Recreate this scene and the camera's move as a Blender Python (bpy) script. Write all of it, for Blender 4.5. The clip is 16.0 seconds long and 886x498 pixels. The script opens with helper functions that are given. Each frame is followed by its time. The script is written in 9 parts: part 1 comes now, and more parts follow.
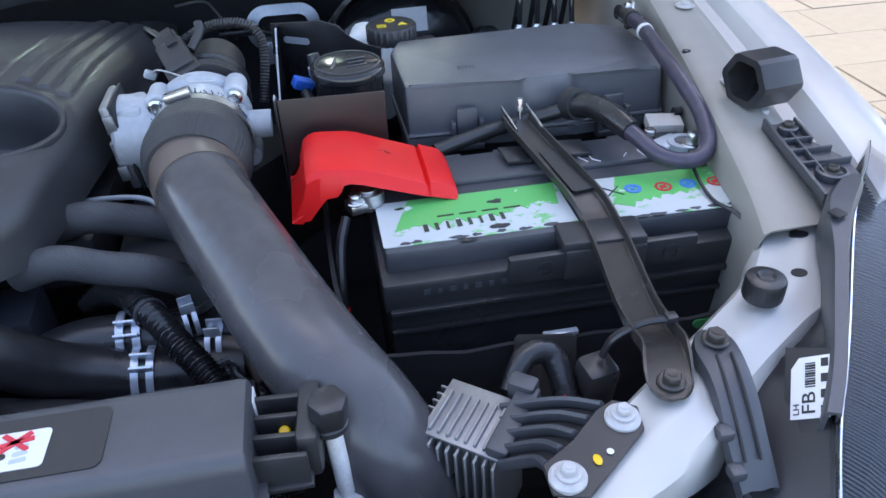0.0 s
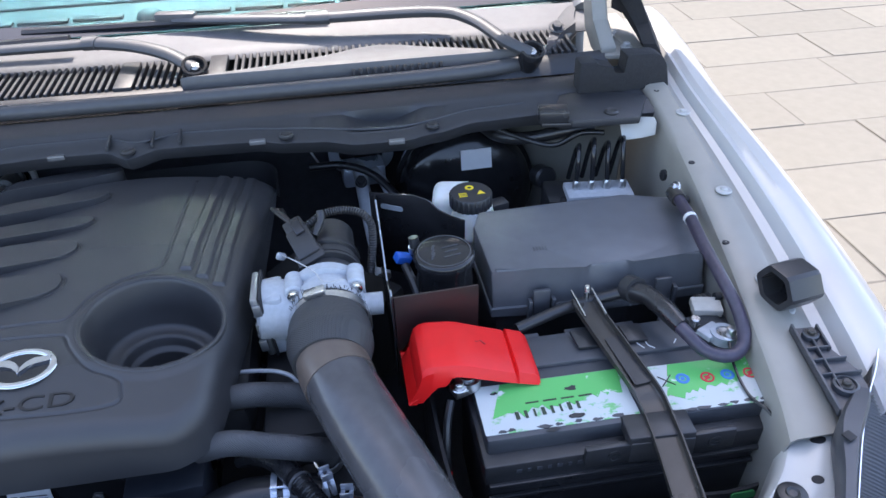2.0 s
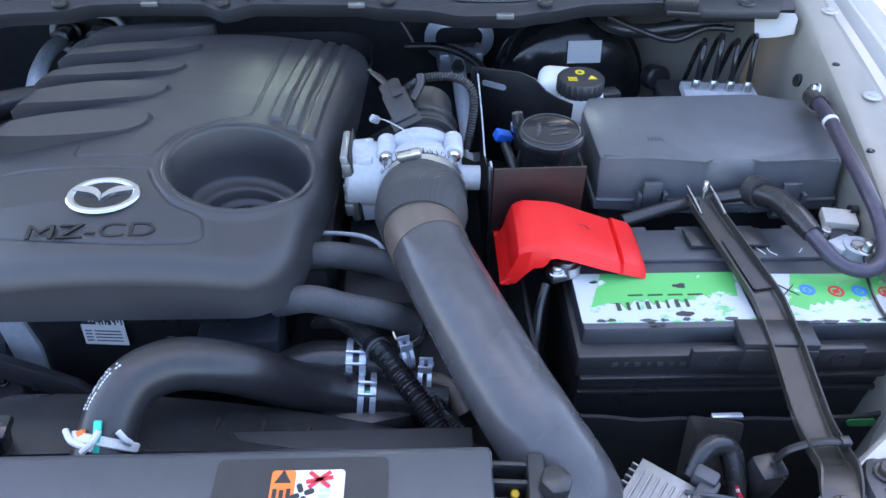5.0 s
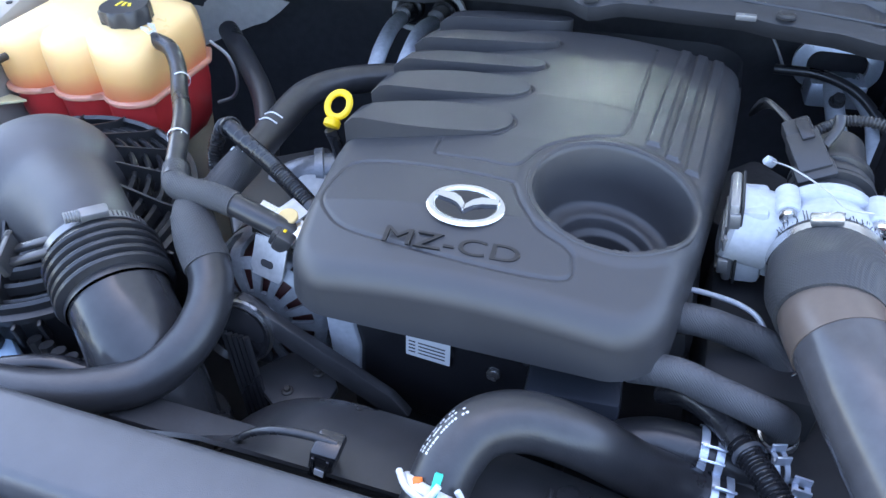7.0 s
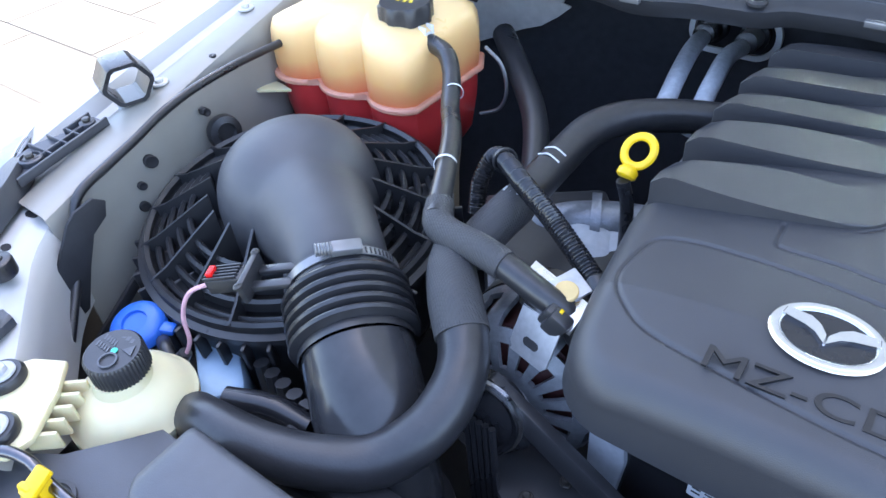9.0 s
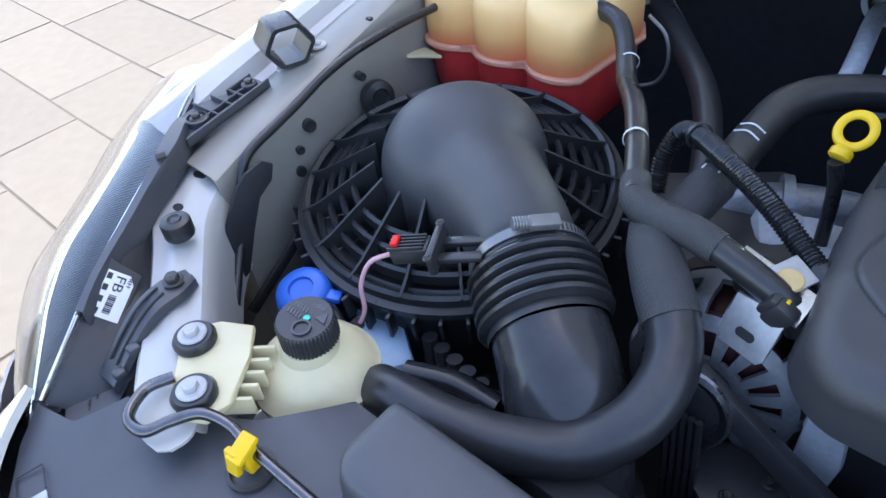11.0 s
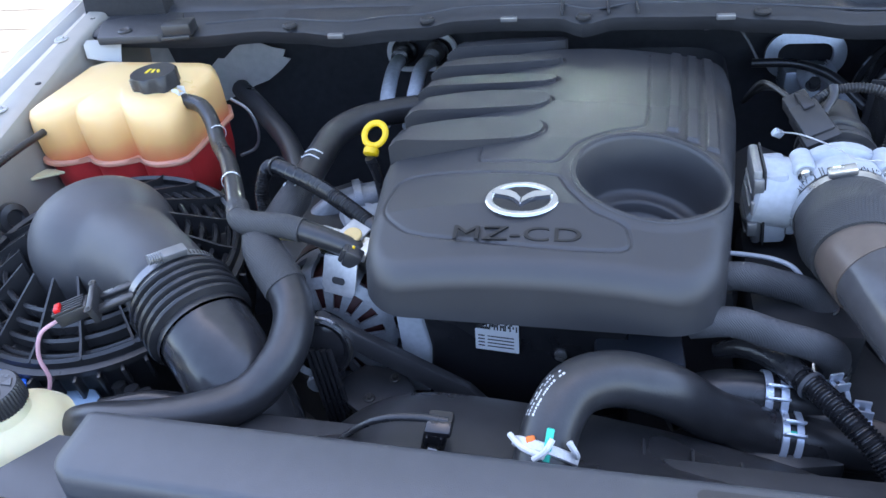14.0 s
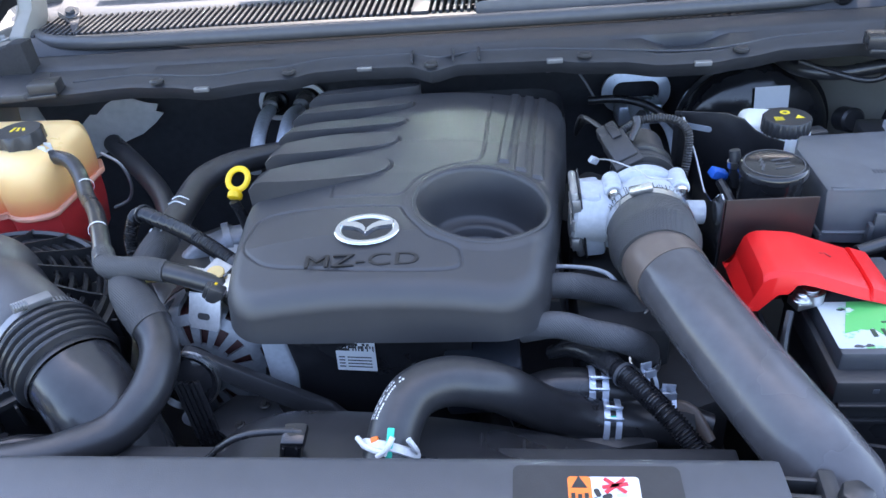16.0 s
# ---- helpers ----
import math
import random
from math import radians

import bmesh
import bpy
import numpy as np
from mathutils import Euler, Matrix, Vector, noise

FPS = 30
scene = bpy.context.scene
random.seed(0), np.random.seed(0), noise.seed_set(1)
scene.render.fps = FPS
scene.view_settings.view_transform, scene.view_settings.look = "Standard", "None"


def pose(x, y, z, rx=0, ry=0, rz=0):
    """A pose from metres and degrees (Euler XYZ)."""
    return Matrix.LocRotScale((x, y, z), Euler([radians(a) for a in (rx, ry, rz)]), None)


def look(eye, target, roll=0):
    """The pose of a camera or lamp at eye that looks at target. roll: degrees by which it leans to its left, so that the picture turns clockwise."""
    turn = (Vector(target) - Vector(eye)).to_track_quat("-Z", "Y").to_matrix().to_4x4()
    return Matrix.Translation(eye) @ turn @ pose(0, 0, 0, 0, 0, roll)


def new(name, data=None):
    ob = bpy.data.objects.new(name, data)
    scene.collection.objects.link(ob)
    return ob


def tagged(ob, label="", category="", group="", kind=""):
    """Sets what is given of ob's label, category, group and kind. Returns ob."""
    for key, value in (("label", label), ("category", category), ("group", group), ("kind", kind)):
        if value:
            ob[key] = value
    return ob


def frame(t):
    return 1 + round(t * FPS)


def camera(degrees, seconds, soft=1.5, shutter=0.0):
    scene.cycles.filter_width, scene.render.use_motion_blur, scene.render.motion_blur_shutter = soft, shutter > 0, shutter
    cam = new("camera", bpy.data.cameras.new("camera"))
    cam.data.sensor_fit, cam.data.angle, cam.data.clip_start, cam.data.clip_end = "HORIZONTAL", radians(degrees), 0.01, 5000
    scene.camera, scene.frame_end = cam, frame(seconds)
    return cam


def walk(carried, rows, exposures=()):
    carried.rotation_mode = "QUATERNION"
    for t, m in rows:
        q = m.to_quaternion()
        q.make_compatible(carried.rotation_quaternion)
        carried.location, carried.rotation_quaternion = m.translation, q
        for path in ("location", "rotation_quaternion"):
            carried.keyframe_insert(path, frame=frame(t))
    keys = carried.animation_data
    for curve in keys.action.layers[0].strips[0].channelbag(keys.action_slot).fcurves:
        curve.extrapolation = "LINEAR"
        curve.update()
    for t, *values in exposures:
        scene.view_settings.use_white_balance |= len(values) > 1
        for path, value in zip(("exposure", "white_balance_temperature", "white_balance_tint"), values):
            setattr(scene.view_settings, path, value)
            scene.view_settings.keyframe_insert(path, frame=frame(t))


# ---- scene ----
cam = camera(62.1, 16.0)
PATH = [
    (0, (0.388, -0.354, 1.42), (0.648, 1.258, 0.266), -2.4),
    (0.5, (0.347, -0.375, 1.513), (0.562, 1.205, 0.307), -4.3),
    (1, (0.33, -0.369, 1.564), (0.529, 1.207, 0.348), -4.6),
    (1.5, (0.324, -0.373, 1.631), (0.537, 1.221, 0.441), -3.5),
    (2, (0.31, -0.358, 1.674), (0.536, 1.261, 0.522), -1.9),
    (2.5, (0.302, -0.325, 1.688), (0.545, 1.309, 0.562), -0.4),
    (3, (0.302, -0.294, 1.686), (0.548, 1.343, 0.564), 0.4),
    (3.2, (0.315, -0.286, 1.687), (0.552, 1.345, 0.555), 0.3),
    (5.5, (0.232, -0.352, 1.55), (0.158, 1.168, 0.252), -0.1),
    (6, (0.183, -0.308, 1.543), (-0.044, 1.208, 0.258), -0.7),
    (6.5, (0.145, -0.269, 1.543), (-0.223, 1.223, 0.262), -1.0),
    (7, (0.115, -0.243, 1.544), (-0.41, 1.186, 0.247), -2.2),
    (7.5, (0.072, -0.229, 1.52), (-0.575, 1.144, 0.218), -3.1),
    (8, (0.059, -0.203, 1.501), (-0.698, 1.105, 0.192), -3.8),
    (8.5, (0.05, -0.162, 1.512), (-0.823, 1.081, 0.211), -4.4),
    (9, (-0.027, -0.137, 1.513), (-1.007, 1.032, 0.219), -5.1),
    (9.5, (-0.095, -0.109, 1.51), (-1.147, 0.984, 0.207), -5.3),
    (9.7, (-0.115, -0.098, 1.508), (-1.196, 0.984, 0.219), -4.9),
    (11.8, (-0.127, -0.271, 1.487), (-1.191, 0.736, 0.126), -8.1),
    (12, (-0.113, -0.287, 1.477), (-1.142, 0.756, 0.116), -8.3),
    (12.5, (-0.074, -0.314, 1.478), (-0.985, 0.851, 0.132), -8.6),
    (13, (-0.01, -0.333, 1.49), (-0.761, 0.991, 0.192), -8.1),
    (13.5, (0.027, -0.34, 1.51), (-0.566, 1.107, 0.263), -7.7),
    (14, (0.053, -0.343, 1.547), (-0.415, 1.195, 0.357), -7.4),
    (14.5, (0.068, -0.361, 1.571), (-0.301, 1.236, 0.425), -6.7),
    (15, (0.099, -0.382, 1.577), (-0.205, 1.244, 0.453), -6.3),
    (15.5, (0.13, -0.395, 1.574), (-0.129, 1.246, 0.46), -6.0),
    (16, (0.129, -0.404, 1.57), (-0.102, 1.239, 0.454), -6.0),
]
EXPOSURES = [(0, 2.42, 7050, 15), (1.0, 2.6, 6850, 15), (2.0, 2.36, 6700, 15), (3.2, 2.18, 6700, 15), (5.5, 3.0, 6700, 15), (6.5, 3.15, 6700, 15), (7.5, 3.3, 6700, 15), (8.5, 3.25, 6700, 15), (9.5, 2.95, 6700, 15), (12.0, 2.27, 6700, 15), (12.5, 2.38, 6700, 15), (13.5, 2.75, 6700, 15), (14.5, 3.0, 6700, 15), (16, 3.0, 6700, 15)]
walk(cam, [(t, look(eye, target, roll)) for t, eye, target, roll in PATH], EXPOSURES)

# ---- light ----
SUN_EL, SUN_AZ = 61.0, -3.0   # degrees: height, and turn from the rear of the car towards -x
world = bpy.data.worlds.new("sky")
scene.world = world
world.use_nodes = True
_wt = world.node_tree
_sky = _wt.nodes.new("ShaderNodeTexSky")
_sky.sky_type = 'NISHITA'
_sky.sun_disc = False
_sky.sun_elevation = radians(SUN_EL)
_sky.sun_rotation = radians(SUN_AZ)
_sky.air_density, _sky.dust_density = 1.0, 1.5
_wt.links.new(_sky.outputs[0], _wt.nodes["Background"].inputs[0])
_wt.nodes["Background"].inputs[1].default_value = 0.15
sun = new("sun", bpy.data.lights.new("sun", 'SUN'))
sun.data.energy, sun.data.angle, sun.data.color = 1.8, radians(0.6), (1.0, 0.95, 0.88)
_to = Vector((math.sin(radians(SUN_AZ)) * math.cos(radians(SUN_EL)), math.cos(radians(SUN_AZ)) * math.cos(radians(SUN_EL)), math.sin(radians(SUN_EL))))
sun.matrix_world = look(_to * 30, (0, 0, 0))


# ---- materials ----
def mat(name, base, rough=0.5, metal=0.0, var=0.12, scale=40.0, bump=0.0, bscale=600.0, spec=0.5, coat=0.0, rvar=0.1, trans=0.0, sss=0.0, island=0.0):
    """A surface with grain and blotches: two noises vary colour and roughness, a third gives relief."""
    m = bpy.data.materials.new(name)
    m.use_nodes = True
    nt = m.node_tree
    b = nt.nodes["Principled BSDF"]
    tc = nt.nodes.new("ShaderNodeTexCoord")
    n1 = nt.nodes.new("ShaderNodeTexNoise")
    n1.inputs["Scale"].default_value, n1.inputs["Detail"].default_value = scale * 0.2, 5
    n2 = nt.nodes.new("ShaderNodeTexNoise")
    n2.inputs["Scale"].default_value, n2.inputs["Detail"].default_value = scale * 2.5, 4
    add = nt.nodes.new("ShaderNodeMath")
    add.operation = 'ADD'
    for n in (n1, n2):
        nt.links.new(tc.outputs["Object"], n.inputs["Vector"])
    nt.links.new(n1.outputs["Fac"], add.inputs[0])
    nt.links.new(n2.outputs["Fac"], add.inputs[1])
    mr = nt.nodes.new("ShaderNodeMapRange")
    mr.inputs["From Min"].default_value, mr.inputs["From Max"].default_value = 0.65, 1.35
    mr.inputs["To Min"].default_value, mr.inputs["To Max"].default_value = 1 - var, 1 + var
    nt.links.new(add.outputs[0], mr.inputs["Value"])
    mul = nt.nodes.new("ShaderNodeVectorMath")
    mul.operation = 'SCALE'
    mul.inputs[0].default_value = base
    nt.links.new(mr.outputs[0], mul.inputs["Scale"])
    nt.links.new(mul.outputs[0], b.inputs["Base Color"])
    rr = nt.nodes.new("ShaderNodeMapRange")
    rr.inputs["From Min"].default_value, rr.inputs["From Max"].default_value = 0.3, 0.7
    rr.inputs["To Min"].default_value, rr.inputs["To Max"].default_value = max(0.02, rough - rvar), min(1, rough + rvar)
    nt.links.new(n1.outputs["Fac"], rr.inputs["Value"])
    nt.links.new(rr.outputs[0], b.inputs["Roughness"])
    b.inputs["Metallic"].default_value = metal
    b.inputs["Specular IOR Level"].default_value = spec
    b.inputs["Coat Weight"].default_value = coat
    b.inputs["Coat Roughness"].default_value = 0.08
    if trans:
        b.inputs["Transmission Weight"].default_value = trans
    if sss:
        b.inputs["Subsurface Weight"].default_value = sss
        b.inputs["Subsurface Radius"].default_value = (0.02, 0.012, 0.006)
        b.inputs["Subsurface Scale"].default_value = 0.6
    if bump:
        n3 = nt.nodes.new("ShaderNodeTexNoise")
        n3.inputs["Scale"].default_value, n3.inputs["Detail"].default_value = bscale, 3
        bp = nt.nodes.new("ShaderNodeBump")
        bp.inputs["Strength"].default_value, bp.inputs["Distance"].default_value = bump, 0.001
        nt.links.new(tc.outputs["Object"], n3.inputs["Vector"])
        nt.links.new(n3.outputs["Fac"], bp.inputs["Height"])
        nt.links.new(bp.outputs[0], b.inputs["Normal"])
    return m


def worn(name, lo, hi, rough, scale, low=0.45, high=0.55, metal=0.0, stretch=(1, 1, 1), bump=0.1):
    """Two colours that meet in ragged patches."""
    m = mat(name, hi, rough, metal, bump=bump)
    nt = m.node_tree
    b = nt.nodes["Principled BSDF"]
    tc = nt.nodes["Texture Coordinate"]
    mp = nt.nodes.new("ShaderNodeMapping")
    mp.inputs["Scale"].default_value = stretch
    n = nt.nodes.new("ShaderNodeTexNoise")
    n.inputs["Scale"].default_value, n.inputs["Detail"].default_value, n.inputs["Roughness"].default_value = scale, 6, 0.6
    cr = nt.nodes.new("ShaderNodeValToRGB")
    cr.color_ramp.elements[0].position, cr.color_ramp.elements[0].color = low, (*lo, 1)
    cr.color_ramp.elements[1].position, cr.color_ramp.elements[1].color = high, (*hi, 1)
    nt.links.new(tc.outputs["Object"], mp.inputs["Vector"])
    nt.links.new(mp.outputs[0], n.inputs["Vector"])
    nt.links.new(n.outputs["Fac"], cr.inputs["Fac"])
    nt.links.new(cr.outputs[0], b.inputs["Base Color"])
    return m


def by_height(name, stops, rough, z0, z1, sss=0.2):
    """A translucent tank wall whose colour follows the fluid inside it."""
    m = mat(name, stops[0][1], rough, sss=sss)
    nt = m.node_tree
    b = nt.nodes["Principled BSDF"]
    tc = nt.nodes["Texture Coordinate"]
    sep = nt.nodes.new("ShaderNodeSeparateXYZ")
    n = nt.nodes.new("ShaderNodeTexNoise")
    n.inputs["Scale"].default_value, n.inputs["Detail"].default_value = 14, 3
    mr = nt.nodes.new("ShaderNodeMapRange")
    mr.inputs["From Min"].default_value, mr.inputs["From Max"].default_value = z0, z1
    ad = nt.nodes.new("ShaderNodeMath")
    ad.operation = 'MULTIPLY_ADD'
    ad.inputs[1].default_value, ad.inputs[2].default_value = 0.25, -0.125
    ad2 = nt.nodes.new("ShaderNodeMath")
    cr = nt.nodes.new("ShaderNodeValToRGB")
    while len(cr.color_ramp.elements) < len(stops):
        cr.color_ramp.elements.new(0.5)
    for e, (p, c) in zip(cr.color_ramp.elements, stops):
        e.position, e.color = p, (*c, 1)
    nt.links.new(tc.outputs["Object"], sep.inputs[0])
    nt.links.new(tc.outputs["Object"], n.inputs["Vector"])
    nt.links.new(sep.outputs["Z"], mr.inputs["Value"])
    nt.links.new(n.outputs["Fac"], ad.inputs[0])
    nt.links.new(mr.outputs[0], ad2.inputs[0])
    nt.links.new(ad.outputs[0], ad2.inputs[1])
    nt.links.new(ad2.outputs[0], cr.inputs["Fac"])
    nt.links.new(cr.outputs[0], b.inputs["Base Color"])
    return m


def woven(name, base, rough, scale):
    """Braided sleeve: a fine diagonal weave in relief."""
    m = mat(name, base, rough, var=0.1)
    nt = m.node_tree
    tc = nt.nodes["Texture Coordinate"]
    last = None
    for turn in (45, -45):
        mp = nt.nodes.new("ShaderNodeMapping")
        mp.inputs["Rotation"].default_value = (radians(turn), radians(turn * 0.6), radians(turn))
        w = nt.nodes.new("ShaderNodeTexWave")
        w.inputs["Scale"].default_value = scale
        nt.links.new(tc.outputs["Object"], mp.inputs["Vector"])
        nt.links.new(mp.outputs[0], w.inputs["Vector"])
        if last:
            mx = nt.nodes.new("ShaderNodeMath")
            mx.operation = 'MAXIMUM'
            nt.links.new(last.outputs["Fac"], mx.inputs[0])
            nt.links.new(w.outputs["Fac"], mx.inputs[1])
            last = mx
        else:
            last = w
    bp = nt.nodes.new("ShaderNodeBump")
    bp.inputs["Strength"].default_value, bp.inputs["Distance"].default_value = 0.5, 0.001
    nt.links.new(last.outputs[0], bp.inputs["Height"])
    nt.links.new(bp.outputs[0], nt.nodes["Principled BSDF"].inputs["Normal"])
    return m


M_COVER = mat("engine_cover_plastic", (0.032, 0.032, 0.035), 0.46, var=0.1, scale=12, bump=0.2, bscale=1400, rvar=0.05, spec=0.55)
M_PLASTIC = mat("black_plastic", (0.027, 0.027, 0.029), 0.34, var=0.15, scale=30, bump=0.15, bscale=900)
M_TRIM = mat("grey_black_plastic", (0.044, 0.047, 0.055), 0.42, var=0.12, scale=25, bump=0.25, bscale=1200, rvar=0.08, spec=0.65)
# Lid plastic lightened: its sheen is put into the base colour.
M_LID = mat("sheen_box_plastic", (0.092, 0.096, 0.106), 0.42, var=0.14, scale=18, bump=0.25, bscale=1100, rvar=0.08, spec=0.6)
M_GLOSS = mat("shiny_black", (0.016, 0.016, 0.018), 0.18, var=0.2, scale=20, bump=0.03)
M_RUBBER = mat("black_rubber", (0.019, 0.019, 0.021), 0.32, var=0.3, scale=40, bump=0.14, bscale=420, spec=0.55)
# Black for hidden parts; it also stands for shade inside holes and slots.
M_DARK = mat("black_and_cavity_shade", (0.016, 0.016, 0.018), 0.7, var=0.3, scale=20, bump=0.3, bscale=150)
M_SATIN = mat("satin_grey_metal", (0.2, 0.2, 0.205), 0.35, 0.5, var=0.08)
M_INSUL = mat("firewall_insulation", (0.044, 0.045, 0.052), 0.75, var=0.25, scale=25, bump=0.5, bscale=90)
M_PIPE = mat("charge_pipe_plastic", (0.062, 0.06, 0.064), 0.25, var=0.28, scale=18, bump=0.06, bscale=300, rvar=0.12)
M_DUCT = mat("polished_duct_plastic", (0.026, 0.026, 0.028), 0.16, var=0.2, scale=30, bump=0.15, bscale=120, rvar=0.1)
M_BRAID = woven("grey_braid", (0.06, 0.06, 0.065), 0.6, 210)
M_SLEEVE = woven("braided_sleeve", (0.035, 0.035, 0.037), 0.6, 150)
M_SILVER = mat("cast_aluminium", (0.36, 0.365, 0.375), 0.5, 1.0, var=0.25, scale=60, bump=0.3, bscale=400)
M_SILVER = mat("silver_label_film", (0.40, 0.42, 0.45), 0.38, var=0.15, scale=60, bump=0.03)
M_ROD = mat("blackened_steel", (0.13, 0.13, 0.14), 0.24, 1.0, var=0.2, scale=60, bump=0.04)
M_STEEL = mat("zinc_steel", (0.62, 0.62, 0.62), 0.3, 1.0, var=0.15, scale=80, bump=0.1)
M_CHROME = mat("chrome", (0.85, 0.86, 0.88), 0.08, 1.0, var=0.03, rvar=0.03)
M_BRKT = mat("black_painted_steel", (0.05, 0.046, 0.042), 0.32, 0.3, var=0.15, scale=30, bump=0.08)
M_MAROON = worn("rusty_black_plate", (0.012, 0.011, 0.012), (0.045, 0.016, 0.014), 0.35, 9, 0.3, 0.75)
M_PAINT = mat("white_body_paint", (0.43, 0.425, 0.41), 0.32, var=0.04, scale=8, spec=0.4, coat=0.2, rvar=0.05)
# Body white darkened and warmed: shade and bounced sunlight are put into the colour.
M_INNER = mat("inner_body_shaded", (0.26, 0.247, 0.217), 0.42, var=0.07, scale=12, bump=0.05, bscale=60)
# Whiter than the body: the unseen bonnet inside serves to brighten reflections.
M_BONNET = mat("bonnet_reflector_white", (0.82, 0.82, 0.81), 0.4, var=0.05, scale=8)
M_RED = mat("red_plastic", (0.74, 0.012, 0.012), 0.46, var=0.06, scale=20, bump=0.06, spec=0.35)
M_YELLOW = mat("yellow_plastic", (0.74, 0.46, 0.005), 0.35, var=0.05)
M_BLUE = mat("blue_plastic", (0.02, 0.13, 0.55), 0.35, var=0.06)
M_CREAM = mat("cream_plastic", (0.62, 0.55, 0.34), 0.4, var=0.06, scale=15, sss=0.25)
M_MILK = mat("milk_white_plastic", (0.78, 0.78, 0.74), 0.4, var=0.05, sss=0.25)
M_WHITE = mat("white_paper_label", (0.66, 0.66, 0.66), 0.5, var=0.03)
M_INK = mat("black_ink", (0.02, 0.02, 0.022), 0.5, var=0.05)
M_PRINT = mat("white_print", (0.6, 0.6, 0.6), 0.6, var=0.15, scale=200)
M_YPRINT = mat("yellow_print", (0.75, 0.55, 0.03), 0.5, var=0.05)
M_ORANGE = mat("orange_label", (0.85, 0.19, 0.03), 0.45, var=0.04)
M_REDINK = mat("red_ink", (0.6, 0.03, 0.05), 0.5, var=0.05)
M_SLATE = mat("slate_ink", (0.22, 0.26, 0.36), 0.5, var=0.05)
M_BLUEINK = mat("blue_ink", (0.05, 0.2, 0.5), 0.5, var=0.05)
M_TEAL = mat("teal_paint_mark", (0.02, 0.5, 0.36), 0.5, var=0.1)
M_BADGE = mat("satin_chrome", (0.55, 0.56, 0.58), 0.2, 1.0, var=0.08, scale=300, rvar=0.08)
M_COWL = mat("weathered_cowl_plastic", (0.026, 0.027, 0.031), 0.48, var=0.15, scale=25, bump=0.25, bscale=1000, rvar=0.08, spec=0.55)
# Lighter copy of the cowl plastic: direct sunlight is put into the colour.
M_SUNLIT = mat("sunlit_cowl_plastic", (0.1, 0.101, 0.105), 0.55, var=0.12, scale=25, bump=0.2, bscale=1000, rvar=0.08, spec=0.4)
M_DULL = mat("dull_painted_bolt", (0.42, 0.42, 0.43), 0.55, 0.2, var=0.15, scale=60)
M_PALE = mat("pale_blue_steel", (0.55, 0.6, 0.68), 0.35, 0.6, var=0.1, scale=80)
M_LABEL = worn("torn_green_label", (0.62, 0.66, 0.64), (0.10, 0.45, 0.12), 0.4, 30, 0.36, 0.40, stretch=(1, 1.4, 1))
M_LABELW = worn("torn_white_label", (0.16, 0.46, 0.17), (0.5, 0.53, 0.52), 0.4, 46, 0.38, 0.44, stretch=(1, 1.4, 1))
# Smoked mirror; its brown tint paints in the reflected paving.
M_BOWL = mat("smoked_mirror", (0.2, 0.175, 0.15), 0.16, 1.0, var=0.15, scale=20)
M_AMBER = mat("amber_lamp", (0.32, 0.09, 0.02), 0.2, var=0.1)
M_FLUTE = mat("lamp_ribs", (0.075, 0.083, 0.096), 0.38, 0.2, var=0.1)
M_DOME = mat("matt_dome_plastic", (0.05, 0.05, 0.054), 0.5, var=0.1, scale=14, bump=0.2, bscale=1200, rvar=0.06)
M_CAST = mat("bright_casting", (0.2, 0.21, 0.23), 0.4, 0.45, var=0.2, scale=70, bump=0.4, bscale=350)
M_LINER = mat("pale_liner_fabric", (0.62, 0.6, 0.57), 0.7, var=0.12, scale=30, bump=0.3, bscale=300)
M_WASH = mat("pale_blue_bottle", (0.36, 0.52, 0.68), 0.45, var=0.06)
# Cover plastic blackened: the letters carry the shade of a recess.
M_LETTER = mat("shaded_letter_plastic", (0.008, 0.008, 0.009), 0.35, var=0.05)
M_FOIL = mat("foil_wrap", (0.74, 0.76, 0.8), 0.38, 0.45, var=0.2, scale=60, bump=1.0, bscale=110)
M_TABS = mat("dull_zinc_plate", (0.46, 0.46, 0.47), 0.42, 0.6, var=0.18, scale=60, bump=0.15)
M_COPPER = mat("copper_winding", (0.05, 0.012, 0.012), 0.5, 0.2, var=0.3, scale=200)
M_PURPLE = mat("purple_black_cable", (0.045, 0.038, 0.058), 0.35, var=0.3, scale=60)
M_TAPE = mat("glossy_loom_tape", (0.02, 0.02, 0.022), 0.25, var=0.2, scale=90, bump=0.5, bscale=260)
M_PINKWIRE = mat("pink_wire", (0.6, 0.33, 0.36), 0.45, var=0.1)
M_GREYMET = mat("module_aluminium", (0.3, 0.3, 0.305), 0.5, 0.8, var=0.1, scale=80, bump=0.2, bscale=500)
M_CLEAR = mat("clear_lamp_lens", (0.86, 0.88, 0.9), 0.04, var=0.02, trans=1.0, rvar=0.02, spec=0.12)
M_LAMP = mat("lamp_reflector", (0.045, 0.052, 0.062), 0.4, 0.2, var=0.15, scale=120)
M_TAN = mat("tan_ring_plastic", (0.115, 0.088, 0.073), 0.34, var=0.15, scale=40)
M_SLAB = mat("paving_slab", (0.172, 0.161, 0.134), 0.8, var=0.1, scale=6, bump=0.35, bscale=120)
M_BLOCKER = mat("blocker_grey", (0.12, 0.11, 0.1), 0.85, var=0.12, scale=2, bump=0.3, bscale=60)
M_JOINT = mat("sand_joint", (0.11, 0.1, 0.088), 0.9, var=0.2, scale=20)
M_GLASS = mat("tinted_windscreen", (0.36, 0.68, 0.75), 0.03, var=0.02, trans=1.0, rvar=0.02, spec=0.1)
M_GLASS.node_tree.nodes["Principled BSDF"].inputs["IOR"].default_value = 1.2
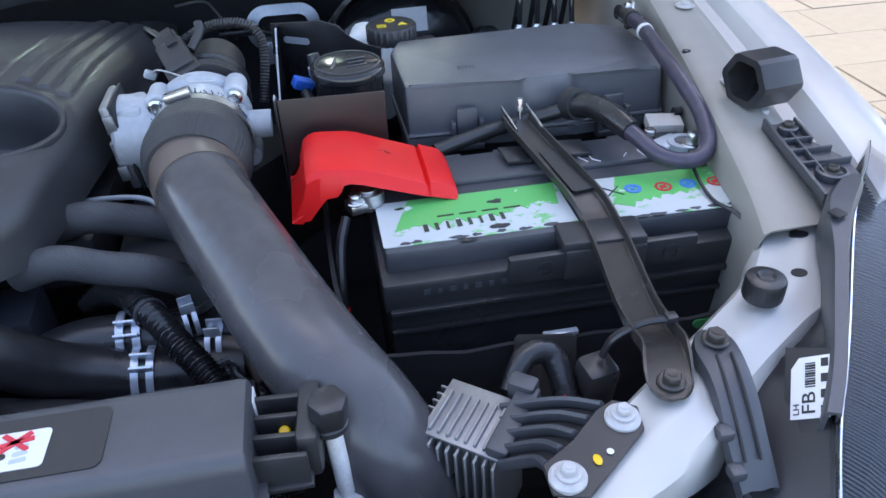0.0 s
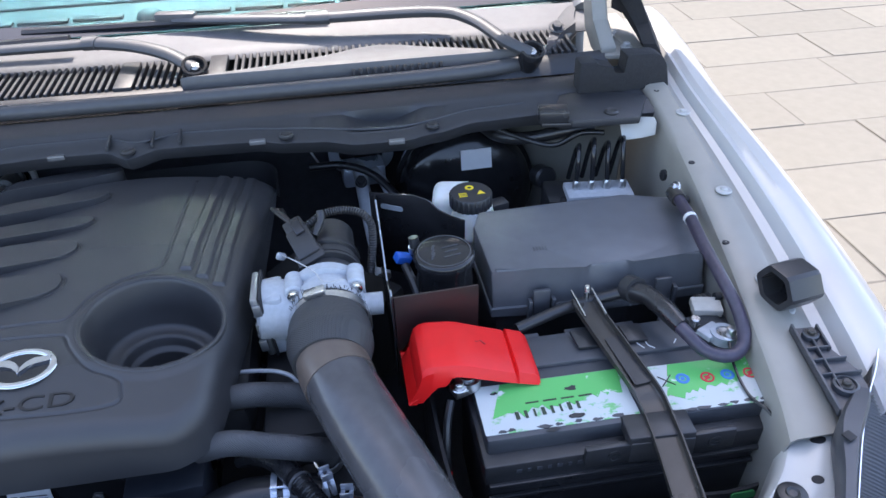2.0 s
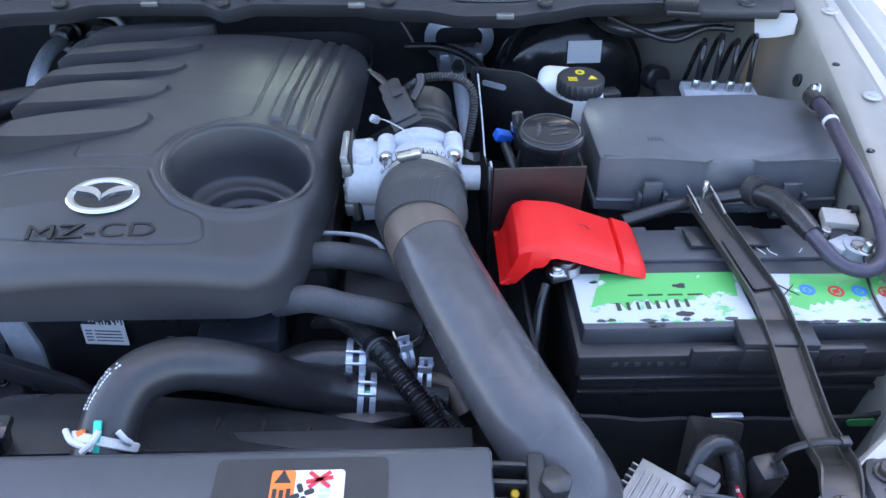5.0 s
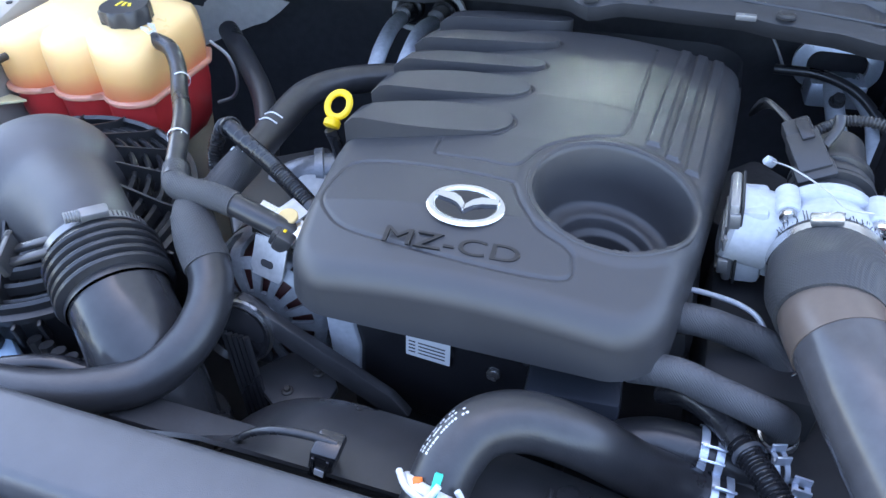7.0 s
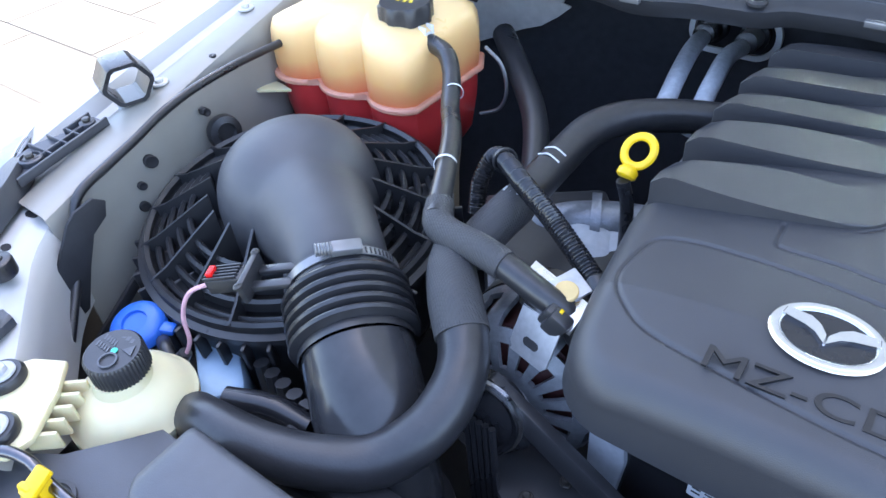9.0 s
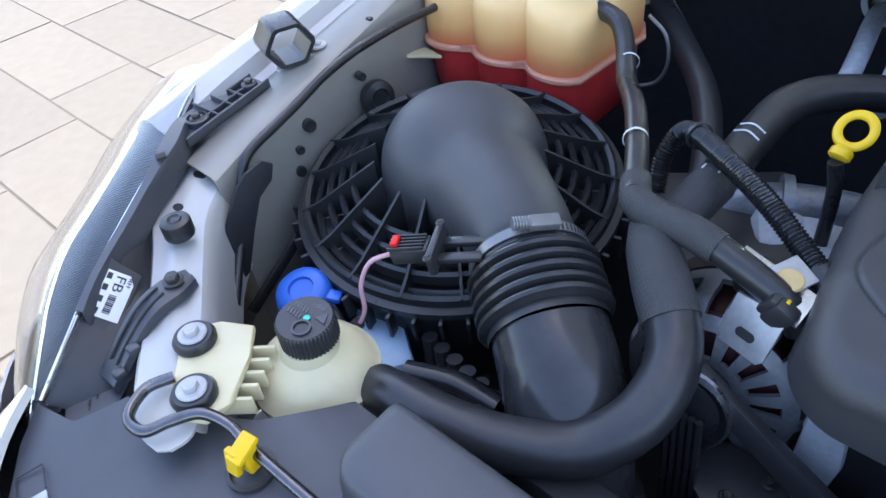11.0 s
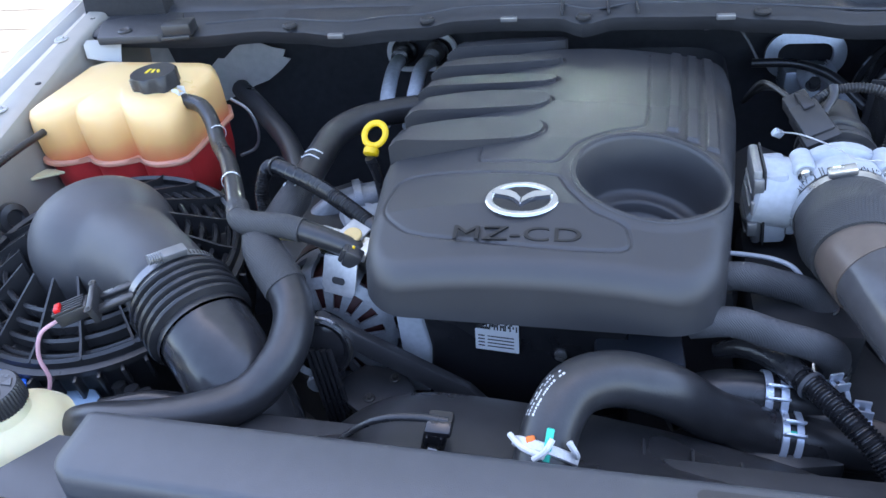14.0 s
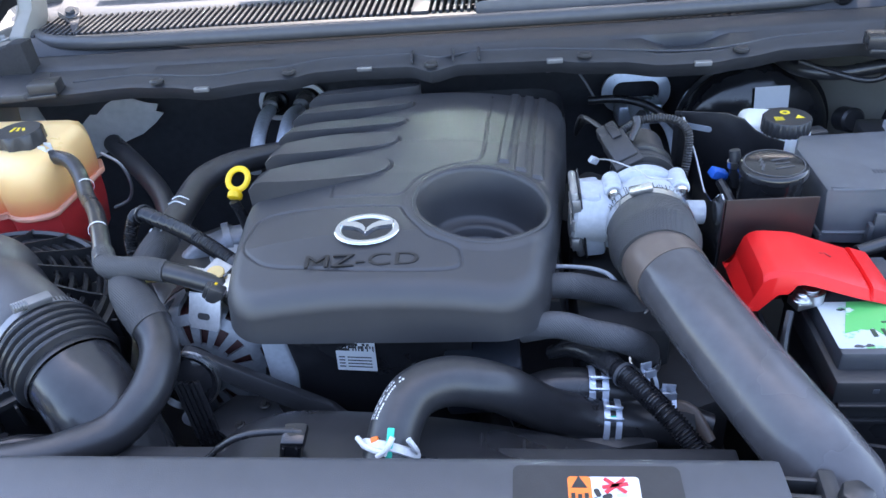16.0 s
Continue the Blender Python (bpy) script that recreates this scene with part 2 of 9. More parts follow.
M_WIPER = mat("satin_wiper_paint", (0.06, 0.062, 0.067), 0.5, 0.0, var=0.08, scale=30)
M_PILLAR = mat("satin_grey_trim", (0.16, 0.165, 0.175), 0.38, 0.2, var=0.06)
M_BORDER = mat("glazed_black_border", (0.02, 0.022, 0.028), 0.05, var=0.05, rvar=0.02)
M_DASH = mat("teal_grey_dashboard", (0.012, 0.026, 0.031), 0.6, var=0.1)
M_TANK = by_height("coolant_tank_plastic", [(0.0, (0.55, 0.03, 0.035)), (0.36, (0.68, 0.17, 0.07)), (0.56, (0.73, 0.38, 0.14)), (1.0, (0.78, 0.55, 0.26))], 0.35, 1.02, 1.16, 0.3)
M_TANKLOW = mat("red_coolant_tank_base", (0.5, 0.035, 0.035), 0.3, var=0.12, scale=15, sss=0.15)
M_SEAM = mat("tank_weld_seam", (0.6, 0.27, 0.18), 0.4, var=0.08, sss=0.2)
M_LENSW = mat("frosted_white_plastic", (0.42, 0.47, 0.5), 0.5, var=0.04)



M_CLEAR.node_tree.nodes["Principled BSDF"].inputs["IOR"].default_value = 1.25


def slab_tone(m):
    """Each slab a little lighter or darker than its neighbours."""
    nt = m.node_tree
    b = nt.nodes["Principled BSDF"]
    src = b.inputs["Base Color"].links[0].from_socket
    info = nt.nodes.new("ShaderNodeObjectInfo")
    mr = nt.nodes.new("ShaderNodeMapRange")
    mr.inputs["To Min"].default_value, mr.inputs["To Max"].default_value = 0.94, 1.06
    sc = nt.nodes.new("ShaderNodeVectorMath")
    sc.operation = 'SCALE'
    nt.links.new(info.outputs["Random"], mr.inputs["Value"])
    nt.links.new(src, sc.inputs[0])
    nt.links.new(mr.outputs[0], sc.inputs["Scale"])
    nt.links.new(sc.outputs[0], b.inputs["Base Color"])


slab_tone(M_SLAB)

# ---- builders ----
def V(*a):
    return Vector(a)


def finish(bm, name, sharp=40):
    me = bpy.data.meshes.new(name)
    bmesh.ops.recalc_face_normals(bm, faces=bm.faces)
    bm.to_mesh(me)
    bm.free()
    me.shade_smooth()
    me.set_sharp_from_angle(angle=radians(sharp))
    return me


def thing(name, label, category, at=(0, 0, 0), group="", kind=""):
    return tagged(place(new(name), at), label, category, group, kind)


def place(ob, at):
    ob.location = at
    ob.empty_display_size = 0.02
    return ob


def part(name, bm, material, parent=None, label="", sharp=40):
    ob = new(name, finish(bm, name, sharp))
    ob.data.materials.append(material)
    if parent is not None:
        ob.parent = parent
        if parent.type == 'EMPTY':
            ob.matrix_parent_inverse = Matrix.Translation(-parent.location)
    return tagged(ob, label)


def nudge(ob, x, y, z):
    """Moves a finished thing with all its parts."""
    ob.location += V(x, y, z)
    return ob


def solid(name, bm, material, label, category, group="", kind="", sharp=40):
    return tagged(part(name, bm, material, None, "", sharp), label, category, group, kind)


def B():
    return bmesh.new()


def box(bm, c, s, rot=(0, 0, 0), bev=0.0015, seg=2, m=None):
    """A box with rounded edges, centre c, size s, turned by rot degrees; m: a further pose."""
    t = bmesh.new()
    bmesh.ops.create_cube(t, size=1)
    bmesh.ops.transform(t, matrix=Matrix.Diagonal((*s, 1)), verts=t.verts)
    if bev:
        bmesh.ops.bevel(t, geom=t.edges[:], offset=min(bev, min(s) * 0.45), segments=seg, profile=0.5, affect='EDGES')
    bmesh.ops.transform(t, matrix=pose(*c, *rot), verts=t.verts)
    if m is not None:
        bmesh.ops.transform(t, matrix=m, verts=t.verts)
    return join(bm, t)


def join(bm, t):
    me = bpy.data.meshes.new("tmp")
    t.to_mesh(me)
    t.free()
    bm.from_mesh(me)
    bpy.data.meshes.remove(me)
    return bm


def frame_of(axis):
    z = Vector(axis).normalized()
    x = z.orthogonal().normalized()
    return Matrix((x, z.cross(x), z)).transposed().to_4x4()


def lathe(bm, prof, at=(0, 0, 0), axis=(0, 0, 1), seg=40, squash=None):
    """Turns (radius, height) pairs round an axis."""
    m = Matrix.Translation(at) @ frame_of(axis)
    if tuple(axis) == (0, 0, 1):
        m = Matrix.Translation(at)
    if squash:
        m = m @ Matrix.Diagonal((*squash, 1, 1))
    rings = []
    for r, z in prof:
        if r < 1e-6:
            rings.append([bm.verts.new(m @ V(0, 0, z))])
        else:
            rings.append([bm.verts.new(m @ V(r * math.cos(2 * math.pi * k / seg), r * math.sin(2 * math.pi * k / seg), z)) for k in range(seg)])
    for a, b in zip(rings, rings[1:]):
        for k in range(seg):
            q = [a[k % len(a)], a[(k + 1) % len(a)], b[(k + 1) % len(b)], b[k % len(b)]]
            q = list(dict.fromkeys(q))
            if len(q) > 2:
                bm.faces.new(q)
    return bm


def disc(r, h, bev=0.001):
    return [(0, 0), (r - bev, 0), (r, bev), (r, h - bev), (r - bev, h), (0, h)]


def knurl(bm, r, h, at, axis=(0, 0, 1), n=40, depth=0.0012, bev=0.002):
    """A ribbed cap."""
    seg = n * 4
    m = Matrix.Translation(at) @ (Matrix() if tuple(axis) == (0, 0, 1) else frame_of(axis))
    rings = []
    for rr, z, d in ((r, 0, 1), (r, h - bev, 1), (r - bev, h, 0)):
        rings.append([bm.verts.new(m @ V(*(f * (rr - (depth if d and k % 4 > 1 else 0)) for f in (math.cos(2 * math.pi * k / seg), math.sin(2 * math.pi * k / seg))), z)) for k in range(seg)])
    for a, b in zip(rings, rings[1:]):
        for k in range(seg):
            bm.faces.new((a[k], a[(k + 1) % seg], b[(k + 1) % seg], b[k]))
    bm.faces.new(rings[-1])
    bm.faces.new(rings[0][::-1])
    return bm


def curve_pts(pts, n=10):
    """A smooth line through points."""
    p = [Vector(q) for q in pts]
    if len(p) == 2:
        return [p[0].lerp(p[1], k / n) for k in range(n + 1)]
    p = [2 * p[0] - p[1]] + p + [2 * p[-1] - p[-2]]
    out = []
    for i in range(1, len(p) - 2):
        a, b, c, d = p[i - 1:i + 3]
        for k in range(n):
            t = k / n
            out.append(0.5 * (2 * b + (c - a) * t + (2 * a - 5 * b + 4 * c - d) * t * t + (3 * b - a - 3 * c + d) * t ** 3))
    out.append(p[-2])
    return out


def tube(bm, pts, r, seg=16, n=10, wave=0, depth=0.0, flat=1.0, caps=True, smooth=True):
    """A hose along points; r: one radius or one a point; wave: ribs a metre, of that depth; flat: width against height."""
    rad = r if isinstance(r, (list, tuple)) else [r] * len(pts)
    line = curve_pts(pts, n) if smooth else [Vector(p) for p in pts]
    if wave:
        fine = [line[0]]
        for a, b in zip(line, line[1:]):
            k = max(1, math.ceil((b - a).length * wave * 6))
            fine += [a.lerp(b, j / k) for j in range(1, k + 1)]
        line = fine
    total = sum((b - a).length for a, b in zip(line, line[1:]))
    rings, s, up = [], 0.0, None
    for i, p in enumerate(line):
        d = (line[min(i + 1, len(line) - 1)] - line[max(i - 1, 0)]).normalized()
        if i:
            s += (p - line[i - 1]).length
        up = (d.orthogonal() if up is None else up - d * up.dot(d)).normalized()
        if i == 0:
            up = (V(0, 0, 1) - d * d.z).normalized() if abs(d.z) < 0.95 else d.orthogonal().normalized()
        side = d.cross(up)
        u = s / total * (len(rad) - 1)
        k = min(int(u), len(rad) - 2) if len(rad) > 1 else 0
        rr = rad[k] + (rad[min(k + 1, len(rad) - 1)] - rad[k]) * (u - k)
        if wave:
            rr += depth * (0.5 + 0.5 * math.sin(2 * math.pi * s * wave))
        rings.append([bm.verts.new(p + rr * (up * math.sin(2 * math.pi * j / seg) + side * flat * math.cos(2 * math.pi * j / seg))) for j in range(seg)])
    for a, b in zip(rings, rings[1:]):
        for j in range(seg):
            bm.faces.new((a[j], a[(j + 1) % seg], b[(j + 1) % seg], b[j]))
    if caps:
        bm.faces.new(rings[0][::-1])
        bm.faces.new(rings[-1])
    return bm


def prism(bm, poly, z0, z1, m=None, bev=0.0, seg=2):
    """A polygon raised from z0 to z1, with rounded edges, in the pose m."""
    t = bmesh.new()
    lo = [t.verts.new((x, y, z0)) for x, y in poly]
    hi = [t.verts.new((x, y, z1)) for x, y in poly]
    t.faces.new(lo[::-1])
    t.faces.new(hi)
    k = len(poly)
    for i in range(k):
        t.faces.new((lo[i], lo[(i + 1) % k], hi[(i + 1) % k], hi[i]))
    if bev:
        bmesh.ops.bevel(t, geom=t.edges[:], offset=bev, segments=seg, profile=0.5, affect='EDGES')
    if m is not None:
        bmesh.ops.transform(t, matrix=m, verts=t.verts)
    return join(bm, t)


def rounded(w, h, r, n=6):
    """A rounded rectangle's outline round the origin."""
    out = []
    for cx, cy, a in ((w / 2 - r, h / 2 - r, 0), (-w / 2 + r, h / 2 - r, 90), (-w / 2 + r, -h / 2 + r, 180), (w / 2 - r, -h / 2 + r, 270)):
        out += [(cx + r * math.cos(radians(a + 90 * k / n)), cy + r * math.sin(radians(a + 90 * k / n))) for k in range(n + 1)]
    return out


def sheet(bm, rows, thick=0.0015, keep=None):
    """A pressed sheet through rows of points, with thickness; keep(i, j) leaves out cells."""
    t = bmesh.new()
    g = [[t.verts.new(p) for p in row] for row in rows]
    for i in range(len(g) - 1):
        for j in range(len(g[0]) - 1):
            if keep is None or keep(i, j):
                t.faces.new((g[i][j], g[i][j + 1], g[i + 1][j + 1], g[i + 1][j]))
    bmesh.ops.delete(t, geom=[v for v in t.verts if not v.link_faces], context='VERTS')
    bmesh.ops.recalc_face_normals(t, faces=t.faces)
    if thick:
        bmesh.ops.solidify(t, geom=t.faces[:], thickness=thick)
    return join(bm, t)


def spread(table, n):
    """Rows of a table drawn out smoothly to n rows."""
    out = []
    cols = list(zip(*table))
    for k in range(n):
        u = k / (n - 1) * (len(table) - 1)
        i = min(int(u), len(table) - 2)
        f = u - i
        row = []
        for c in cols:
            a, b, d, e = c[max(i - 1, 0)], c[i], c[i + 1], c[min(i + 2, len(table) - 1)]
            row.append(0.5 * (2 * b + (d - a) * f + (2 * a - 5 * b + 4 * d - e) * f * f + (3 * b - a - 3 * d + e) * f ** 3))
        out.append(row)
    return out


def letters(bm, text, size, m, depth=0.0005, wide=1.0):
    cu = bpy.data.curves.new("txt", 'FONT')
    cu.body, cu.size, cu.extrude = text, size, depth
    cu.align_x, cu.align_y = 'CENTER', 'CENTER'
    ob = bpy.data.objects.new("txt", cu)
    me = bpy.data.meshes.new_from_object(ob)
    me.transform(m @ Matrix.Diagonal((wide, 1, 1, 1)))
    bm.from_mesh(me)
    bpy.data.objects.remove(ob)
    bpy.data.curves.remove(cu)
    bpy.data.meshes.remove(me)
    return bm


def plane_pose(o, x, y):
    """A pose whose x runs from o towards x and whose y lies towards y."""
    o, x, y = Vector(o), Vector(x), Vector(y)
    ex = (x - o).normalized()
    ez = ex.cross(y - o).normalized()
    ey = ez.cross(ex)
    return Matrix.Translation(o) @ Matrix((ex, ey, ez)).transposed().to_4x4()


def bolt(bm, at, axis=(0, 0, 1), r=0.008, washer=0.014, h=0.007):
    """A flanged hexagon bolt head."""
    lathe(bm, disc(washer, 0.003), at, axis, 24)
    m = Matrix.Translation(at) @ (Matrix() if tuple(axis) == (0, 0, 1) else frame_of(axis))
    prism(bm, [(r * math.cos(k * math.pi / 3), r * math.sin(k * math.pi / 3)) for k in range(6)], 0.002, 0.002 + h, m, 0.0008, 1)
    lathe(bm, [(0, 0.001), (r * 0.55, 0.001), (r * 0.5, 0.0024 + h), (0, 0.0022 + h)], at, axis, 12)
    return bm


def spring_clamp(parent, name, c, axis, r, w=0.012, material=None, ear=(0, 0, 1), label="pale steel spring hose clamp"):
    """A spring band clamp round a hose, with raised ears."""
    bm = B()
    lathe(bm, [(r, -w / 2), (r + 0.0018, -w / 2), (r + 0.0018, -w / 6), (r, -w / 6), (r, -w / 2)], c, axis, 36)
    lathe(bm, [(r, w / 6), (r + 0.0018, w / 6), (r + 0.0018, w / 2), (r, w / 2), (r, w / 6)], c, axis, 36)
    e = Vector(ear) - Vector(axis).normalized() * Vector(ear).dot(Vector(axis).normalized())
    e.normalize()
    ax = Vector(axis).normalized()
    sd = ax.cross(e)
    for s in (-1, 1):
        o = Vector(c) + e * (r + 0.004) + sd * s * 0.006
        box(bm, (0, 0, 0), (0.0022, w, 0.010), m=Matrix.Translation(o) @ Matrix((sd, ax, e)).transposed().to_4x4(), bev=0.0006)
    return part(name, bm, material or M_PALE, parent, label)


# ---- the setting: ground, body shell, cowl ----
def ground():
    bm = B()
    prism(bm, [(-150, -150), (150, -150), (150, 150), (-150, 150)], -0.3, -0.004)
    g = solid("ground", bm, M_JOINT, "sandy ground under the paving, reaching far out", "ground", kind="structure")
    return g


GROUND = ground()


def fender_rows(s):
    """Body side from the inner wall's foot over the rail and gutter to the outer skin; s: +1 or -1."""
    tab = [(0.07, 0.702, 1.095, 0.832, 1.105), (0.12, 0.717, 1.1, 0.845, 1.112), (0.2, 0.733, 1.112, 0.858, 1.124), (0.35, 0.758, 1.135, 0.873, 1.144),
           (0.52, 0.781, 1.16, 0.88, 1.167), (0.7, 0.797, 1.188, 0.88, 1.192), (0.86, 0.812, 1.205, 0.895, 1.21), (1.02, 0.82, 1.215, 0.905, 1.225)]
    rows = []
    for y, xi, zf, xc, zc in spread(tab, 40):
        w = xc - xi
        pts = [(xi - 0.05, 0.44), (xi - 0.012, 0.95), (xi - 0.006, zf - 0.05), (xi - 0.004, zf - 0.012), (xi, zf - 0.003), (xi + 0.006, zf), (xi + 0.38 * w, zf + 0.001),
               (xi + 0.44 * w, zf - 0.004), (xi + 0.6 * w, zf - 0.014), (xi + 0.72 * w, zf - 0.012), (xi + 0.8 * w, zf + (zc - zf) * 0.4), (xi + 0.9 * w, zc - 0.006), (xc, zc),
               (xc + 0.02, zc - 0.004), (xc + 0.045, zc - 0.022), (xc + 0.062, zc - 0.06), (xc + 0.068, zc - 0.14), (xc + 0.07, zc - 0.3), (xc + 0.05, 0.62)]
        rows.append([(s * x, y, z) for x, z in pts])
    return rows


def body_side(s, name, label):
    rows = fender_rows(s)
    inner = [r[:9] for r in rows]
    outer = [r[8:] for r in rows]
    a = solid("inner_" + name, sheet(B(), inner, 0.0015), M_INNER, "pale painted inner wing panel with a flanged top rail", "body panel", kind="structure")
    keep = lambda i, j: i > 1
    b = solid(name, sheet(B(), outer, 0.0015, keep), M_PAINT, label, "body panel", kind="structure")
    # drilled and slotted openings of the wall and rail, as dark plugs set in
    bm = B()
    for y, z, r in ((0.205, 0.985, 0.006), (0.30, 1.09, 0.005), (0.47, 1.125, 0.007)):
        t = (y - 0.09) / 0.43
        x = 0.704 + 0.067 * t
        lathe(bm, [(0, -0.004), (r, -0.004), (r, 0.0035), (r * 0.8, 0.004), (0, 0.001)], (s * x, y, z), (-s, 0, 0), 20, (1, 1.3))
    part("hole", bm, M_DARK, a, "dark punched hole")
    for y, z, r in ((0.572, 1.108, 0.0085), (0.528, 1.106, 0.0065), (0.525, 1.072, 0.005)) + (((0.208, 1.075, 0.0075), (0.186, 1.056, 0.0048), (0.179, 1.032, 0.006)) if s < 0 else ()):
        part("wall_hole", lathe(B(), [(0, -0.006), (r, -0.006), (r, 0.004), (r * 0.85, 0.005), (0, 0.003)], (s * (np.interp(y, (0.12, 0.2, 0.35, 0.52, 0.7), (0.717, 0.733, 0.758, 0.781, 0.797)) - 0.0055), y, z), (-s, 0, 0), 20, (1, 1.3)), M_DARK, a, "dark oval hole")
    # painted screws and small holes along the rail
    for y in (0.28, 0.445, 0.635):
        xi, zf = np.interp(y, (0.2, 0.35, 0.52, 0.7), (0.733, 0.758, 0.781, 0.797)), np.interp(y, (0.2, 0.35, 0.52, 0.7), (1.112, 1.135, 1.16, 1.188))
        part("rail_screw", bolt(B(), (s * (xi + 0.034), y, zf + 0.001), (0, 0, 1), 0.0055, 0.011, 0.004), M_PAINT, a, "paint-covered screw")
        part("rail_hole", lathe(B(), [(0, -0.002), (0.0045, -0.002), (0.0045, 0.0015), (0.003, 0.0018), (0, 0.001)], (s * (xi + 0.018), y + 0.07, zf + 0.0095), (0, 0, 1), 14), M_DARK, a, "dark drilled hole")
    return a, b


for _s, _name, _label in ((1, "wing_left", "white painted front wing, sunlit on its outer face"), (-1, "wing_right", "white painted front wing with a glossy curved crown")):
    for _panel in body_side(_s, _name, _label):
        nudge(_panel, _s * 0.009, 0, -0.004)


def corner_plate(s):
    """Pressed front upper corner of the body with bolt holes."""
    inn = [(0.735, 0.115), (0.683, 0.044), (0.633, 0.004), (0.585, -0.03), (0.541, -0.062), (0.508, -0.086), (0.486, -0.103), (0.478, -0.116), (0.480, -0.130)]
    out = [(0.785, 0.085), (0.738, 0.012), (0.692, -0.018), (0.640, -0.052), (0.600, -0.083), (0.560, -0.112), (0.530, -0.129), (0.507, -0.137), (0.486, -0.136)]
    rows = []
    for i, ((x0, y0), (x1, y1)) in enumerate(zip(spread(inn, 26), spread(out, 26))):
        row = []
        fade = 1 - 0.97 * min(1.0, max(0.0, (i - 11) / 9))
        for f, dz in ((-0.14, -0.10), (-0.10, -0.03), (-0.04, -0.006), (0.04, 0), (0.3, 0.0), (0.42, 0.003), (0.6, 0.003), (0.72, 0.0), (0.94, -0.002), (1.03, -0.01), (1.08, -0.04), (1.08, -0.07)):
            f = min(f, 0) * fade + min(max(f, 0), 1) + max(f - 1, 0) * fade
            row.append((s * (x0 + (x1 - x0) * f), y0 + (y1 - y0) * f, 1.075 + dz * fade + 0.07 * max(0, y0 - 0.02)))
        rows.append(row)
    p = solid("corner_panel", sheet(B(), rows, 0.002), M_PAINT, "white painted steel corner panel bolted at the radiator support", "body panel", "front corner panels", "structure")
    bm = B()
    for x, y, r in ((0.737, 0.070, 0.0064), (0.711, 0.027, 0.0052)):
        lathe(bm, [(0, -0.006), (r, -0.006), (r, 0.0008), (0, 0.0009)], (s * x, y, 1.0795 + 0.07 * max(0, y - 0.035)), (0, 0, 1), 20, (1.2, 0.9))
    part("hole", bm, M_DARK, p, "dark oval hole")
    return p


nudge(corner_plate(1), 0.007, 0.003, 0)
nudge(corner_plate(-1), -0.008, 0.002, 0)


def shell():
    bm = B()
    box(bm, (0, 0.35, 0.45), (1.9, 1.6, 0.02), bev=0)
    solid("bay_floor", bm, M_DARK, "dark undertray closing the engine bay from below", "undertray", kind="structure")
    # bulkhead: insulated middle, painted sides
    rows = []
    for k in range(41):
        x = -0.76 + 1.38 * k / 40
        w = 0.006 * math.sin(x * 23) + 0.004 * math.sin(x * 57)
        rows.append([(x, 0.955 + w + 0.03 * math.sin(z * 9) - (0.9 * max(0, -x - 0.45) ** 1.5 if x < 0 else 0.9 * max(0, x - 0.52) ** 1.5), z) for z in (0.45, 0.7, 0.8, 0.9, 0.98, 1.05, 1.11, 1.165)])
    solid("firewall", sheet(B(), rows, 0.012), M_INSUL, "black moulded insulation on the bulkhead behind the engine", "firewall", kind="structure")
    bm = B()
    sheet(bm, [[(x, y - 0.012 * math.sin(40 * x), z0), (x, y - 0.02 - 0.008 * math.sin(55 * x), (z0 + z1) / 2), (x + 0.01, y - 0.014, z1)] for x, y, z0, z1 in ((-0.80, 0.80, 1.12, 0.95), (-0.76, 0.82, 1.115, 0.955), (-0.72, 0.84, 1.11, 0.97), (-0.68, 0.855, 1.105, 0.985), (-0.645, 0.86, 1.095, 1.0), (-0.615, 0.862, 1.08, 1.01), (-0.585, 0.865, 1.07, 1.03), (-0.565, 0.868, 1.062, 1.048))], 0.003)
    solid("bulkhead_flap", bm, M_LINER, "pale torn-edged liner flap on the bulkhead", "liner flap", kind="structure")
    for s in (1,):
        bm = B()
        sheet(bm, [[(s * x, y + 0.02 * math.sin(z * 14), z) for z in (0.45, 0.8, 0.95, 1.03, 1.1, 1.165)] for x, y in ((0.585, 0.93), (0.60, 0.89), (0.64, 0.85), (0.68, 0.82), (0.73, 0.76), (0.775, 0.70))], 0.003)
        solid("side_bulkhead", bm, M_INNER, "pale painted bulkhead side with a rounded inner corner", "body panel", "bulkhead sides", "structure")
    bm = B()
    box(bm, (0, -0.36, 0.72), (1.5, 0.02, 0.62), bev=0.004)
    solid("bumper", bm, M_PAINT, "white painted bumper closing the front", "bumper", kind="structure")
    bm = B()
    box(bm, (-0.03, 0.045, 0.74), (0.68, 0.03, 0.58), bev=0.003)
    solid("radiator", bm, M_DARK, "black radiator core standing behind the front cover", "radiator", kind="structure")
    # raised bonnet: it keeps the sun off the engine
    for name, off, material, label in (("bonnet", 0.0, M_PAINT, "white painted bonnet standing open over the engine"), ("bonnet_liner", 0.03, M_BONNET, "unseen inner panel of the open bonnet, whitened to brighten reflections")):
        rows = []
        for k in range(13):
            u = k / 12
            rows.append([(x * (0.905 - 0.02 * u - 0.13 * u ** 4), 0.945 - off - 0.53 * u - 0.03 * math.sin(u * 3.1), 1.43 - 0.2 * off + 1.13 * u - 0.02 * x * x) for x in (-1, -0.6, -0.2, 0.2, 0.6, 1)])
        solid(name, sheet(B(), rows, 0.02), material, label, "bonnet", kind="structure")


shell()


def sky_block():
    # Unseen wall, added to keep the bright rear sky out of reflections.
    bm = B()
    box(bm, (0, 16, 9), (44, 0.5, 18.4), bev=0.01)
    solid("sky_block_wall", bm, M_BLOCKER, "unseen plain wall added far behind the car to block the sky", "wall", kind="structure")


sky_block()


